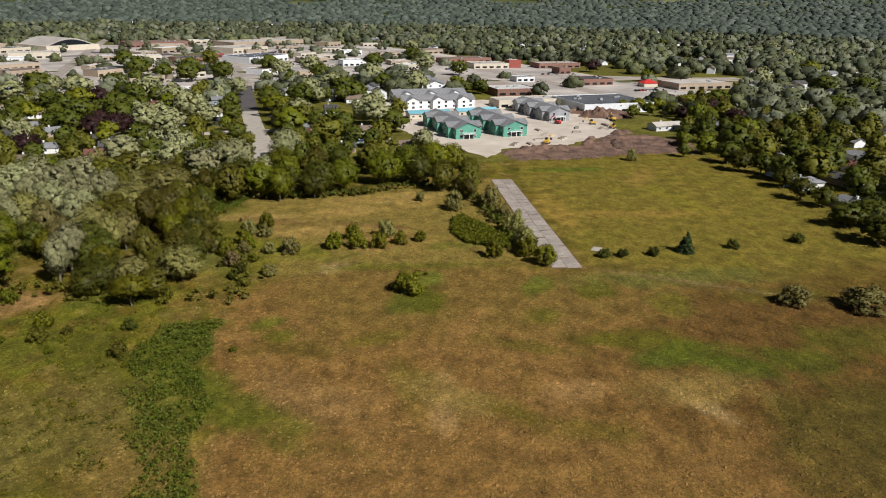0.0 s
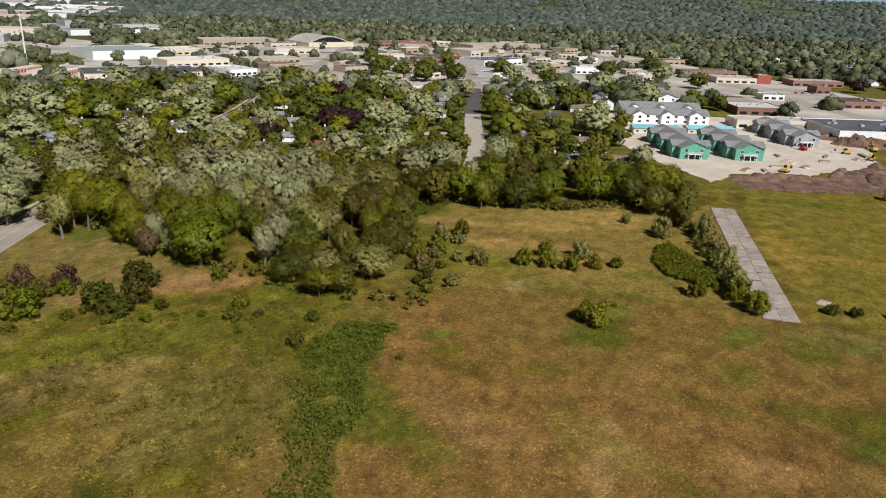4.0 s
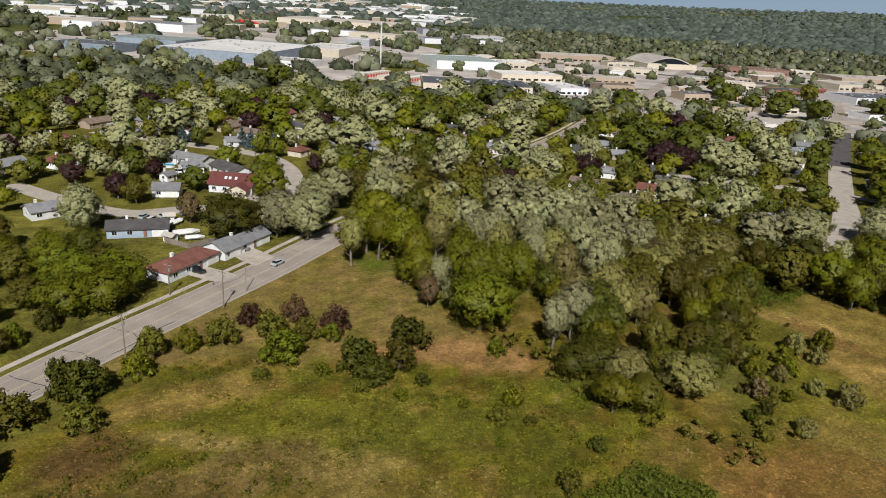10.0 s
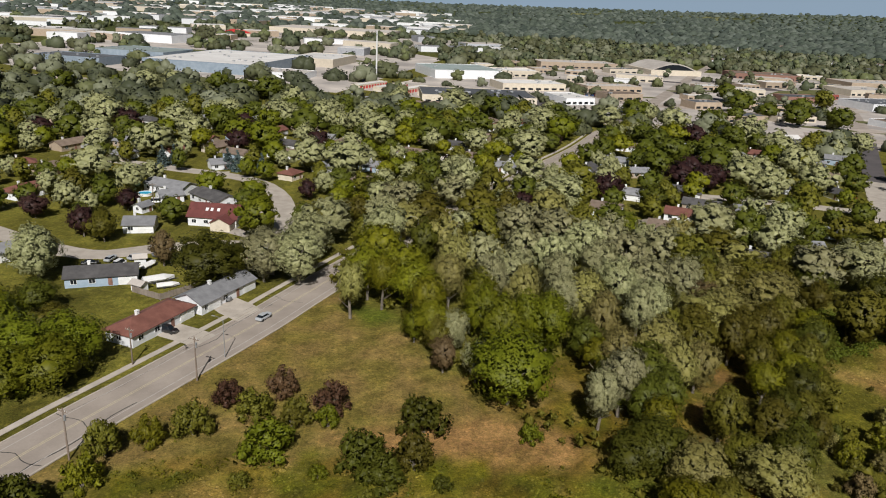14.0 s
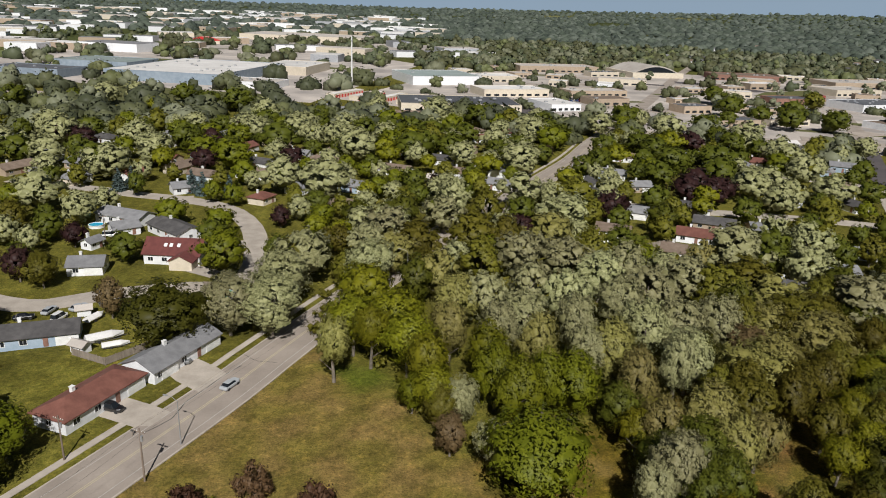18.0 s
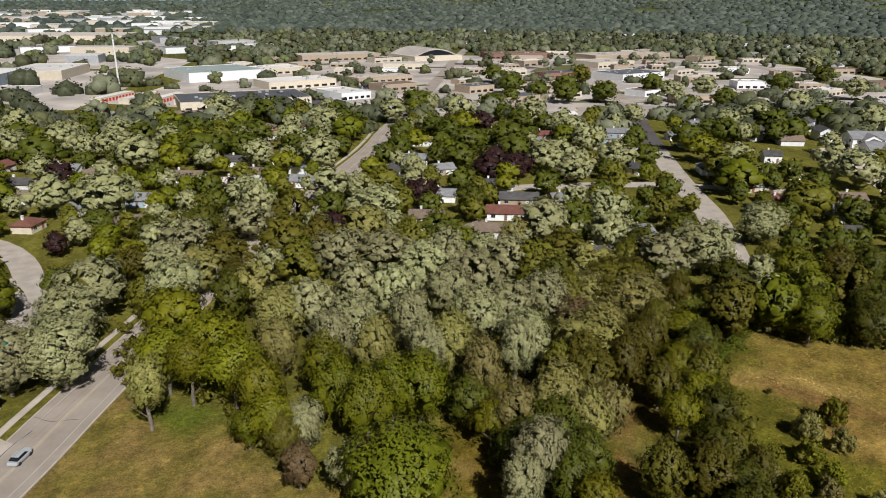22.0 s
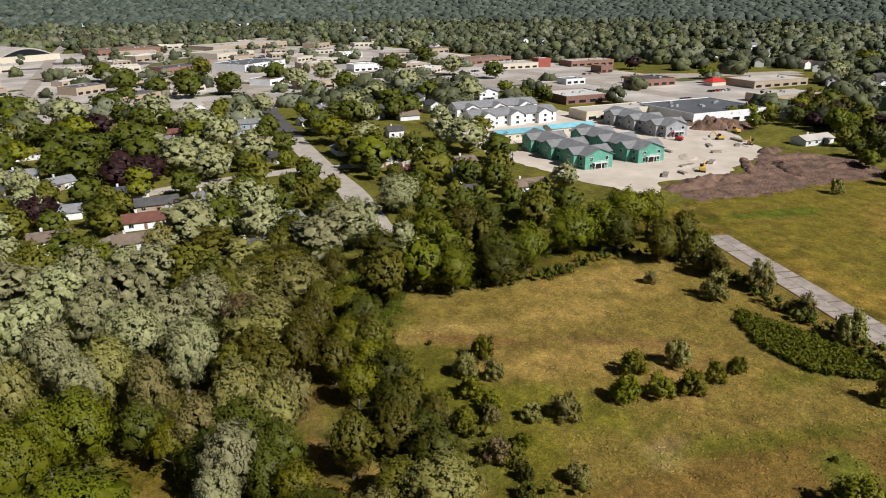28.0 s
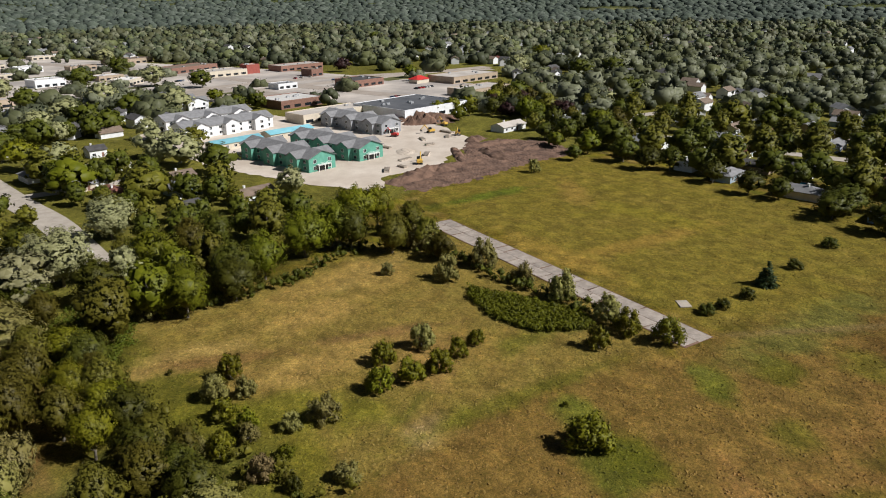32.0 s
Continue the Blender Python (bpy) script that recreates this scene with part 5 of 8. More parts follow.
for (ax, ay), (bx, by) in zip([(88, 186), (96, 180), (118, 161), (140, 147), (166, 143), (176, 124), (166, 108), (150, 84)], [(96, 180), (118, 161), (140, 147), (166, 143), (176, 124), (166, 108), (150, 84), (140, 66)]):
    for i in range(int(math.hypot(bx - ax, by - ay) / 0.8)):
        t = float(wild.random())
        belt_c.append((ax + (bx - ax) * t + float(wild.normal()) * 1.4, ay + (by - ay) * t + float(wild.normal()) * 1.4, float(wild.uniform(0.5, 2.2))))
        belt_r.append(float(wild.uniform(0.8, 1.7)))
tagged(put("undergrowth", leaves("undergrowth", belt_c, belt_r, 36, 0.24, 9, 0.5), LEAF["D"]), "dark green undergrowth below the tree belt", "undergrowth", kind="stuff")
weed_c = []
WEEDS = [(150, 103), (143, 99), (132, 91), (129, 80), (135, 69), (142, 72)]
for _ in range(4200):
    x, y = float(wild.uniform(128, 151)), float(wild.uniform(68, 104))
    if inside(np.array([x]), np.array([y]), WEEDS, 1, 0.6)[0] > 0.5:
        weed_c.append((x, y, float(wild.uniform(0.2, 0.9))))
tagged(put("weeds", leaves("weeds", weed_c, [0.6] * len(weed_c), 12, 0.26, 10, 0.8, 1.0, 0), LEAF["G"]), "dense patch of dark broad-leaved weeds", "weeds", kind="stuff")
for _ in range(70):
    x, y = float(wild.uniform(56, 98)), float(wild.uniform(98, 180))
    if inside(np.array([x]), np.array([y]), [(57, 99), (70, 104), (84, 128), (97, 164), (96, 180), (88, 176), (74, 140), (64, 116)], 1, 0)[0] > 0.5:
        h = float(wild.uniform(1.2, 3.6))
        shrub(x, y, h, h * float(wild.uniform(0.5, 0.75)), str(wild.choice(list("OOOGD"))), "thin olive green shrub at the edge of the meadow")
tall_w = []
for _ in range(6500):
    x, y = float(wild.uniform(-10, 50)), float(wild.uniform(8, 90))
    if inside(np.array([x]), np.array([y]), WEEDY, 1, 1.2)[0] > 0.5:
        tall_w.append((x, y, float(wild.uniform(0.15, 0.8))))
CORNER = [(101, 196), (110, 186), (103, 167), (87, 161), (78, 168), (87, 184)]
for _ in range(5000):
    x, y = float(wild.uniform(76, 112)), float(wild.uniform(159, 198))
    if inside(np.array([x]), np.array([y]), CORNER, 3, 2.0)[0] > 0.4 and wild.random() < 0.6:
        tall_w.append((x, y, float(wild.uniform(0.1, 0.6))))
tagged(put("weeds", leaves("weeds", tall_w, [0.65] * len(tall_w), 14, 0.19, 16, 0.9, 0.9, 0), LEAF["W"]), "tall bright green weeds in patches of the field", "weeds", kind="stuff")
low_g, low_o = [], []
for _ in range(9000):
    x, y = float(wild.uniform(-85, 60)), float(wild.uniform(0, 118))
    w = float(waves(np.array(x), np.array(y), 12, 22)) + 0.6 * float(waves(np.array(x), np.array(y), 30, 77))
    if x > 10 + 0.55 * (y - 40) or x < -58 - 0.27 * (100 - y) or y < 20:
        continue
    if w > 0.35:
        (low_g if w > 0.9 else low_o).append((x, y, float(wild.uniform(0.05, 0.45))))
tagged(put("weeds", leaves("weeds", low_g, [0.6] * len(low_g), 16, 0.16, 14, 0.9, 0.8, 0), LEAF["W"]), "tall green weeds among the rough grass", "weeds", kind="stuff")
tagged(put("weeds", leaves("weeds", low_o, [0.6] * len(low_o), 16, 0.16, 15, 0.9, 0.8, 0), LEAF["Y"]), "tall olive weeds among the rough grass", "weeds", kind="stuff")
for x, y, h, k in ((12, 92, 1.6, "G"), (18, 99, 2.0, "O"), (6, 104, 1.8, "G"), (-6, 106, 2.2, "G"), (-14, 108, 2.4, "O"), (40, 66, 1.2, "G"), (27, 60, 1.2, "D"), (101, 70, 1.0, "G"), (94, 63, 1.0, "O"), (-34, 112, 2.6, "O"), (-22, 114, 2.4, "G"), (-2, 112, 2.6, "D")):
    shrub(x, y, h, h * 0.8, k, "low leafy bush among tall weeds")


# ---- buildings ----
CACHE = {}


def cached(key, make):
    if key not in CACHE:
        CACHE[key] = make()
    return CACHE[key]


def gable_roof(L, W, h, rise, over=0.5, thick=0.18):
    s = Shape()
    a, b = L / 2 + over, W / 2 + over
    drop = rise * over / (W / 2)
    for k in (1, -1):
        lo = [(-a, 0, h + rise), (a, 0, h + rise), (a, k * b, h - drop), (-a, k * b, h - drop)]
        if k == 1:
            lo.reverse()
        lo = lo[::-1]
        s.solid(lo, [(x, y, z + thick) for x, y, z in lo])
    return s


def hip_roof(L, W, h, rise, over=0.5, thick=0.2):
    s = Shape()
    a, b, r = L / 2 + over, W / 2 + over, max(0.5, L / 2 - W / 2)
    z = h - 0.1
    s.solid([(-a, -b, z - 0.02), (a, -b, z - 0.02), (a, b, z - 0.02), (-a, b, z - 0.02)], [(-a, -b, z + thick), (a, -b, z + thick), (a, b, z + thick), (-a, b, z + thick)])
    q = [(-a, -b, z + thick), (a, -b, z + thick), (a, b, z + thick), (-a, b, z + thick)]
    t = h + rise + thick
    s.face(q[0], q[1], (r, 0, t), (-r, 0, t)).face(q[2], q[3], (-r, 0, t), (r, 0, t)).face(q[1], q[2], (r, 0, t)).face(q[3], q[0], (-r, 0, t))
    return s


def walls(L, W, h, rise=0.0):
    s = Shape()
    a, b = L / 2, W / 2
    s.box(-a, -b, -0.2, a, b, h)
    if rise:
        t = rise * 0.995
        s.face((a, -b, h), (a, b, h), (a, 0, h + t)).face((-a, b, h), (-a, -b, h), (-a, 0, h + t))
    return s


def window(parent, x, z, side, W, L, w=1.4, h=1.1, m=None):
    """A window with frame, sill and pane set in one wall: front, back, or an end."""
    fr = cached(("wf", w, h), lambda: Shape().box(-w / 2 - 0.09, -0.05, -0.09, w / 2 + 0.09, 0.05, 0).box(-w / 2 - 0.09, -0.05, h, w / 2 + 0.09, 0.05, h + 0.09)
                .box(-w / 2 - 0.09, -0.05, 0, -w / 2, 0.05, h).box(w / 2, -0.05, 0, w / 2 + 0.09, 0.05, h).box(-0.03, -0.05, 0, 0.03, 0.05, h).mesh("window_frame"))
    gl = cached(("wp", w, h), lambda: Shape().box(-w / 2, -0.02, 0, w / 2, 0.02, h).mesh("pane"))
    mm = {"front": pose(x, -W / 2 - 0.03, z), "back": pose(x, W / 2 + 0.03, z, 0, 0, 180), "right": pose(L / 2 + 0.03, x, z, 0, 0, 90), "left": pose(-L / 2 - 0.03, x, z, 0, 0, -90)}[side]
    f = put("window", fr, TRIM, parent, mm)
    put("pane", gl, GLASS, f)
    return f


def house(x, y, rz, L=14, W=8.5, h=2.7, roof="grey", wall="white", kind="gable", rise=1.9, label="", detail=2, chimney=True, garage=1):
    """A dwelling; its front looks towards its own -y. detail 2: windows all round, 1: front only, 0: walls and roof."""
    e = base("house", x, y, 0, rz)
    word = {"gable": "gabled", "hip": "hipped"}[kind]
    tagged(e, label or f"{wall} single-storey house with a {word} {roof} roof", "house")
    put("wall", cached(("wall", L, W, h, rise if kind == "gable" else 0), lambda: walls(L, W, h, rise if kind == "gable" else 0).mesh("wall")), SIDING[wall], e)
    put("roof", cached((kind, L, W, h, rise), lambda: (gable_roof if kind == "gable" else hip_roof)(L, W, h, rise).mesh("roof")), ROOFING[roof], e)
    if detail >= 1:
        n = max(2, int(L / 4))
        for i in range(n):
            wx = -L / 2 + L * (i + 0.5) / n
            if garage and i == n - 1:
                gd = put("garage_door", cached("garage_door", lambda: garage_mesh()), TRIM, e, pose(min(wx, L / 2 - 2.2), -W / 2 - 0.04, 0))
            elif i == n // 2:
                put("door", cached("door", lambda: Shape().box(-0.5, -0.05, 0, 0.5, 0.05, 2.05).box(-0.38, -0.075, 1.1, 0.38, -0.05, 1.8).mesh("door")), SIDING["brick"] if wall != "brick" else TRIM, e, pose(wx, -W / 2 - 0.04, 0.1))
            else:
                window(e, wx, 1.0, "front", W, L)
    if detail >= 2:
        for wx in (-L / 4, L / 4):
            window(e, wx, 1.0, "back", W, L)
        for s in ("left", "right"):
            window(e, 0, 1.0, s, W, L, 1.1, 1.0)
    if chimney and detail >= 1:
        put("chimney", cached("chimney", lambda: Shape().box(-0.35, -0.35, 0, 0.35, 0.35, 1.6).box(-0.42, -0.42, 1.6, 0.42, 0.42, 1.75).mesh("chimney")), TRIM if wall != "brick" else SIDING["brick"], e, pose(-L * 0.18, 0.6, h + rise * 0.6))
    return e


def garage_mesh():
    s = Shape().box(-2.3, -0.04, 0, 2.3, 0.04, 2.2)
    for k in range(4):
        s.box(-2.2, -0.07, 0.08 + 0.54 * k, 2.2, -0.04, 0.54 + 0.54 * k)
    return s.mesh("garage_door")


FOOT = []


def on_building(x, y, margin=3.0):
    for bx, by, a, L, W in FOOT:
        u, v = (x - bx) * math.cos(a) + (y - by) * math.sin(a), (y - by) * math.cos(a) - (x - bx) * math.sin(a)
        if abs(u) < L / 2 + margin and abs(v) < W / 2 + margin:
            return True
    return False


def flat_building(x, y, rz, L, W, h, roof="white", wall="cream", label="", units=3, windows=0, category="commercial building"):
    """A flat-roofed block with parapet, roof units and, where it shows them, a row of windows."""
    FOOT.append((x, y, radians(rz), L, W))
    e = base("building", x, y, 0, rz)
    tagged(e, label or f"low {wall} shop building with a flat {roof} roof", category)
    a, b = L / 2, W / 2
    part("wall", Shape().box(-a, -b, -0.3, a, b, h), SIDING[wall], e)
    part("roof", Shape().box(-a + 0.3, -b + 0.3, h, a - 0.3, b - 0.3, h + 0.12), ROOFING[roof], e)
    p = Shape()
    for q in ((-a, -b, a, -b + 0.3), (-a, b - 0.3, a, b), (-a, -b + 0.3, -a + 0.3, b - 0.3), (a - 0.3, -b + 0.3, a, b - 0.3)):
        p.box(q[0], q[1], h, q[2], q[3], h + 0.5)
    part("parapet", p, SIDING[wall], e)
    for _ in range(units):
        ux, uy = float(tree_rng.uniform(-a * 0.75, a * 0.75)), float(tree_rng.uniform(-b * 0.7, b * 0.7))
        put("roof_unit", cached("unit", lambda: Shape().box(-1.2, -0.8, 0, 1.2, 0.8, 1.0, 0.1).box(-0.5, -0.5, 1.0, 0.5, 0.5, 1.15).mesh("roof_unit")), STEEL, e, pose(ux, uy, h + 0.12))
    for i in range(windows):
        wx = -a + L * (i + 0.5) / windows
        put("window", cached(("shopwin", round(L / windows * 0.6, 1)), lambda: Shape().box(-L / windows * 0.3, -0.05, 0, L / windows * 0.3, 0.05, 1.8).mesh("window")), GLASS, e, pose(wx, -b - 0.04, 0.7))
    return e


def patch(name, ring, material, z, label, category="ground", ragged=0.0, depth=0.1, kind="structure"):
    """A flat paved or bare area with its own edge, laid on the ground."""
    pts = []
    n = len(ring)
    for i in range(n):
        (ax, ay), (bx, by) = ring[i], ring[(i + 1) % n]
        k = max(1, int(math.hypot(bx - ax, by - ay) / 4)) if ragged else 1
        for j in range(k):
            x, y = ax + (bx - ax) * j / k, ay + (by - ay) * j / k
            if ragged:
                x += ragged * float(waves(np.array(x), np.array(y), 9, 51))
                y += ragged * float(waves(np.array(x), np.array(y), 9, 52))
            pts.append((x, y))
    s = Shape().solid([(x, y, z - depth) for x, y in pts], [(x, y, z) for x, y in pts])
    return tagged(part(name, s, material, None), label, category, kind=kind)


# ---- houses near the road ----
red_house = house(-66.2, 167.0, 65.0, 19, 7.6, 2.7, "red", "white", "hip", 1.8, "long white ranch house with a hipped red-brown shingle roof")
house(-55.5, 185.8, 63, 18, 6.8, 2.7, "grey", "white", "gable", 1.6, "long white ranch house with a gabled grey shingle roof")
wing = house(-59.4, 179.2, 63, 6.4, 8.4, 2.7, "grey", "white", "gable", 1.9, "white garage wing with a grey shingle gable", 1, False, 1)
mh = house(-72.5, 247.5, -6, 16, 9, 3.2, "maroon", "white", "gable", 3.4, "white house with a steep maroon roof and three skylights")
for k in (-2.2, -0.6, 1.6):
    part("skylight", Shape().box(-0.45, -0.6, 0, 0.45, 0.6, 0.12), TRIM, mh, "white-framed skylight", pose(k, -2.2, 3.2 + 1.9, 37, 0, 0))
part("garage_wing", Shape().box(-3.2, -4.5, -0.1, 3.2, 0, 2.6).face((-3.2, -4.5, 2.6), (3.2, -4.5, 2.6), (0, -4.5, 4.3)), SIDING["cream"], mh, "cream garage wing", pose(4.2, -4.4, 0))
gr = Shape()
for k in (1, -1):
    gr.solid([(0, -4.9, 4.35), (0, 0.6, 4.35), (k * 3.7, 0.6, 2.4), (k * 3.7, -4.9, 2.4)][::k], [(0, -4.9, 4.53), (0, 0.6, 4.53), (k * 3.7, 0.6, 2.58), (k * 3.7, -4.9, 2.58)][::k])
part("garage_roof", gr, ROOFING["maroon"], mh, "", pose(4.2, -4.4, 0))
for rows in (HOUSES_A, HOUSES_B, HOUSES_C, HOUSES_D):
    for x, y, rz, L, W, roof, wall, kind, h in rows:
        house(x, y, rz, L, W, h, roof, wall, kind, 1.7 if W > 6 else 1.1, detail=2 if math.hypot(x + 12, y - 40) < 260 else 1, garage=int(W > 7))

house(95.5, 217.5, -25.5, 8, 7, 5.2, "dark", "grey", "gable", 1.8, "two-storey grey house with a dark gabled roof among trees", 2, True, 0)
patch("drive", [(96, 225), (107, 221), (112, 232), (101, 236)], CONCRETE, 0.075, "pale drive behind a house", "drive")
# drives, walks and lawns
for ring in ([(-64.2, 163.2), (-56.5, 159.4), (-53.4, 159.6), (-51.4, 164.2), (-54.4, 166.2), (-62.4, 170.2)], [(-57.0, 180.0), (-53.6, 176.0), (-48.0, 171.4), (-44.2, 178.8), (-46.4, 181.2), (-51.6, 185.4)]):
    patch("drive", ring, CONCRETE, 0.075, "pale concrete drive in front of a house", "drive")
for ring in ([(-68, 238), (-60, 233), (-58, 238), (-66, 243)], [(-86, 262), (-78, 256), (-56, 262), (-56, 266)], [(-92, 318), (-88, 308), (-84, 308), (-86, 320)]):
    patch("drive", ring, CONCRETE, 0.075, "pale concrete drive off the bend", "drive")


# ---- apartments under construction ----
def apartment(x, y, rz, L, W, wall, label, roof="grey", h=5.9, wings=3):
    e = base("apartment_block", x, y, 0, rz)
    tagged(e, label, "apartment block")
    a, b, rise = L / 2, W / 2 - 1.5, 2.7
    body = walls(L, 2 * b, h, rise)
    rf = gable_roof(L, 2 * b, h, rise, 0.6, 0.22)
    ww = L / wings * 0.46
    for i in range(wings):
        cx = -a + L * (i + 0.5) / wings
        for k in (1, -1):
            y0, y1 = sorted((k * (b - 0.2), k * (b + 2.6)))
            body.box(cx - ww / 2, y0, -0.2, cx + ww / 2, y1, h)
            yo = k * (b + 2.6)
            tri = [(cx - ww / 2, yo, h), (cx + ww / 2, yo, h), (cx, yo, h + 2.2)]
            body.face(*(tri if k < 0 else tri[::-1]))
            ye, yi = k * (b + 3.1), k * 1.4
            for q in (1, -1):
                lo = [(cx, ye, h + 2.25), (cx, yi, h + 2.25), (cx + q * (ww / 2 + 0.5), yi, h - 0.15), (cx + q * (ww / 2 + 0.5), ye, h - 0.15)]
                if q * k > 0:
                    lo.reverse()
                rf.solid(lo, [(u, v, w + 0.2) for u, v, w in lo])
    part("wall", body, SIDING[wall], e)
    part("roof", rf, ROOFING[roof], e)
    n = wings * 3
    for fl in (0.9, 3.7):
        for i in range(n):
            cx = -a + L * (i + 0.5) / n
            out = b + (2.6 if i % 3 == 1 else 0)
            for s in ("front", "back"):
                window(e, cx, fl, s, 2 * out, L, 1.7, 1.4)
        for s in ("left", "right"):
            for q in (-b * 0.55, b * 0.55):
                window(e, q, fl, s, 2 * b, L, 1.5, 1.4)
    for k, s in ((-1, "left"), (1, "right")):
        # porch and balcony at the gable end
        po = Shape().box(-3.4, -1.0, 2.75, 3.4, 1.0, 2.95)
        part("balcony_floor", po, TRIM, e, "", pose(k * (a + 1.05), 0, 0, 0, 0, 90))
        for q in (-3.2, 0, 3.2):
            put("post", cached("apost", lambda: Shape().box(-0.11, -0.11, 0, 0.11, 0.11, 2.75).mesh("post")), TRIM, e, pose(k * (a + 1.9), q, 0))
        rail = Shape().box(-3.4, -0.04, 3.85, 3.4, 0.04, 3.93)
        for q in range(15):
            rail.box(-3.38 + q * 0.48, -0.025, 2.95, -3.33 + q * 0.48, 0.025, 3.85)
        part("railing", rail, TRIM, e, "", pose(k * (a + 1.98), 0, 0, 0, 0, 90))
        part("opening", Shape().box(-2.8, -0.04, 0.1, 2.8, 0.04, 2.5), GLASS, e, "dark ground-floor opening", pose(k * (a + 0.05), 0, 0, 0, 0, 90))
    return e


GREEN_TXT = "unfinished two-storey apartment block in green wrap, grey roof"
WHITE_TXT = "two-storey white apartment block with grey gabled roofs"
apartment(267.3, 220.5, 64.5, 52, 17, "green", GREEN_TXT)
apartment(292.6, 208.8, 64.5, 52, 17, "green", GREEN_TXT)
apartment(354.0, 223.5, 64.5, 52, 17, "grey", "two-storey grey apartment block with grey gabled roofs")
apartment(324.0, 291.0, -25.5, 54, 17, "white", WHITE_TXT)
apartment(342.0, 316.0, -25.5, 54, 17, "white", WHITE_TXT)
apartment(394.0, 372.0, 64.5, 50, 17, "white", WHITE_TXT)
house(290.5, 262.5, -25.5, 27, 9, 3.2, "teal", "cream", "gable", 1.3, "long low garage row with a teal roof underlay", 1, False, 0)
house(321.5, 250.5, -25.5, 27, 9, 3.2, "teal", "cream", "gable", 1.3, "long low garage row with a teal roof underlay", 1, False, 0)

# graded ground of the building site
patch("building_site_ground", [(229, 158), (251, 168), (277, 153), (319, 152), (338, 155), (372, 182), (392, 214), (368, 250), (380, 290), (352, 330), (296, 330), (276, 290), (250, 250), (233, 195)], SAND, 0.06, "pale graded gravel of the building site", "ground", 1.2)
SOILRING = [(232.2, 152.0), (242.8, 138.6), (265.4, 126.4), (295.0, 114.2), (313.6, 98.2), (323.1, 98.6), (342.3, 119.7), (341.5, 139.9), (325.6, 155.2), (300.1, 148.4), (276.3, 146.7), (255.2, 156.7)]
sx, sy = np.meshgrid(np.arange(226, 348, 0.9), np.arange(92, 163, 0.9))
fx, fy = sx.ravel(), sy.ravel()
deep = inside(fx, fy, SOILRING, 3.0, 1.4)
ruts = np.sin((fx * 0.42 + fy * 0.91) * 2.1 + 2.2 * waves(fx, fy, 26, 3)) * np.clip(0.6 + waves(fx, fy, 24, 5), 0, 1)
fz = -0.3 + 0.42 * deep + deep * (0.16 * ruts + 0.42 * np.clip(waves(fx, fy, 11, 7), 0, 2) + 0.10 * waves(fx, fy, 2.6, 8))
sw = sx.shape[1]
sq = [(i, i + 1, i + sw + 1, i + sw) for i in range(len(fx) - sw - 1) if (i + 1) % sw and deep[i] + deep[i + 1] + deep[i + sw] + deep[i + sw + 1] > 0.02]
soil_me = bpy.data.meshes.new("bare_soil")
soil_me.from_pydata(np.column_stack([fx, fy, fz]).tolist(), [], sq)
tagged(put("bare_soil", soil_me, SOIL), "brown churned soil with wheel ruts at the building site", "ground", kind="structure")
patch("bare_soil", [(350, 392), (392, 372), (404, 398), (366, 416)], SOIL, 0.09, "brown bare lot beside the apartments", "ground", 1.0, 0.2)


def heap(x, y, rz, L, W, h, material, label, seed):
    """A long uneven heap of soil."""
    n, m = 22, 12
    V, F = [], []
    for j in range(m + 1):
        for i in range(n + 1):
            u, v = 2 * i / n - 1, 2 * j / m - 1
            k = max(0.0, 1 - (abs(u) ** 2.6 + abs(v) ** 2))
            wx, wy = np.array(u * L / 2 + 40 * seed), np.array(v * W / 2)
            V.append((u * L / 2, v * W / 2, h * k ** 0.8 * (1 + 0.35 * float(waves(wx, wy, 7, seed))) + 0.12 * float(waves(wx, wy, 2, seed + 1)) * (k > 0) - 0.05))
    for j in range(m):
        for i in range(n):
            a = j * (n + 1) + i
            F.append((a, a + 1, a + n + 2, a + n + 1))
    me = bpy.data.meshes.new("soil_mound")
    me.from_pydata(V, [], F)
    ob = put("soil_mound", me, material, None, pose(x, y, 0.05, 0, 0, rz))
    return tagged(ob, label, "soil heap", "heaps of soil on the site")


heap(388, 200, -60, 46, 13, 3.6, SOIL, "long heap of dark dug soil", 1)
heap(262, 152, -22, 46, 11, 2.4, SOIL, "low ridge of brown soil beside the field", 2)
heap(305, 134, 40, 30, 9, 1.8, SOIL, "rutted mound of brown soil", 3)
heap(336, 152, -10, 16, 8, 2.0, SOIL, "mound of stony brown soil", 4)
heap(300, 176, 20, 14, 9, 0.9, SAND, "flat heap of pale gravel", 5)
heap(328, 118, -30, 26, 7, 1.2, SOIL, "low bank of soil at the field's edge", 6)


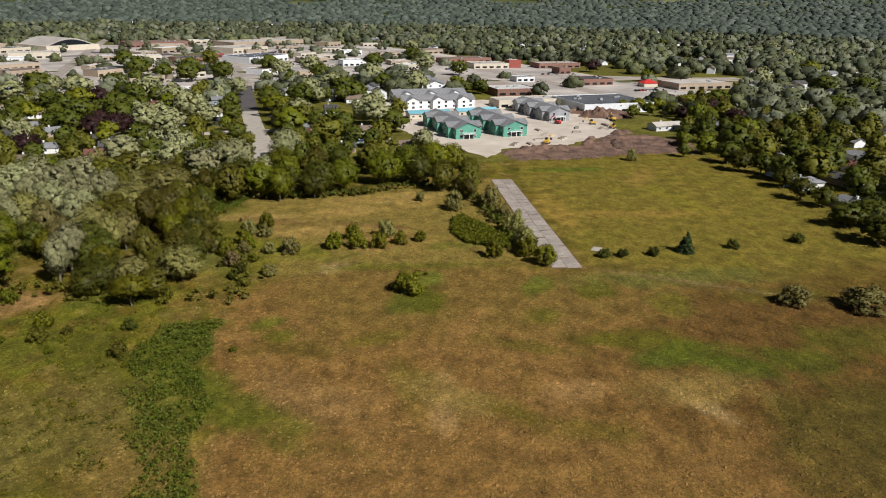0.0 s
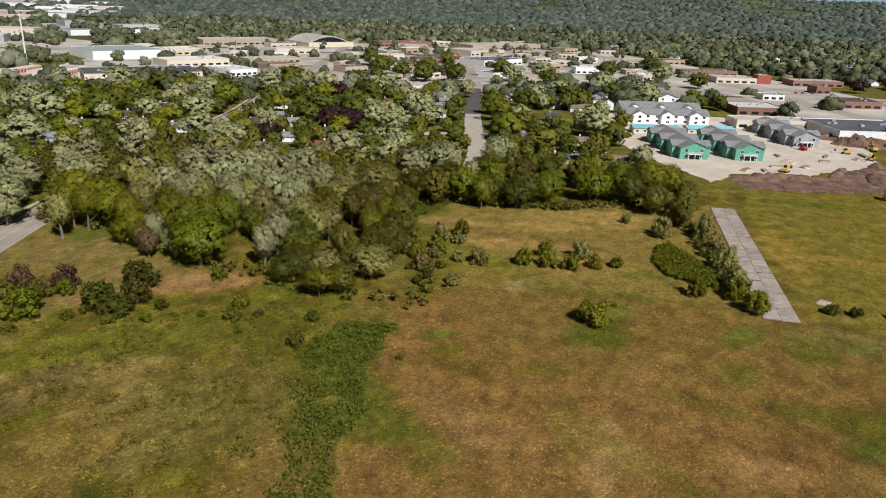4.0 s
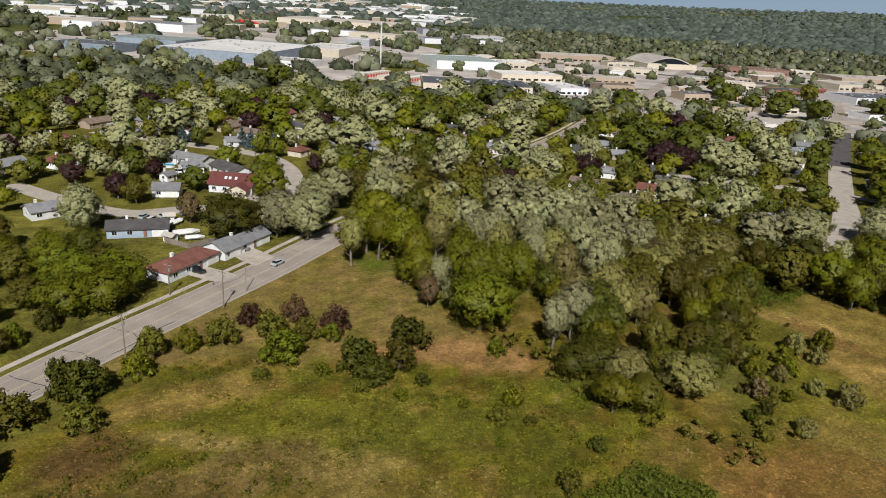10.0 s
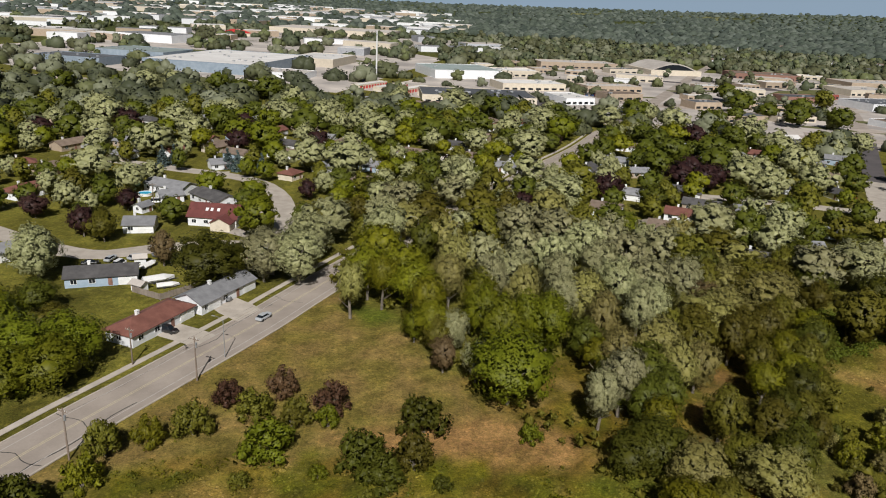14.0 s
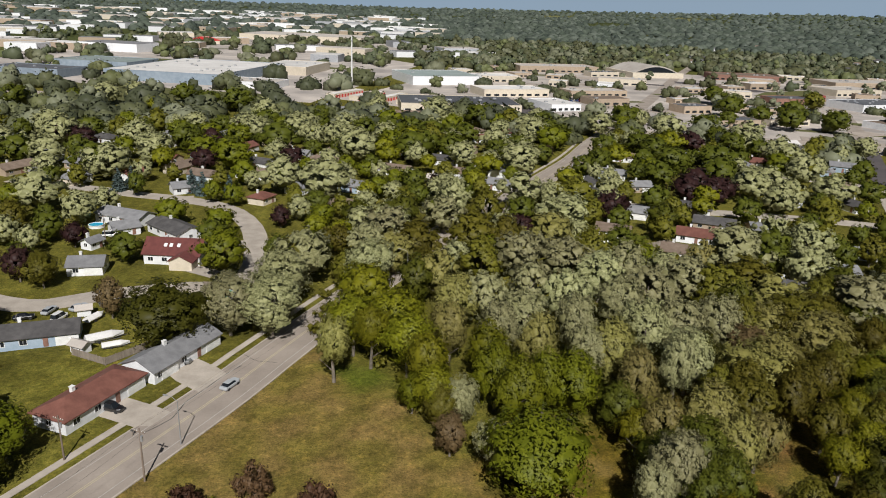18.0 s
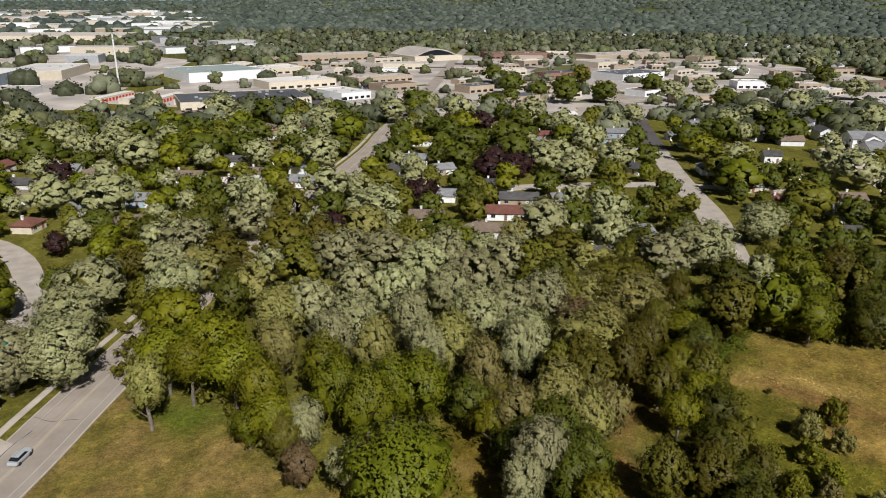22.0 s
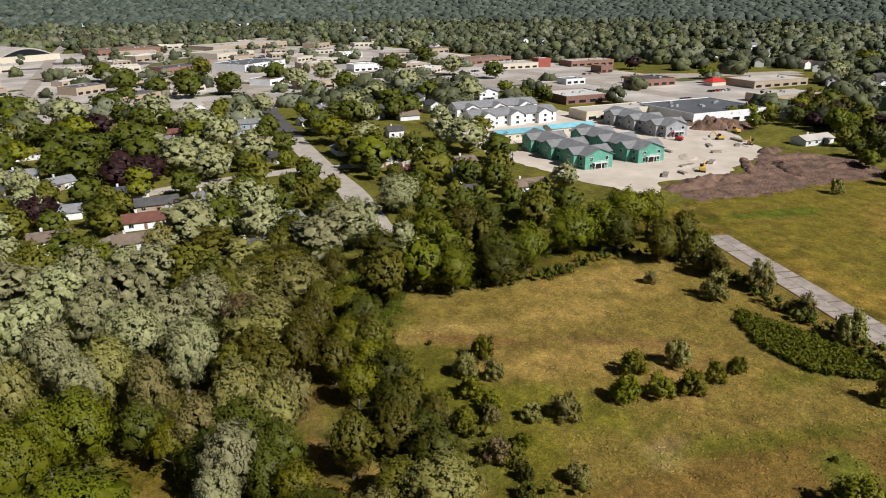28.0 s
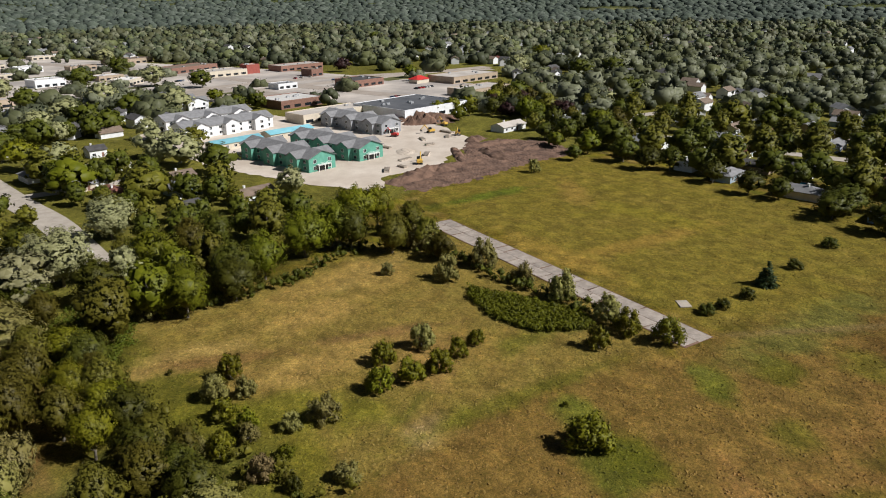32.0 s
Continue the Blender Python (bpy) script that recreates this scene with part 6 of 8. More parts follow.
def excavator(x, y, rz, paint, label):
    e = base("excavator", x, y, 0, rz)
    tagged(e, label, "excavator")
    for k in (-1.1, 1.1):
        t = Shape()
        prof = [(-1.9, 0.35), (-1.5, 0.05), (1.5, 0.05), (1.9, 0.35), (1.9, 0.6), (1.5, 0.9), (-1.5, 0.9), (-1.9, 0.6)]
        t.solid([(u, k - 0.3, w) for u, w in prof], [(u, k + 0.3, w) for u, w in prof])
        part("track", t, DARKSTEEL, e)
    part("body", Shape().box(-2.1, -1.3, 1.0, 1.3, 1.3, 2.1, 0.15), paint, e)
    part("cab", Shape().box(0.1, 0.1, 2.1, 1.5, 1.25, 3.2, 0.15), GLASS, e, "dark glazed cab")
    part("boom", Shape().tube((1.2, -0.4, 1.9), (3.6, -0.4, 4.6), 0.28, 0.24, 6).tube((3.6, -0.4, 4.6), (5.6, -0.4, 2.4), 0.22, 0.16, 6), paint, e)
    part("bucket", Shape().solid([(5.2, -0.9, 1.2), (6.1, -0.9, 1.4), (6.1, 0.1, 1.4), (5.2, 0.1, 1.2)], [(5.3, -0.9, 2.3), (5.9, -0.9, 2.4), (5.9, 0.1, 2.4), (5.3, 0.1, 2.3)]), DARKSTEEL, e)
    return e


excavator(349, 180, 140, YELLOW, "yellow tracked excavator on pale gravel")
excavator(372, 180, 60, YELLOW, "yellow tracked excavator beside a soil heap")
excavator(346, 164, 200, YELLOW, "dusty yellow excavator beside mounds of soil")
excavator(278, 161, 20, YELLOW, "small yellow excavator at the foot of a soil ridge")
for x, y, rz, L, W, h in ((262, 170, 20, 7, 2.4, 1.0), (270, 166, 60, 5, 2, 0.8), (284, 170, -20, 8, 2.2, 0.7), (296, 164, 10, 6, 2.4, 1.1), (330, 178, 35, 7, 2, 0.9), (352, 172, 60, 9, 2.4, 1.0), (340, 168, 20, 6, 2, 0.8), (318, 170, -40, 5, 2.2, 0.9), (306, 188, 64, 6, 2, 0.8)):
    st = base("material_stack", x, y, 0.06, rz)
    tagged(st, "stack of pale timber on the building site", "timber stack")
    for k in range(4):
        part("plank_layer", Shape().box(-L / 2 + 0.2 * (k % 2), -W / 2, h * k / 4, L / 2 - 0.2 * (k % 2), W / 2, h * (k + 0.85) / 4, 0.02), WOOD if k % 2 else SAND, st)
heap(300, 150, 25, 34, 5, 1.3, SOIL, "narrow ridge of pushed brown soil", 7)
heap(328, 140, -35, 36, 5, 1.2, SOIL, "narrow ridge of pushed brown soil", 8)
heap(284, 142, -30, 30, 4, 1.1, SOIL, "narrow ridge of pushed brown soil", 9)
heap(378, 192, -50, 30, 12, 4.2, SOIL, "steep heap of dark dug soil", 10)
excavator(334, 195, 90, RED, "red telescopic machine beside an apartment block")


# ---- vehicles ----
def loft(rings):
    s = Shape()
    for a, b in zip(rings, rings[1:]):
        s.solid(a, b)
    return s


def oval(L, W, z, f=0.0, k=0.0):
    return [(-L / 2, -W / 2 + 0.18, z), (-L / 2 + 0.25, -W / 2, z), (L / 2 - 0.5 - k, -W / 2, z), (L / 2 - k, -W / 2 + 0.3, z), (L / 2 - k, W / 2 - 0.3, z), (L / 2 - 0.5 - k, W / 2, z), (-L / 2 + 0.25, W / 2, z), (-L / 2, W / 2 - 0.18, z)]


def car(x, y, rz, paint="silver", kind="saloon", z=0.06, label=""):
    e = base("car", x, y, z, rz)
    tagged(e, label or f"{paint} parked {kind} car on paved ground", "car")
    tall = {"saloon": 1.42, "suv": 1.72, "van": 1.95}[kind]
    put("body", cached(("carbody", kind), lambda: loft([oval(4.3, 1.6, 0.25), oval(4.6, 1.8, 0.5), oval(4.55, 1.78, 0.85), oval(4.4, 1.66, 0.95)]).mesh("body")), CARPAINT[paint], e)
    hood = {"saloon": (1.0, 0.7), "suv": (1.1, 0.15), "van": (0.7, 0.1)}[kind]

    def cabin(i, z0, z1, g):
        lo = [(-2.15 + hood[1] * 0.6, -0.8, z0), (2.15 - hood[0], -0.8, z0), (2.15 - hood[0], 0.8, z0), (-2.15 + hood[1] * 0.6, 0.8, z0)]
        hi = [(-1.95 + hood[1], -0.62, z1), (1.5 - hood[0], -0.62, z1), (1.5 - hood[0], 0.62, z1), (-1.95 + hood[1], 0.62, z1)]
        return Shape().solid(lo, hi)
    put("glazing", cached(("carglass", kind), lambda: cabin(0, 0.95, tall - 0.06, 0).mesh("glazing")), GLASS, e)
    put("car_roof", cached(("carroof", kind), lambda: Shape().box(-1.93 + hood[1], -0.63, tall - 0.06, 1.48 - hood[0], 0.63, tall, 0.03).mesh("car_roof")), CARPAINT[paint], e)
    for wx in (-1.4, 1.4):
        for wy in (-0.8, 0.8):
            put("wheel", cached("wheel", lambda: Shape().tube((0, -0.11, 0), (0, 0.11, 0), 0.33, 0.33, 10).mesh("wheel")), RUBBER, e, pose(wx, wy, 0.33))
    return e


car(-61.9, 164.8, -20, "black", "suv", 0.08, "black estate car parked on a concrete drive")
car(-42.4, 173.4, 64, "silver", "saloon", 0.07, "silver saloon car on the grey road")
car(-54.5, 183.6, -20, "grey", "saloon", 0.08, "grey saloon car parked close to a house")
car(88.0, 410.0, 60, "grey", "suv", 0.07, "grey estate car on the distant road")
car(200.6, 204.0, -25, "red", "saloon", 0.02, "red saloon car parked under trees")
car(183.5, 312.0, 70, "red", "suv", 0.02, "red estate car parked beside the street")
car(236, 395, 62, "black", "suv", 0.07, "black estate car on dark asphalt")
car(141, 214, 30, "white", "suv", 0.07, "white estate car at the end of the side street")
for x, y, rz, c in ((-92, 209, 80, "silver"), (-88, 205, 75, "white"), (-96, 205, 20, "black"), (-86, 211, 60, "silver"), (-80, 214, 30, "grey"), (-99, 268, 10, "white"), (-62, 268, 60, "white")):
    car(x, y, rz, c, "saloon" if c != "white" else "van", 0.02, f"{c} vehicle standing in a cluttered yard")

# ---- poles, lamps, fences, pools ----
def utility_pole(x, y, h, rz):
    e = base("utility_pole", x, y, 0, rz)
    tagged(e, "weathered wooden utility pole with a cross-arm", "utility pole", "utility poles along the road")
    part("pole", Shape().tube((0, 0, -0.3), (0, 0, h), 0.17, 0.11, 8), POLEWOOD, e)
    part("crossarm", Shape().box(-1.1, -0.06, h - 0.7, 1.1, 0.06, h - 0.55), POLEWOOD, e)
    part("transformer", Shape().tube((0.3, 0.0, h - 2.2), (0.3, 0.0, h - 1.3), 0.22, 0.22, 10), STEEL, e)
    for k in (-1.0, -0.5, 0.5, 1.0):
        part("insulator", Shape().tube((k, 0, h - 0.55), (k, 0, h - 0.35), 0.05, 0.03, 6), TRIM, e)
    return e


POLES = [(-62.6, 117.5), (-49.6, 143.9), (-22.5, 199.5), (8, 253), (42, 309), (70, 356), (96, 402)]
for x, y in POLES:
    utility_pole(x, y, 9.6, -25)
utility_pole(-64.2, 149.6, 8.4, -25)
utility_pole(-98.0, 262.0, 9.0, 10)
wire = Shape()
for (ax, ay), (bx, by) in zip(POLES, POLES[1:]):
    for o in (-1.0, 1.0):
        for k in range(8):
            s0, s1 = k / 8, (k + 1) / 8
            z0, z1 = 9.2 - 3.2 * s0 * (1 - s0), 9.2 - 3.2 * s1 * (1 - s1)
            wire.tube((ax + (bx - ax) * s0 + o * 0.9, ay + (by - ay) * s0 - o * 0.42, z0), (ax + (bx - ax) * s1 + o * 0.9, ay + (by - ay) * s1 - o * 0.42, z1), 0.014, 0.014, 3)
tagged(part("overhead_wire", wire, DARKSTEEL, None), "thin dark overhead wires between utility poles", "wire")


def street_lamp(x, y, rz, h=8.6):
    e = base("street_lamp", x, y, 0, rz)
    tagged(e, "grey steel street lamp with a curved arm", "street lamp", "street lamps along the road")
    part("pole", Shape().tube((0, 0, -0.2), (0, 0, h), 0.12, 0.07, 8), STEEL, e)
    part("arm", Shape().tube((0, 0, h - 0.1), (1.0, 0, h + 0.45), 0.05, 0.045, 6).tube((1.0, 0, h + 0.45), (2.3, 0, h + 0.55), 0.045, 0.04, 6), STEEL, e)
    part("lamp_head", Shape().solid([(2.1, -0.14, h + 0.44), (2.9, -0.1, h + 0.46), (2.9, 0.1, h + 0.46), (2.1, 0.14, h + 0.44)], [(2.1, -0.12, h + 0.62), (2.85, -0.07, h + 0.56), (2.85, 0.07, h + 0.56), (2.1, 0.12, h + 0.62)]), STEEL, e)
    return e


street_lamp(-46.6, 153.7, 155)
street_lamp(-6, 232, 155)
street_lamp(190, 262, 150, 7)
mail = base("post_box", -55.6, 156.5, 0, 64)
tagged(mail, "small post box on a wooden post by the pavement", "post box")
part("post", Shape().box(-0.05, -0.05, 0, 0.05, 0.05, 1.0), WOOD, mail)
part("box", Shape().box(-0.12, -0.25, 1.0, 0.12, 0.25, 1.25, 0.04), DARKSTEEL, mail)

BOARD = Shape().box(-0.07, -0.012, 0.05, 0.07, 0.012, 1.75).mesh("board")
POST = Shape().box(-0.06, -0.06, -0.1, 0.06, 0.06, 1.85).mesh("post")
RAIL = {}


def fence(pts, label):
    e = base("fence", pts[0][0], pts[0][1])
    tagged(e, label, "fence")
    ox, oy = pts[0]
    for (ax, ay), (bx, by) in zip(pts, pts[1:]):
        L = math.hypot(bx - ax, by - ay)
        a = math.degrees(math.atan2(by - ay, bx - ax))
        m = pose(ax - ox, ay - oy, 0, 0, 0, a)
        for i in range(int(L / 0.32)):
            put("board", cached(("board", i % 4), lambda: Shape().box(0.01, -0.012, 0.05, 0.155, 0.012, 1.72 + 0.04 * math.sin(i * 2.7)).box(0.17, -0.012, 0.05, 0.31, 0.012, 1.70 + 0.05 * math.sin(i * 1.7)).mesh("board")), WOOD, e, m @ pose(0.32 * i, 0, 0))
        part("rail", Shape().box(0, 0.012, 0.4, L, 0.05, 0.5).box(0, 0.012, 1.3, L, 0.05, 1.4), WOOD, e, "", m)
        for i in range(int(L / 2.4) + 1):
            put("post", POST, WOOD, e, m @ pose(min(L, 2.4 * i), 0.06, 0))
    return e


fence([(-78, 187), (-69.5, 182.5), (-64, 189), (-60.0, 197), (-55, 203.4), (-51, 204.6), (-45, 201.4)], "weathered wooden board fence behind houses")
fence([(-84, 203), (-78, 187)], "weathered wooden board fence beside a yard")
fence([(-60, 226), (-49, 224), (-47, 214)], "weathered wooden board fence round a pool")
fence([(70, 262), (82, 268), (86, 262)], "weathered wooden board fence in a back garden")


def round_pool(x, y, r, h, water, label):
    e = base("swimming_pool", x, y)
    tagged(e, label, "swimming pool")
    ring = [(math.cos(6.283 * i / 28), math.sin(6.283 * i / 28)) for i in range(28)]
    w = Shape()
    for i in range(28):
        (a, b), (c, d) = ring[i], ring[(i + 1) % 28]
        w.solid([(a * r, b * r, 0), (a * (r - 0.12), b * (r - 0.12), 0), (c * (r - 0.12), d * (r - 0.12), 0), (c * r, d * r, 0)][::-1], [(a * r, b * r, h), (a * (r - 0.12), b * (r - 0.12), h), (c * (r - 0.12), d * (r - 0.12), h), (c * r, d * r, h)][::-1])
    part("pool_wall", w, TRIM, e)
    part("water", Shape().solid([(a * (r - 0.13), b * (r - 0.13), 0.05) for a, b in ring], [(a * (r - 0.13), b * (r - 0.13), h - 0.12) for a, b in ring]), water, e)
    part("rim", loft([[(a * (r + 0.12), b * (r + 0.12), h) for a, b in ring], [(a * (r + 0.12), b * (r + 0.12), h + 0.03) for a, b in ring]]) if False else ring_shape(r - 0.16, r + 0.14, h, h + 0.05), TRIM, e)
    return e


def ring_shape(r0, r1, z0, z1, n=28):
    s = Shape()
    for i in range(n):
        a, b = 6.2832 * i / n, 6.2832 * (i + 1) / n
        q = [(r0 * math.cos(a), r0 * math.sin(a)), (r1 * math.cos(a), r1 * math.sin(a)), (r1 * math.cos(b), r1 * math.sin(b)), (r0 * math.cos(b), r0 * math.sin(b))]
        s.solid([(x, y, z0) for x, y in q], [(x, y, z1) for x, y in q])
    return s


round_pool(-53.8, 218.4, 3.5, 1.25, POOLWATER, "round above-ground pool with green water")
patch("paving", [(-59, 223), (-56, 213), (-48, 213), (-48.5, 223)], SAND, 0.03, "pale paving round the pool", "ground")
house(-46.5, 210.5, 64, 9, 5.5, 2.5, "grey", "white", "gable", 1.3, "small white outbuilding with a grey roof beside the pool", 1, False, 0)
round_pool(-106.6, 277.9, 2.4, 1.0, BLUEWATER, "small round pool with bright blue water")
bp = base("swimming_pool", 282.5, 10.0, 0, -40)
tagged(bp, "in-ground pool with bright blue water and pale surround", "swimming pool")
part("surround", Shape().box(-6, -4, -0.1, 6, 4, 0.12), CONCRETE, bp)
part("water", Shape().box(-4.6, -2.4, 0, 4.6, 2.4, 0.135), BLUEWATER, bp)


def covered_boat(x, y, rz, L, W, h, label):
    e = base("covered_boat", x, y, 0, rz)
    tagged(e, label, "boat")
    rings = []
    for k, (w, z) in enumerate(((0.75, 0.5), (1.0, 0.9), (0.95, 1.1), (0.5, 1.6), (0.12, 1.85))):
        rings.append([(-L / 2 * (0.9 if k < 2 else 0.88), -W / 2 * w, h * z * 0.6), (L * 0.2, -W / 2 * w, h * z * 0.6), (L / 2, 0, h * min(z, 1.2) * 0.6), (L * 0.2, W / 2 * w, h * z * 0.6), (-L / 2 * (0.9 if k < 2 else 0.88), W / 2 * w, h * z * 0.6)])
    part("cover", loft(rings[2:]), TARP, e, "white tarpaulin cover")
    part("hull", loft(rings[:3]), CARPAINT["white"], e)
    part("trailer", Shape().box(-L * 0.4, -W * 0.4, 0.25, L * 0.4, -W * 0.4 + 0.1, 0.35).box(-L * 0.4, W * 0.4 - 0.1, 0.25, L * 0.4, W * 0.4, 0.35).box(L * 0.4, -0.05, 0.25, L * 0.62, 0.05, 0.35), DARKSTEEL, e)
    for k in (-1, 1):
        part("wheel", Shape().tube((-L * 0.15, k * W * 0.42, 0.3), (-L * 0.15, k * W * 0.5, 0.3), 0.3, 0.3, 10), RUBBER, e)
    return e


covered_boat(-74.0, 194.2, 32, 8.5, 2.6, 1.9, "long boat under a white tarpaulin on a trailer")
covered_boat(-70.5, 191.0, 25, 6.0, 2.0, 1.3, "small boat under a pale cover behind the fence")
covered_boat(-80, 205, 70, 6.0, 2.2, 1.5, "boat under a pale cover in a yard")
for x, y, rz, L in ((-76.8, 188.8, -25, 3.4), (-83.5, 208, 20, 3.0), (-66, 206, 60, 3.2), (-58.5, 211, 60, 2.6)):
    house(x, y, rz, L, 2.4, 1.9, "pale", "white", "gable", 0.6, "small white garden shed with a pale roof", 0, False, 0)
for x, y, c in ((-56.8, 213.2, YELLOW), (-55.6, 211.6, RED)):
    sl = base("play_slide", x, y, 0, 40)
    tagged(sl, "bright plastic play slide on the grass", "slide")
    part("chute", Shape().solid([(0, -0.3, 1.3), (2.2, -0.3, 0.1), (2.2, 0.3, 0.1), (0, 0.3, 1.3)], [(0, -0.3, 1.38), (2.2, -0.3, 0.18), (2.2, 0.3, 0.18), (0, 0.3, 1.38)]), c, sl)
    part("ladder", Shape().box(-0.1, -0.3, 0, 0, -0.22, 1.6).box(-0.1, 0.22, 0, 0, 0.3, 1.6).box(-0.1, -0.3, 0.5, 0, 0.3, 0.56).box(-0.1, -0.3, 1.0, 0, 0.3, 1.06), YELLOW, sl)

# ---- shops, stores and warehouses ----
patch("car_park", [(96, 520), (300, 452), (404, 436), (432, 330), (452, 190), (560, 205), (640, 470), (700, 800), (480, 960), (250, 1010), (60, 900), (-20, 700), (-70, 640)], LOT, 0.035, "pale concrete parking areas between shops", "car park", 0, 0.2)
patch("car_park", [(-330, 660), (-70, 600), (30, 1000), (-90, 1200), (-420, 1150), (-520, 800)], LOT, 0.032, "pale yards round the warehouses", "car park", 0, 0.2)
patch("lawn", [(-250, 560), (-80, 560), (-100, 640), (-300, 690)], TURF, 0.05, "green lawn in front of the warehouse", "lawn", 2.0, 0.2)
patch("lawn", [(348, 744), (405, 752), (452, 822), (378, 782)], TURF, 0.06, "green lawn among the shops", "lawn", 0, 0.2)
patch("asphalt_yard", [(26, 572), (86, 556), (118, 640), (58, 660)], NEW_ASPHALT, 0.05, "dark asphalt yard", "car park", 0, 0.2)
patch("asphalt_yard", [(330, 668), (371, 677), (416, 752), (368, 740)], NEW_ASPHALT, 0.055, "dark asphalt car lot", "car park", 0, 0.2)
patch("asphalt_yard", [(415, 330), (470, 320), (500, 420), (440, 440)], ASPHALT, 0.05, "grey asphalt car park", "car park", 0, 0.2)
ribbon("road", [(118, 510), (210, 488), (300, 470), (410, 450), (520, 400), (600, 330), (680, 230)], 15, ASPHALT, 0.06, "wide grey cross road among shops")
ribbon("road", [(455, 150), (486, 262), (500, 300), (524, 370), (565, 480), (640, 760)], 17, ASPHALT, 0.07, "wide grey shopping road")

flat_building(-194, 775, -13, 108, 145, 9, "white", "steel", "huge blue-grey warehouse with a white roof", 14, 0, "warehouse")
flat_building(-112, 850, -13, 52, 80, 8, "white", "cream", "cream warehouse annex with a wide white roof", 5, 0, "warehouse")
flat_building(-300, 830, -13, 80, 60, 8, "green", "steel", "long grey-green roofed works hall", 6, 0, "warehouse")
flat_building(-330, 740, -13, 70, 40, 7, "black", "steel", "blue-grey works hall with a dark roof", 4, 0, "warehouse")
flat_building(-130, 700, -13, 52, 36, 5, "pale", "white", "low white hall with a pale roof", 3, 0, "hall")
flat_building(36, 790, 17, 72, 68, 8, "green", "white", "white hall with a grey-green metal roof", 2, 0, "hall")
for k in range(4):
    e = flat_building(-47 + 18.5 * k, 650 - 9 * k, 61, 44, 8.5, 3.2, "white", "cream", "long storage row with red doors and a white roof", 0, 0, "storage building")
    for i in range(10):
        for s in (-1, 1):
            put("door", cached("storedoor", lambda: Shape().box(-1.3, -0.05, 0, 1.3, 0.05, 2.5).mesh("door")), RED, e, pose(-19.8 + 4.4 * i, s * 4.3, 0), "red roll-up door")
flat_building(40, 593, 3, 88, 52, 6, "black", "cream", "wide pale store with a dark flat roof", 10, 10)
flat_building(118, 610, 18, 26, 38, 5, "white", "white", "small white shop with a white roof", 3, 5)
flat_building(96, 694, 15, 62, 34, 6, "white", "cream", "", 5, 8)
flat_building(92, 816, 15, 62, 34, 6, "white", "cream", "", 5, 8)
flat_building(176, 708, 15, 58, 24, 5, "pale", "tan", "", 5, 8)
flat_building(196, 968, 10, 104, 42, 7, "pale", "tan", "long beige shop building with a pale roof", 8, 12)
flat_building(240, 824, -18, 50, 26, 6, "pale", "cream", "", 4, 6)
flat_building(552, 874, 7, 124, 46, 7, "pale", "tan", "long beige shopping arcade with a pale roof", 8, 16)
flat_building(416, 664, 14, 60, 40, 6, "black", "white", "white supermarket with a black roof", 8, 8)
flat_building(354, 692, 8, 40, 24, 5, "black", "brick", "dark-roofed restaurant with brick walls", 2, 6)
flat_building(428, 934, -5, 84, 40, 6, "brown", "brick", "long brown-roofed brick school", 4, 12)
flat_building(470, 790, 14, 60, 40, 6, "pale", "cream", "", 4, 8)
flat_building(381, 256, -25.5, 50, 18, 5, "pale", "cream", "long low cream store with a pale roof", 2, 6)
flat_building(413, 215, -25.5, 54, 46, 6, "black", "white", "white store with a dark flat roof", 9, 6)
flat_building(423, 306, -25.5, 34, 30, 5, "white", "brick", "dark brick shop with a white roof", 4, 4)
flat_building(536, 305, -25.5, 30, 26, 5, "dark", "brick", "red brick shop with a dark roof", 3, 4)
flat_building(502, 356, -25.5, 18, 14, 4, "grey", "white", "small white shop with a grey roof", 1, 3)
flat_building(640, 420, -25.5, 50, 22, 5, "pale", "brick", "", 4, 6)
flat_building(590, 376, -20, 14, 14, 6, "brown", "brick", "square red brick shop", 1, 2)
flat_building(508, 196, -25.5, 46, 22, 5, "pale", "tan", "tan brick hall with a pale roof", 3, 6)
flat_building(588, 232, -25.5, 56, 30, 5, "pale", "tan", "", 3, 6)
flat_building(598, 446, -25.5, 14, 12, 8, "pale", "red", "tall red-fronted store with a pale roof", 2, 0)
flat_building(574, 462, -25.5, 40, 26, 5, "pale", "cream", "", 3, 5)
flat_building(402, 726, 30, 16, 10, 4, "pale", "red", "small red-walled shop in a dark car lot", 1, 3)
flat_building(600, 520, -10, 60, 26, 5, "brown", "brick", "", 3, 6)
flat_building(660, 640, -10, 50, 24, 5, "brown", "tan", "", 3, 6)
rd = base("restaurant", 560, 262, 0, -25)
tagged(rd, "small restaurant with a bright red roof", "restaurant")
part("wall", walls(14, 10, 3.2, 0), SIDING["cream"], rd)
part("roof", hip_roof(14, 10, 3.2, 2.6), RED, rd)
rd = base("restaurant", -312, 1300, 0, 10)
tagged(rd, "large store with a bright red roof", "shop")
part("wall", walls(46, 30, 5, 0), SIDING["cream"], rd)
part("roof", hip_roof(46, 30, 5, 5), RED, rd)
ah = base("arched_hall", 306, 948, 0, 10)
FOOT.append((306, 948, radians(10), 70, 74))
tagged(ah, "pale hall with a dark arched front and vaulted roof", "hall")
part("wall", Shape().box(-34, -36, -0.3, 34, 36, 6), SIDING["cream"], ah)
arc = [(-30 + 60 * i / 14, 6 + 8 * math.sin(math.pi * i / 14)) for i in range(15)]
part("roof", Shape().solid([(x, -30, z) for x, z in arc], [(x, 36, z) for x, z in arc]), ROOFING["pale"], ah)
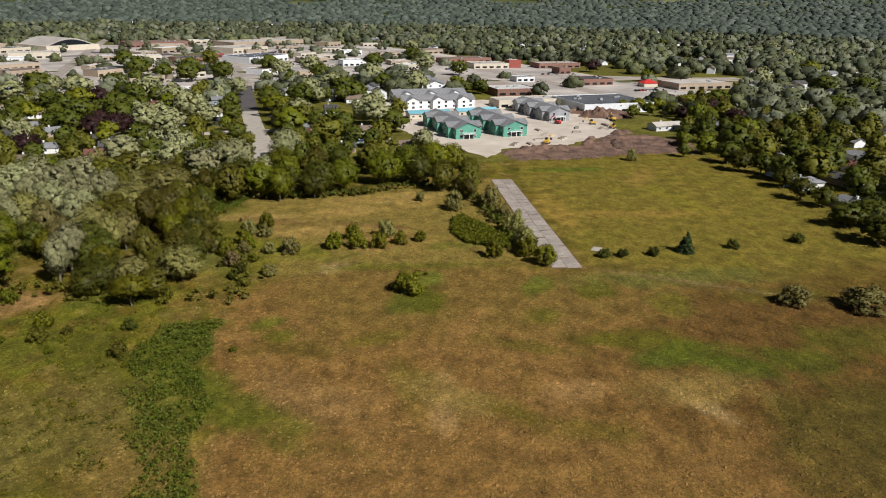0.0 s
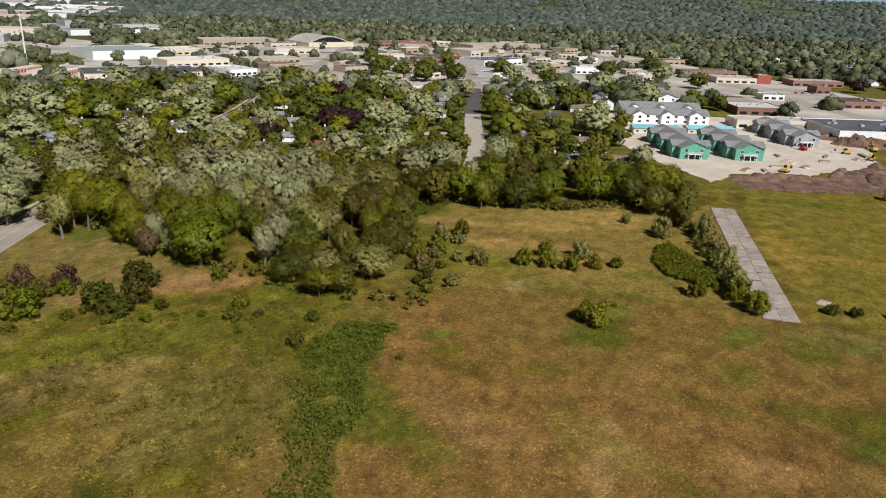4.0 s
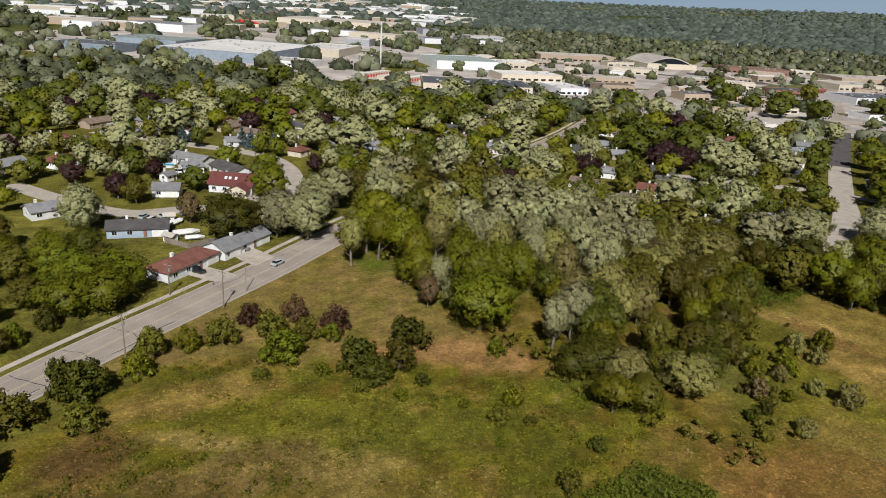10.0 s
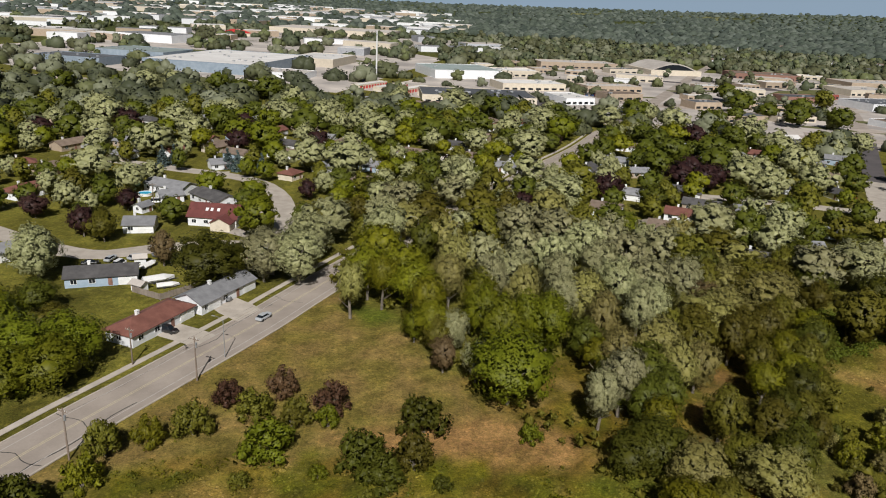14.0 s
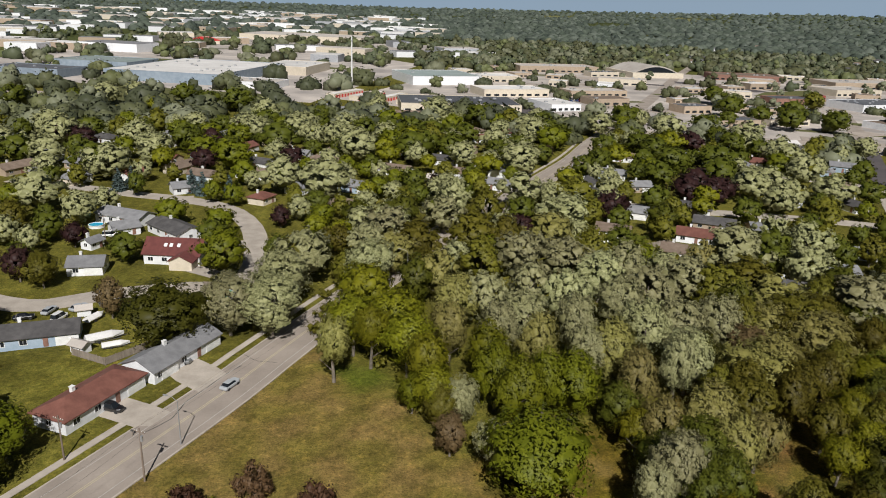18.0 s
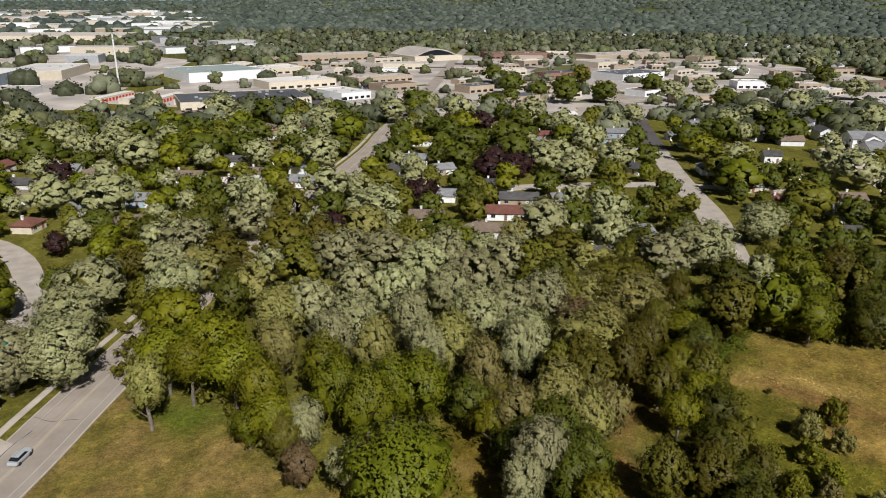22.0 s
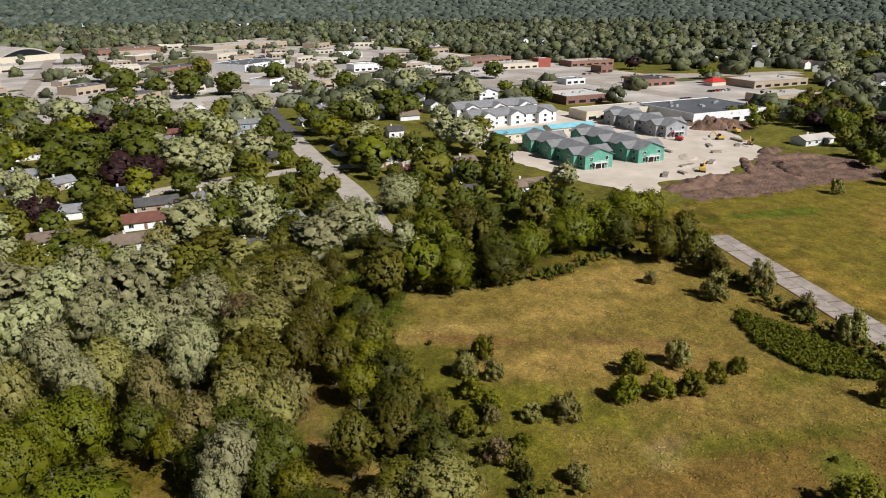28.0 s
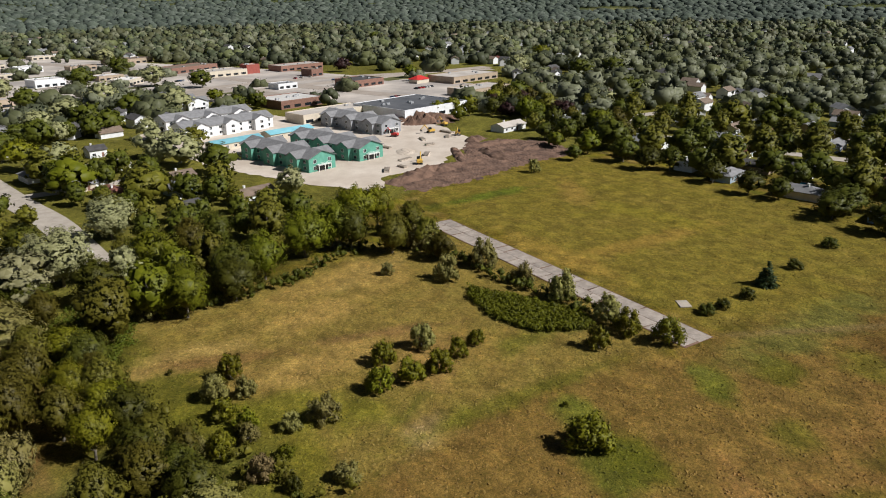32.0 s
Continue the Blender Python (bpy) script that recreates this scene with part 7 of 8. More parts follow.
part("arched_window", Shape().solid([(x * 0.9, -30.5, 6 + (z - 6) * 0.82) for x, z in arc], [(x * 0.9, -30.05, 6 + (z - 6) * 0.82) for x, z in arc]), GLASS, ah, "dark arched window")
tw = base("tall_mast", -45, 717)
tagged(tw, "tall pale cylindrical mast beyond storage rows", "mast")
part("mast", Shape().tube((0, 0, -1), (0, 0, 44), 0.9, 0.6, 10), TRIM, tw)
part("collar", Shape().tube((0, 0, 40), (0, 0, 41), 0.95, 0.95, 10), STEEL, tw)

# distant shops of the retail strip
town_rng = np.random.default_rng(31)
flat_building(-165, 1510, -10, 230, 130, 10, "pale", "cream", "vast cream shopping centre with a pale roof", 0)
for i in range(330):
    x, y = float(town_rng.uniform(-1900, 120)), float(town_rng.uniform(1000, 3100))
    if x < -0.62 * y + 60 or math.hypot(x + 165, y - 1510) < 190:
        continue
    L, W, h = float(town_rng.uniform(25, 100)), float(town_rng.uniform(20, 55)), float(town_rng.uniform(6, 11))
    turn = float(town_rng.uniform(-20, 20))
    FOOT.append((x, y, radians(turn), L, W))
    b = base("store", x, y, float(hill(np.array(x), np.array(y))), turn)
    tagged(b, "distant pale flat-roofed store", "shop", "distant stores")
    part("wall", Shape().box(-L / 2, -W / 2, -2, L / 2, W / 2, h), SIDING[str(town_rng.choice(["cream", "tan", "white", "white", "grey"]))], b)
    part("roof", Shape().box(-L / 2 + 0.5, -W / 2 + 0.5, h, L / 2 - 0.5, W / 2 - 0.5, h + 0.4), ROOFING[str(town_rng.choice(["pale", "white", "white", "white", "grey"]))], b)
patch("car_park", [(-1400, 2500), (-330, 1180), (40, 1200), (120, 1800), (-100, 2600), (-600, 3000)], LOT, 0.03, "pale paved ground of distant stores", "car park", 0, 0.2)

# parked cars by the shops
for cx, cy, rz, n, gap in ((136, 556, 12, 9, 3.0), (140, 566, 12, 9, 3.0), (144, 577, 12, 8, 3.0), (140, 655, 15, 9, 2.9), (146, 668, 15, 8, 2.9), (60, 585, 20, 5, 3.2), (440, 300, 60, 5, 3.0), (462, 300, 60, 6, 3.0), (470, 250, -25, 6, 3.0), (520, 470, -20, 8, 3.0), (430, 700, 14, 9, 3.0), (470, 740, 14, 9, 3.0), (500, 760, 14, 7, 3.2), (-160, 668, -13, 5, 4.5), (560, 340, -25, 6, 3.0)):
    for i in range(n):
        if town_rng.random() < 0.75:
            a = radians(rz)
            car(cx + gap * i * math.cos(a), cy + gap * i * math.sin(a), rz + 90, str(town_rng.choice(["black", "silver", "white", "red", "blue", "grey", "tan"])), "saloon", 0.09)

for cx, cy, rz, n, gap in ((200, 760, 15, 9, 3.4), (330, 640, 10, 8, 3.2), (270, 890, 10, 9, 3.4), (560, 380, -25, 7, 3.2), (520, 250, -25, 6, 3.4), (590, 460, -20, 6, 3.2)):
    for i in range(n):
        if town_rng.random() < 0.7:
            a = radians(rz)
            car(cx + gap * i * math.cos(a), cy + gap * i * math.sin(a), rz + 90, str(town_rng.choice(["black", "silver", "white", "red", "blue", "grey", "tan"])), "saloon", 0.09)
for x, y, rz, L, W in ((300, 520, -18, 60, 10), (360, 560, -18, 50, 14), (240, 560, 12, 70, 12), (180, 660, 15, 60, 9), (280, 740, 15, 80, 10), (150, 900, 10, 60, 16), (470, 480, -22, 60, 12), (520, 620, -15, 60, 16), (590, 290, -25, 46, 18), (610, 240, -25, 60, 20), (470, 380, -25, 40, 8), (380, 840, 10, 70, 14), (530, 720, 10, 60, 12), (-60, 900, -13, 60, 20), (-260, 940, -13, 90, 26)):
    e = pose(x, y, 0, 0, 0, rz)
    patch("lawn", [tuple((e @ Vector((u * L / 2, v * W / 2, 0)))[:2]) for u, v in ((-1, -1), (1, -1), (1, 1), (-1, 1))], TURF, 0.08, "strip of mown grass between parking areas", "lawn", 0, 0.2)

dark = np.random.default_rng(58)
for i in range(34):
    x, y = float(dark.uniform(110, 640)), float(dark.uniform(300, 900))
    if y < 560 - 0.28 * x and x < 430 or x > 0.45 * y + 300 or on_building(x, y, 4):
        continue
    L, W, e = float(dark.uniform(18, 60)), float(dark.uniform(12, 30)), pose(x, y, 0, 0, 0, float(dark.choice([15, -20, -25])))
    patch("asphalt_yard", [tuple((e @ Vector((u * L / 2, v * W / 2, 0)))[:2]) for u, v in ((-1, -1), (1, -1), (1, 1), (-1, 1))], (NEW_ASPHALT, ASPHALT, ASPHALT)[i % 3], 0.085 + 0.004 * i, "worn asphalt parking area beside shops", "car park", 0, 0.3)

# ---- concrete strip in the field ----
E_ = np.array((0.636, 0.772))
N_ = np.array((-0.772, 0.636))
O_ = np.array((137.6, 43.8))
strip = base("concrete_strip", 137.6, 43.8, 0, math.degrees(math.atan2(0.772, 0.636)))
tagged(strip, "old cracked concrete strip lying in the rough grass", "pavement", kind="structure")
part("joint_bed", Shape().box(-0.2, -0.2, -0.06, 104, 8.9, 0.035), SOIL, strip, "dark soil in the joints")
slab_rng = np.random.default_rng(3)
for row in range(2):
    u = 0.0
    while u < 103:
        L = float(slab_rng.uniform(3.2, 6.8))
        u1 = min(103.6, u + L)
        j = slab_rng.uniform(-0.4, 0.4, 4) * (1, 1, 1, 1)
        y0, y1, g, z = row * 4.35 + 0.06, row * 4.35 + 4.25, 0.15, 0.07 + float(slab_rng.uniform(-0.015, 0.015))
        lo = [(u + g + j[0], y0, 0), (u1 - g + j[1], y0, 0), (u1 - g + j[2], y1, 0), (u + g + j[3], y1, 0)]
        part("slab", Shape().solid(lo, [(a, b, z) for a, b, _ in lo]), SLABS, strip)
        u = u1
sl = base("concrete_slab", 154.0, 49.8, 0, 20)
tagged(sl, "small pale concrete slab lying in the grass", "slab", kind="structure")
part("slab", Shape().box(-1.9, -1.4, -0.05, 1.9, 1.4, 0.18, 0.03), CONCRETE, sl)

# ---- trees filling the gardens ----
TREES_AT = [(o.location.x, o.location.y) for o in scene.objects if o.parent is None and o.name.startswith(("tree", "conifer"))]
HOMES_AT = [(o.location.x, o.location.y) for o in scene.objects if o.parent is None and o.name.startswith(("house", "building", "apartment"))]
STREETS = [MAIN[3:], SECOND + [(252, 412), (288, 474), (428, 745)], [(92, 334), (120, 316), (150, 299), (186, 284)], [(-140, 236), (-105, 219), (-66, 231), (-51, 262), (-58, 290), (-96, 312), (-170, 330)],
           [(118, 510), (210, 488), (300, 470), (410, 450)], [(455, 60), (380, 74), (350, 30), (330, -30)]]


def off_street(x, y, lim):
    for line in STREETS:
        for (ax, ay), (bx, by) in zip(line, line[1:]):
            L2 = (bx - ax) ** 2 + (by - ay) ** 2
            t = min(1, max(0, ((x - ax) * (bx - ax) + (y - ay) * (by - ay)) / L2))
            if math.hypot(x - ax - t * (bx - ax), y - ay - t * (by - ay)) < lim:
                return False
    return True


def clear_of(x, y, pts, lim):
    return all((x - a) ** 2 + (y - b) ** 2 > lim * lim for a, b in pts)


ribbon("street", [(455, 58), (420, 84), (380, 74), (360, 46), (345, 15), (325, -40)], 8.5, CONCRETE, 0.05, "pale residential street east of the field")
BEHIND = [(345, 195), (392, 168), (430, 148), (480, 150), (720, 230), (690, 340), (650, 520), (560, 520), (470, 425), (400, 385), (340, 335)]
fill = np.random.default_rng(17)
homes, garden = 0, []
TREES_AT += [(q[0], q[1]) for q in FAR_GARDEN]
for _ in range(9000):
    d, a = math.sqrt(fill.uniform(190 ** 2, 440 ** 2)), fill.uniform(radians(-40), radians(112))
    x, y = -12 + d * math.sin(a), 40 + d * math.cos(a)
    site = 222 < x < 410 and 96 < y < 345 and y > 560 - 1.6 * x
    field = (y < 150 - 0.44 * (x - 228) + 6 and x < 322 and y < 145 and y > 0.9 * x - 215) or (60 < x < 215 and y < 195 - 0.3 * (x - 90)) or (y < 200 and x < 70)
    if site or field or 192 < x < 280 and 120 < y < 206 or inside(np.array([x]), np.array([y]), BEHIND, 1, 0)[0] > 0.5 or (x > 90 and y > 500 - 0.28 * (x - 118) - 12):
        continue
    if homes < 110 and d > 250 and fill.random() < 0.4 and off_street(x, y, 13) and clear_of(x, y, HOMES_AT, 19) and clear_of(x, y, TREES_AT, 7):
        HOMES_AT.append((x, y))
        homes += 1
        house(x, y, float(fill.choice([64.5, -25.5])), float(fill.choice([11, 13, 15])), 8, 2.7, str(fill.choice(["grey", "dark", "brown", "grey", "red"])), str(fill.choice(["white", "white", "tan", "cream", "blue"])), str(fill.choice(["gable", "gable", "hip"])), 1.8, detail=1)
        continue
    known = d < 330 and a < radians(62)
    r = float(fill.uniform(3.6, 6.2) if known else fill.uniform(5.2, 9.4))
    if any(abs(x - a) < 8 and 2 < b - y < 15 for a, b in HOMES_AT) or x < 215 and (not off_street(x, y + 7, 9) or not off_street(x, y + 14, 7)):
        continue
    if len(TREES_AT) < 1100 and off_street(x, y, 5 + r * 0.8) and clear_of(x, y, HOMES_AT, 10.5) and clear_of(x, y, TREES_AT, 4.4 + r):
        TREES_AT.append((x, y))
        garden.append((x, y, r * float(fill.uniform(1.1, 1.4)) + 3.6, r, str(fill.choice(["D", "O"])) if x > 70 and y < 275 else str(fill.choice(["S", "G", "D", "O", "Y", "P"], p=[0.30, 0.17, 0.32, 0.13, 0.04, 0.04])), d))
for x, y, h, r, k in FAR_GARDEN:
    garden.append((x, y, h, r, {"H": "S", "L": "Y", "R": "O"}.get(k, k), 0.8 * math.hypot(x + 12, y - 40)))
garden.sort(key=lambda q: q[5])
CO = {(g, s, i): GROWN[lib[s][i].name] for g, lib in (("m", MEDIUM), ("l", LIGHT)) for s in lib for i in range(3)}
for k in "SGDOYP":
    V, NV = [], []
    for x, y, h, r, kk, d in garden:
        if kk == k:
            (c, nv), a = CO["m" if d < 215 else "l", SPECIES[k][1], int(fill.integers(3))], float(fill.uniform(0, 6.28))
            ca, sa = math.cos(a), math.sin(a)
            V.append(np.column_stack([x + (c[:, 0] * ca - c[:, 1] * sa) * r / 6.5, y + (c[:, 0] * sa + c[:, 1] * ca) * r / 6.5, c[:, 2] * h / 14]))
            NV.append(np.column_stack([nv[:, 0] * ca - nv[:, 1] * sa, nv[:, 0] * sa + nv[:, 1] * ca, nv[:, 2]]))
    me = foliage("woods", np.concatenate(V), np.concatenate(NV))
    tagged(put("woods", me, LEAF[k]), SPECIES[k][0].replace(" with pale trunk", "") + " crowns between distant gardens", "woods", kind="stuff")

for x, y in ((372, 118), (386, 130), (398, 112), (362, 104), (404, 140), (390, 96), (352, 90), (414, 122), (427, 108), (376, 92), (338, 80), (330, 66), (346, 108), (432, 160), (440, 168), (450, 160), (458, 172), (446, 150), (466, 160), (474, 172), (428, 150), (418, 142), (480, 158), (410, 134), (455, 148)):
    tree(x, y, float(fill.uniform(9, 13)), float(fill.uniform(4.8, 6.5)), str(fill.choice(["G", "D", "O", "D", "P"])), MEDIUM, "beyond the building site")
# further low shops between the car parks
for _ in range(170):
    x, y = float(fill.uniform(60, 690)), float(fill.uniform(470, 960))
    if y < 560 - 0.25 * x or x > 0.55 * y + 260 or not off_street(x, y, 26) or not clear_of(x, y, HOMES_AT, 36) or on_building(x, y, 24):
        continue
    HOMES_AT.append((x, y))
    flat_building(x, y, float(fill.choice([15, -20])), float(fill.uniform(18, 42)), float(fill.uniform(12, 24)), float(fill.uniform(3.5, 6)), str(fill.choice(["pale", "white", "white", "black", "brown"])), str(fill.choice(["cream", "white", "tan", "tan"])), "low shop with a flat roof beside parking areas", 2, 4)

# small houses far off between the trees, too many to tell apart
hv, hf, hm = [], [], []
for _ in range(760):
    d, a = float(fill.uniform(430, 1900)), float(fill.uniform(radians(20), radians(110)))
    x, y = -12 + d * math.sin(a), 40 + d * math.cos(a)
    if x < 700 and y > 150 and y > 560 - 0.5 * x and x > 0.2 * y - 100 and y < 1000 or inside(np.array([x]), np.array([y]), BEHIND, 1, 0)[0] > 0.5:
        continue
    HOMES_AT.append((x, y))
    h, m = float(fill.choice([2.8, 5.2])), pose(x, y, float(hill(np.array(x), np.array(y))), 0, 0, float(fill.choice([64.5, -25.5, 20])))
    tone = int(fill.integers(1, 4))
    for s, mi in ((walls(12, 8, h, 2.2), 0), (gable_roof(12, 8, h, 2.2), tone)):
        n = len(hv)
        hv += [tuple(m @ Vector(q)) for q in s.v]
        hf += [tuple(n + i for i in q) for q in s.f]
        hm += [mi] * len(s.f)
me = bpy.data.meshes.new("distant_houses")
me.from_pydata(hv, [], hf)
for q in (SIDING["white"], ROOFING["grey"], ROOFING["dark"], ROOFING["brown"]):
    me.materials.append(q)
me.polygons.foreach_set("material_index", hm)
tagged(new("distant_houses", me), "small white gabled houses far off among trees", "houses", kind="stuff")


# ---- far woods ----
def far_woods(name, pts, tone, seed, label):
    """Many distant tree crowns in one mesh: uneven lobed crowns."""
    r = np.random.default_rng(seed)
    ring = 6
    P = np.array(pts)
    n = len(P)
    z0 = hill(P[:, 0], P[:, 1]) - 0.5
    ang = r.uniform(0, 6.28, n)[:, None] + np.arange(ring) * 6.2832 / ring
    V = np.empty((n, 2 * ring + 1, 3))
    for j, (k, h) in enumerate(((0.95, 0.25), (0.78, 0.72))):
        q = P[:, 2:3] * k * r.uniform(0.6, 1.25, (n, ring))
        V[:, j * ring:(j + 1) * ring, 0] = P[:, 0:1] + q * np.cos(ang + 0.5 * j)
        V[:, j * ring:(j + 1) * ring, 1] = P[:, 1:2] + q * np.sin(ang + 0.5 * j)
        V[:, j * ring:(j + 1) * ring, 2] = z0[:, None] + P[:, 3:4] * h * r.uniform(0.75, 1.2, (n, ring))
    V[:, 2 * ring] = np.column_stack([P[:, 0] + r.uniform(-1, 1, n), P[:, 1], z0 + P[:, 3] * r.uniform(0.92, 1.1, n)])
    one = [(i, (i + 1) % ring, ring + i) for i in range(ring)] + [((i + 1) % ring, ring + (i + 1) % ring, ring + i) for i in range(ring)] + [(ring + i, ring + (i + 1) % ring, 2 * ring) for i in range(ring)]
    F = (np.array(one)[None] + (np.arange(n) * (2 * ring + 1))[:, None, None]).reshape(-1, 3)
    me = bpy.data.meshes.new(name)
    me.from_pydata(V.reshape(-1, 3).tolist(), [], F.tolist())
    me.shade_smooth()
    return tagged(put(name, me, tone), label, "woods", kind="stuff")


def leafy_woods(name, pts, material, seed, label, lobes=6, fringe=12):
    """Trees at middle distance, all in one mesh: lobed crowns with a fringe of leaf sprays."""
    r = np.random.default_rng(seed)
    P = np.array(pts)
    n = len(P)
    z0 = hill(P[:, 0], P[:, 1])
    t = np.tile(np.linspace(0.05, 0.98, lobes), (n, 1)) + r.uniform(-0.06, 0.06, (n, lobes))
    a = 2.4 * np.arange(lobes)[None] + r.uniform(0, 6.28, (n, 1)) + r.uniform(-0.4, 0.4, (n, lobes))
    R = P[:, 2:3] * r.uniform(0.40, 0.58, (n, lobes))
    q = np.maximum(0, P[:, 2:3] * np.sqrt(np.clip(1 - (1.5 * t - 0.62) ** 2, 0.02, 1)) * r.uniform(0.85, 1.05, (n, lobes)) - R * 0.8)
    C = np.stack([P[:, 0:1] + q * np.cos(a), P[:, 1:2] + q * np.sin(a), z0[:, None] + P[:, 3:4] * 0.16 + (P[:, 3:4] * 0.84 - R * 0.85) * t], 2).reshape(-1, 3)
    R = R.reshape(-1)
    m = len(C)
    lump = r.uniform(0.72, 1.12, (m, 12, 1)) * ICO_V[None]
    v = lump[:, np.array(ICO_F)] * R[:, None, None, None] * np.array([1, 1, 0.9]) + C[:, None, None, :]
    heart = np.repeat(np.column_stack([P[:, 0], P[:, 1], z0 + 0.4 * P[:, 3]]), lobes, 0)
    far = unit(C - heart)
    shade = unit(ICO[None] + 0.45 * far[:, None, None, :])
    k = m * fringe
    d = unit(r.normal(size=(k, 3)) + 0.5 * np.repeat(far, fringe, 0) + np.array([0, 0, 0.3]))
    p = np.repeat(C, fringe, 0) + d * (np.repeat(R, fringe) * r.uniform(0.85, 1.12, k))[:, None]
    nrm = unit(d + 0.5 * r.normal(size=(k, 3)))
    u = unit(np.cross(nrm, r.normal(size=(k, 3))))
    w = np.cross(nrm, u)
    s = (np.repeat(R, fringe) * r.uniform(0.12, 0.30, k) * (1.0 if fringe > 8 else 1.5))[:, None]
    f = np.stack([p + u * s * 1.1, p - u * s * 0.5 + w * s * 0.65, p - u * s * 0.5 - w * s * 0.65], 1)
    fs = np.repeat(unit(d + 0.45 * np.repeat(far, fringe, 0))[:, None], 3, 1)
    me = foliage(name, np.concatenate([v.reshape(-1, 3), f.reshape(-1, 3)]), np.concatenate([shade.reshape(-1, 3), fs.reshape(-1, 3)]))
    return tagged(put(name, me, material), label, "woods", kind="stuff")


# Distance haze is mixed into these far leaf colours, greyer and bluer.
FAR_HAZED_LEAF = []
for nm, c1, c2 in (("far_hazed_green", (0.054, 0.068, 0.052), (0.096, 0.114, 0.088)), ("far_hazed_grey_green", (0.072, 0.086, 0.070), (0.122, 0.140, 0.114)), ("far_hazed_dark", (0.042, 0.054, 0.044), (0.072, 0.086, 0.070))):
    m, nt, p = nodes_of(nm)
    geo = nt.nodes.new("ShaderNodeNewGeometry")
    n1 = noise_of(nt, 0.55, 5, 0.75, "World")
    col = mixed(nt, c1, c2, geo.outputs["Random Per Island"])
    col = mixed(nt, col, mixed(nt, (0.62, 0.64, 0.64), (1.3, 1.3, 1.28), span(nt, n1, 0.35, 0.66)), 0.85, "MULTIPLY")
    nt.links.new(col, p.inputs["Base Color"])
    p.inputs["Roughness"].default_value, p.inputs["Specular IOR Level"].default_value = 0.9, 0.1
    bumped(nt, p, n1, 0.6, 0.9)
    FAR_HAZED_LEAF.append(m)

# Greyer, bluer copies of the near leaves, some haze put into the colour.
TOWN_HAZED_LEAF = {"S": leafy("hazed_silver_leaf", (0.108, 0.112, 0.064), (0.185, 0.188, 0.122), 0.5, 0.22), "G": leafy("hazed_green_leaf", (0.066, 0.072, 0.034), (0.125, 0.132, 0.066), 0.5, 0.25),
            "D": leafy("hazed_dark_leaf", (0.042, 0.048, 0.025), (0.082, 0.088, 0.050), 0.5, 0.3), "O": leafy("hazed_olive_leaf", (0.072, 0.078, 0.030), (0.130, 0.132, 0.060), 0.5, 0.3)}
sets, mids = [[], [], []], {k: [] for k in "SGDO"}
PAVED = [(120, 505), (300, 452), (404, 436), (432, 330), (452, 190), (560, 205), (640, 470), (700, 800), (480, 960), (250, 1010), (60, 900), (-40, 700), (-70, 640), (60, 560)]
d = 440.0
while d < 4700:
    step = max(16.0, d * (0.025 if d < 1650 else 0.016))
    a = radians(-42)
    while a < radians(125):
        a += float(rng.uniform(0.75, 1.35)) * max(16.5, d * (0.0135 if d < 1650 else 0.009)) / d
        q = d + float(rng.uniform(-0.6, 0.6)) * step
        x, y = -12 + q * math.sin(a), 30 + q * math.cos(a)
        inside_town = False
        for (ax, ay), (bx, by) in zip(PAVED, PAVED[1:] + PAVED[:1]):
            if (ay > y) != (by > y) and x < ax + (y - ay) * (bx - ax) / (by - ay):
                inside_town = not inside_town
        behind = d < 900 and inside(np.array([x]), np.array([y]), BEHIND, 1, 0)[0] > 0.5
        yard = -520 < x < 30 and 560 < y < 1150 and x > -0.65 * y
        retail = x < 120 and 1100 < y < 3100 and x > -1900
        if d > 2100 and float(waves(np.array(x), np.array(y), 900, 91)) > 0.75:
            continue
        if d < 1300 and not off_street(x, y, 13) or d < 1300 and (not clear_of(x, y, HOMES_AT, 12) or not clear_of(x + 9, y + 9, HOMES_AT, 9)):
            continue
        keep_p = 0.08 if behind else 0.22 if inside_town else 0.16 if yard else 0.34 if retail else 0.76 if d < 1000 else 0.82
        if float(rng.random()) < keep_p and not (d < 3200 and on_building(x, y, 4)):
            s = 1 + min(0.55, d / 6000) - (0.35 if inside_town else 0)
            row = (x, y, float(rng.choice([7.2, 8.8, 10.2, 11.4, 12.6])) * float(rng.uniform(0.85, 1.15)) * s, float(rng.uniform(7, 14.5)) * min(s, 1.15))
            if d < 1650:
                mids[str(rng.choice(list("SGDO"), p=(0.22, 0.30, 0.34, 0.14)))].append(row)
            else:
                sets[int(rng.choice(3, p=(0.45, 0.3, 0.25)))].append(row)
    d += step
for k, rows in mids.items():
    text = {"S": "silvery green", "G": "green", "D": "dark green", "O": "olive green"}[k] + " haze-tinted tree crowns across the town"
    leafy_woods("woods", [q for q in rows if math.hypot(q[0], q[1]) < 850], TOWN_HAZED_LEAF[k], 70 + ord(k), text)
    leafy_woods("woods", [q for q in rows if math.hypot(q[0], q[1]) >= 850], TOWN_HAZED_LEAF[k], 80 + ord(k), text, 4, 4)
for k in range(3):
    far_woods("woods", sets[k], FAR_HAZED_LEAF[k], 90 + k, ("green", "grey-green", "dark green")[k] + " haze-tinted crowns of distant trees across the town")

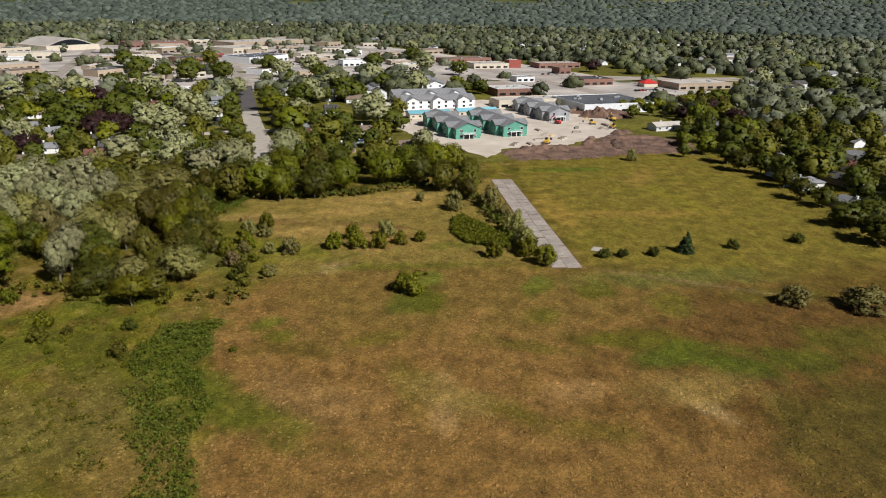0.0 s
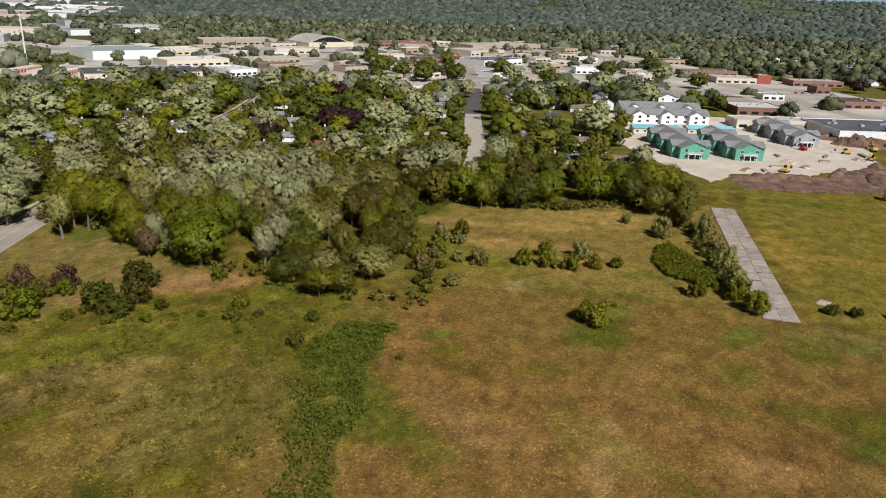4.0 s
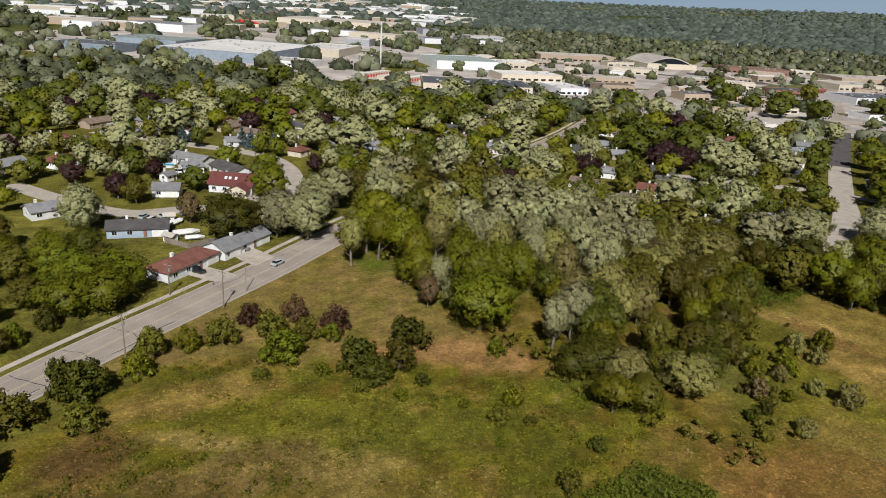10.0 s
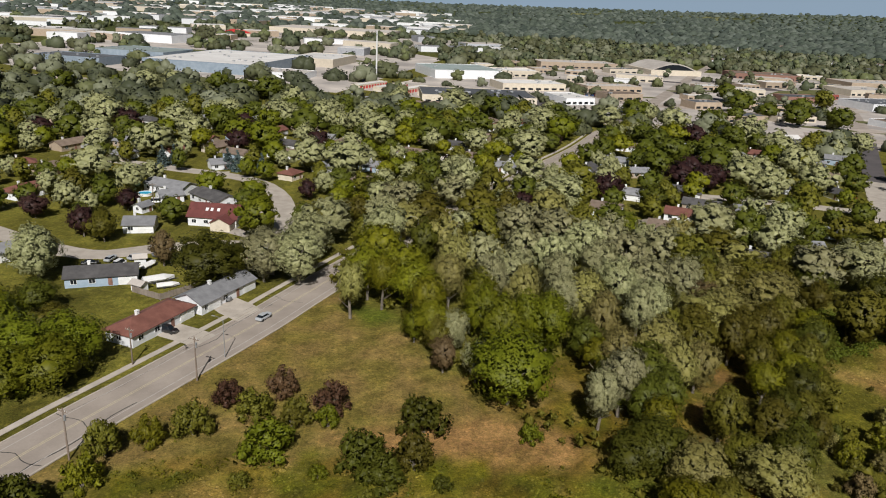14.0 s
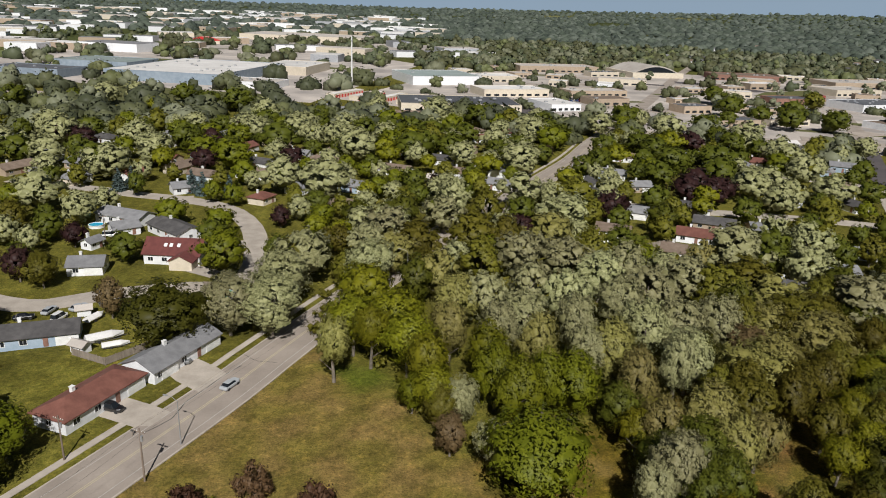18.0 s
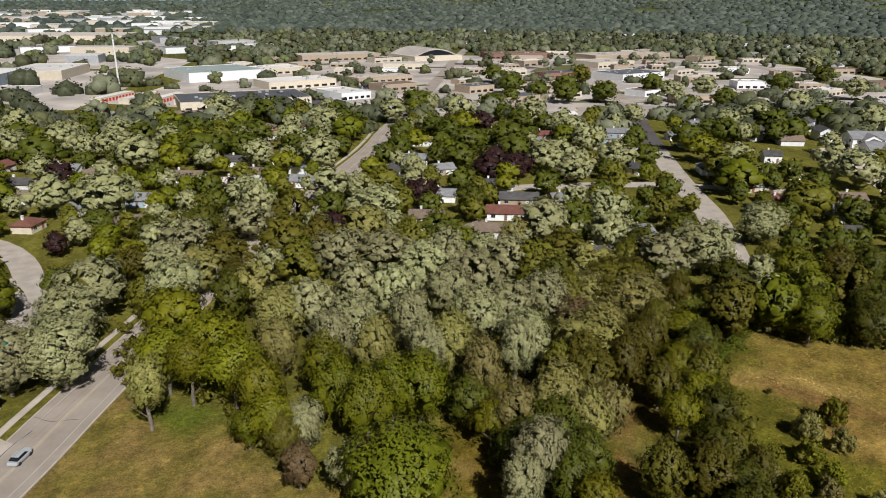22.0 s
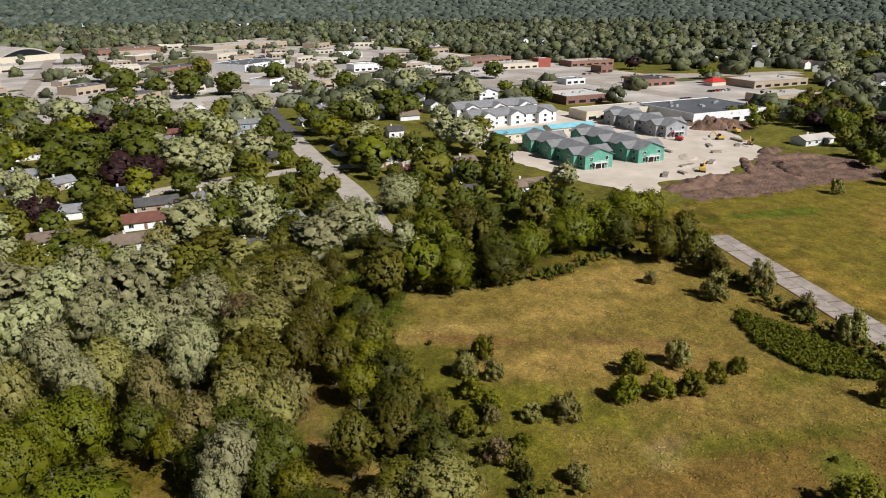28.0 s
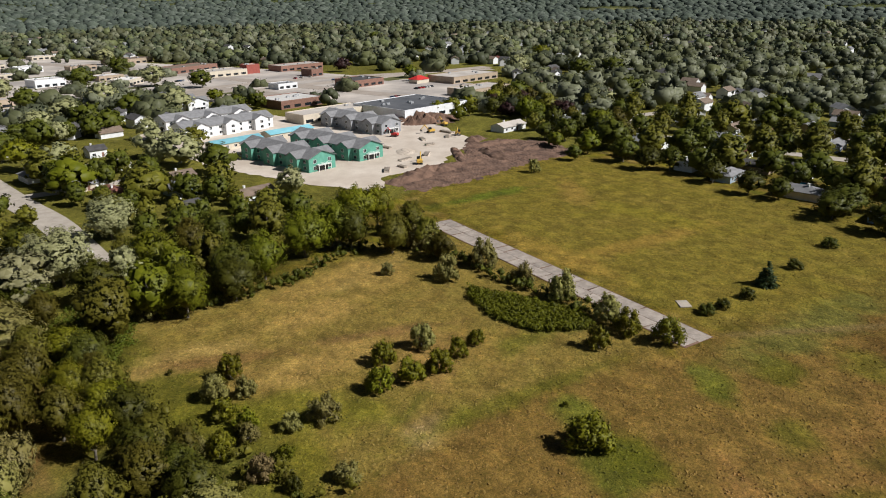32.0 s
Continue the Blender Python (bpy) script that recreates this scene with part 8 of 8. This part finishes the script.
# ---- rough grass ----
def tufts(n, seed, box, keep, size, label):
    """Upright tussocks of rough grass, tinted like the ground they grow on."""
    r = np.random.default_rng(seed)
    x, y = r.uniform(box[0], box[1], n), r.uniform(box[2], box[3], n)
    ok = keep(x, y)
    x, y = x[ok], y[ok]
    n = len(x)
    tone = ground_colour(x, y) * r.uniform(0.8, 1.38, n)[:, None]
    h = np.clip(size * r.uniform(0.5, 1.5, n) * (1 + 0.5 * waves(x, y, 11, 61)), 0.05, 0.5)
    ring = r.uniform(0, 6.28, n)[:, None] + 1.5708 * np.arange(4) + r.uniform(-0.35, 0.35, (n, 4))
    rad = r.uniform(0.16, 0.42, n)[:, None] * r.uniform(0.6, 1.3, (n, 4))
    edge = np.stack([x[:, None] + rad * np.cos(ring), y[:, None] + rad * np.sin(ring), np.full((n, 4), -0.10)], 2)
    top = np.column_stack([x + r.normal(size=n) * 0.12, y + r.normal(size=n) * 0.12, h])
    tri = np.stack([np.stack([edge[:, k], edge[:, (k + 1) % 4], top], 1) for k in range(4)], 1)
    me = loose("rough_grass", tri.reshape(-1, 3))
    coloured(me, np.repeat(np.clip(tone, 0, 0.5), 12, 0))
    return tagged(put("rough_grass", me, BLADE), label, "grass", kind="stuff")


BLADE, nt, p = nodes_of("grass_blade")
at = nt.nodes.new("ShaderNodeAttribute")
at.attribute_name = "tone"
n_t = noise_of(nt, 5.0, 4, 0.7, "World")
nt.links.new(mixed(nt, at.outputs["Color"], mixed(nt, (0.55, 0.6, 0.5), (1.5, 1.42, 1.35), span(nt, n_t, 0.3, 0.7)), 0.9, "MULTIPLY"), p.inputs["Base Color"])
bumped(nt, p, n_t, 0.6, 0.15)
p.inputs["Roughness"].default_value, p.inputs["Specular IOR Level"].default_value = 0.8, 0.15


def on_field(x, y):
    u, v = (x - 137.6) * 0.636 + (y - 43.8) * 0.772, -(x - 137.6) * 0.772 + (y - 43.8) * 0.636
    on_strip = (u > -0.5) & (u < 104) & (v > -0.4) & (v < 9.2)
    w = inside(x, y, [(-100, 20), (-60, -110), (200, -110), (236, -10), (262, 24), (318, 100), (228, 144), (205, 124), (165, 140), (94, 184), (66, 140), (54, 100), (30, 116), (-46, 116)], 3, 1)
    road = np.abs((x + 56.9) * 0.911 - (y - 146.2) * 0.413) < 10
    lawn = inside(x, y, [(-70, 108), (-46, 121), (-5, 122), (12, 127), (6, 136), (-8, 172), (-28, 192)], 3, 1) > 0.5
    return (w > 0.5) & ~on_strip & ~road & ~lawn


tufts(90000, 21, (-90, 255, -70, 186), on_field, 0.09, "tall rough grass and weeds in tufts, brown and green")
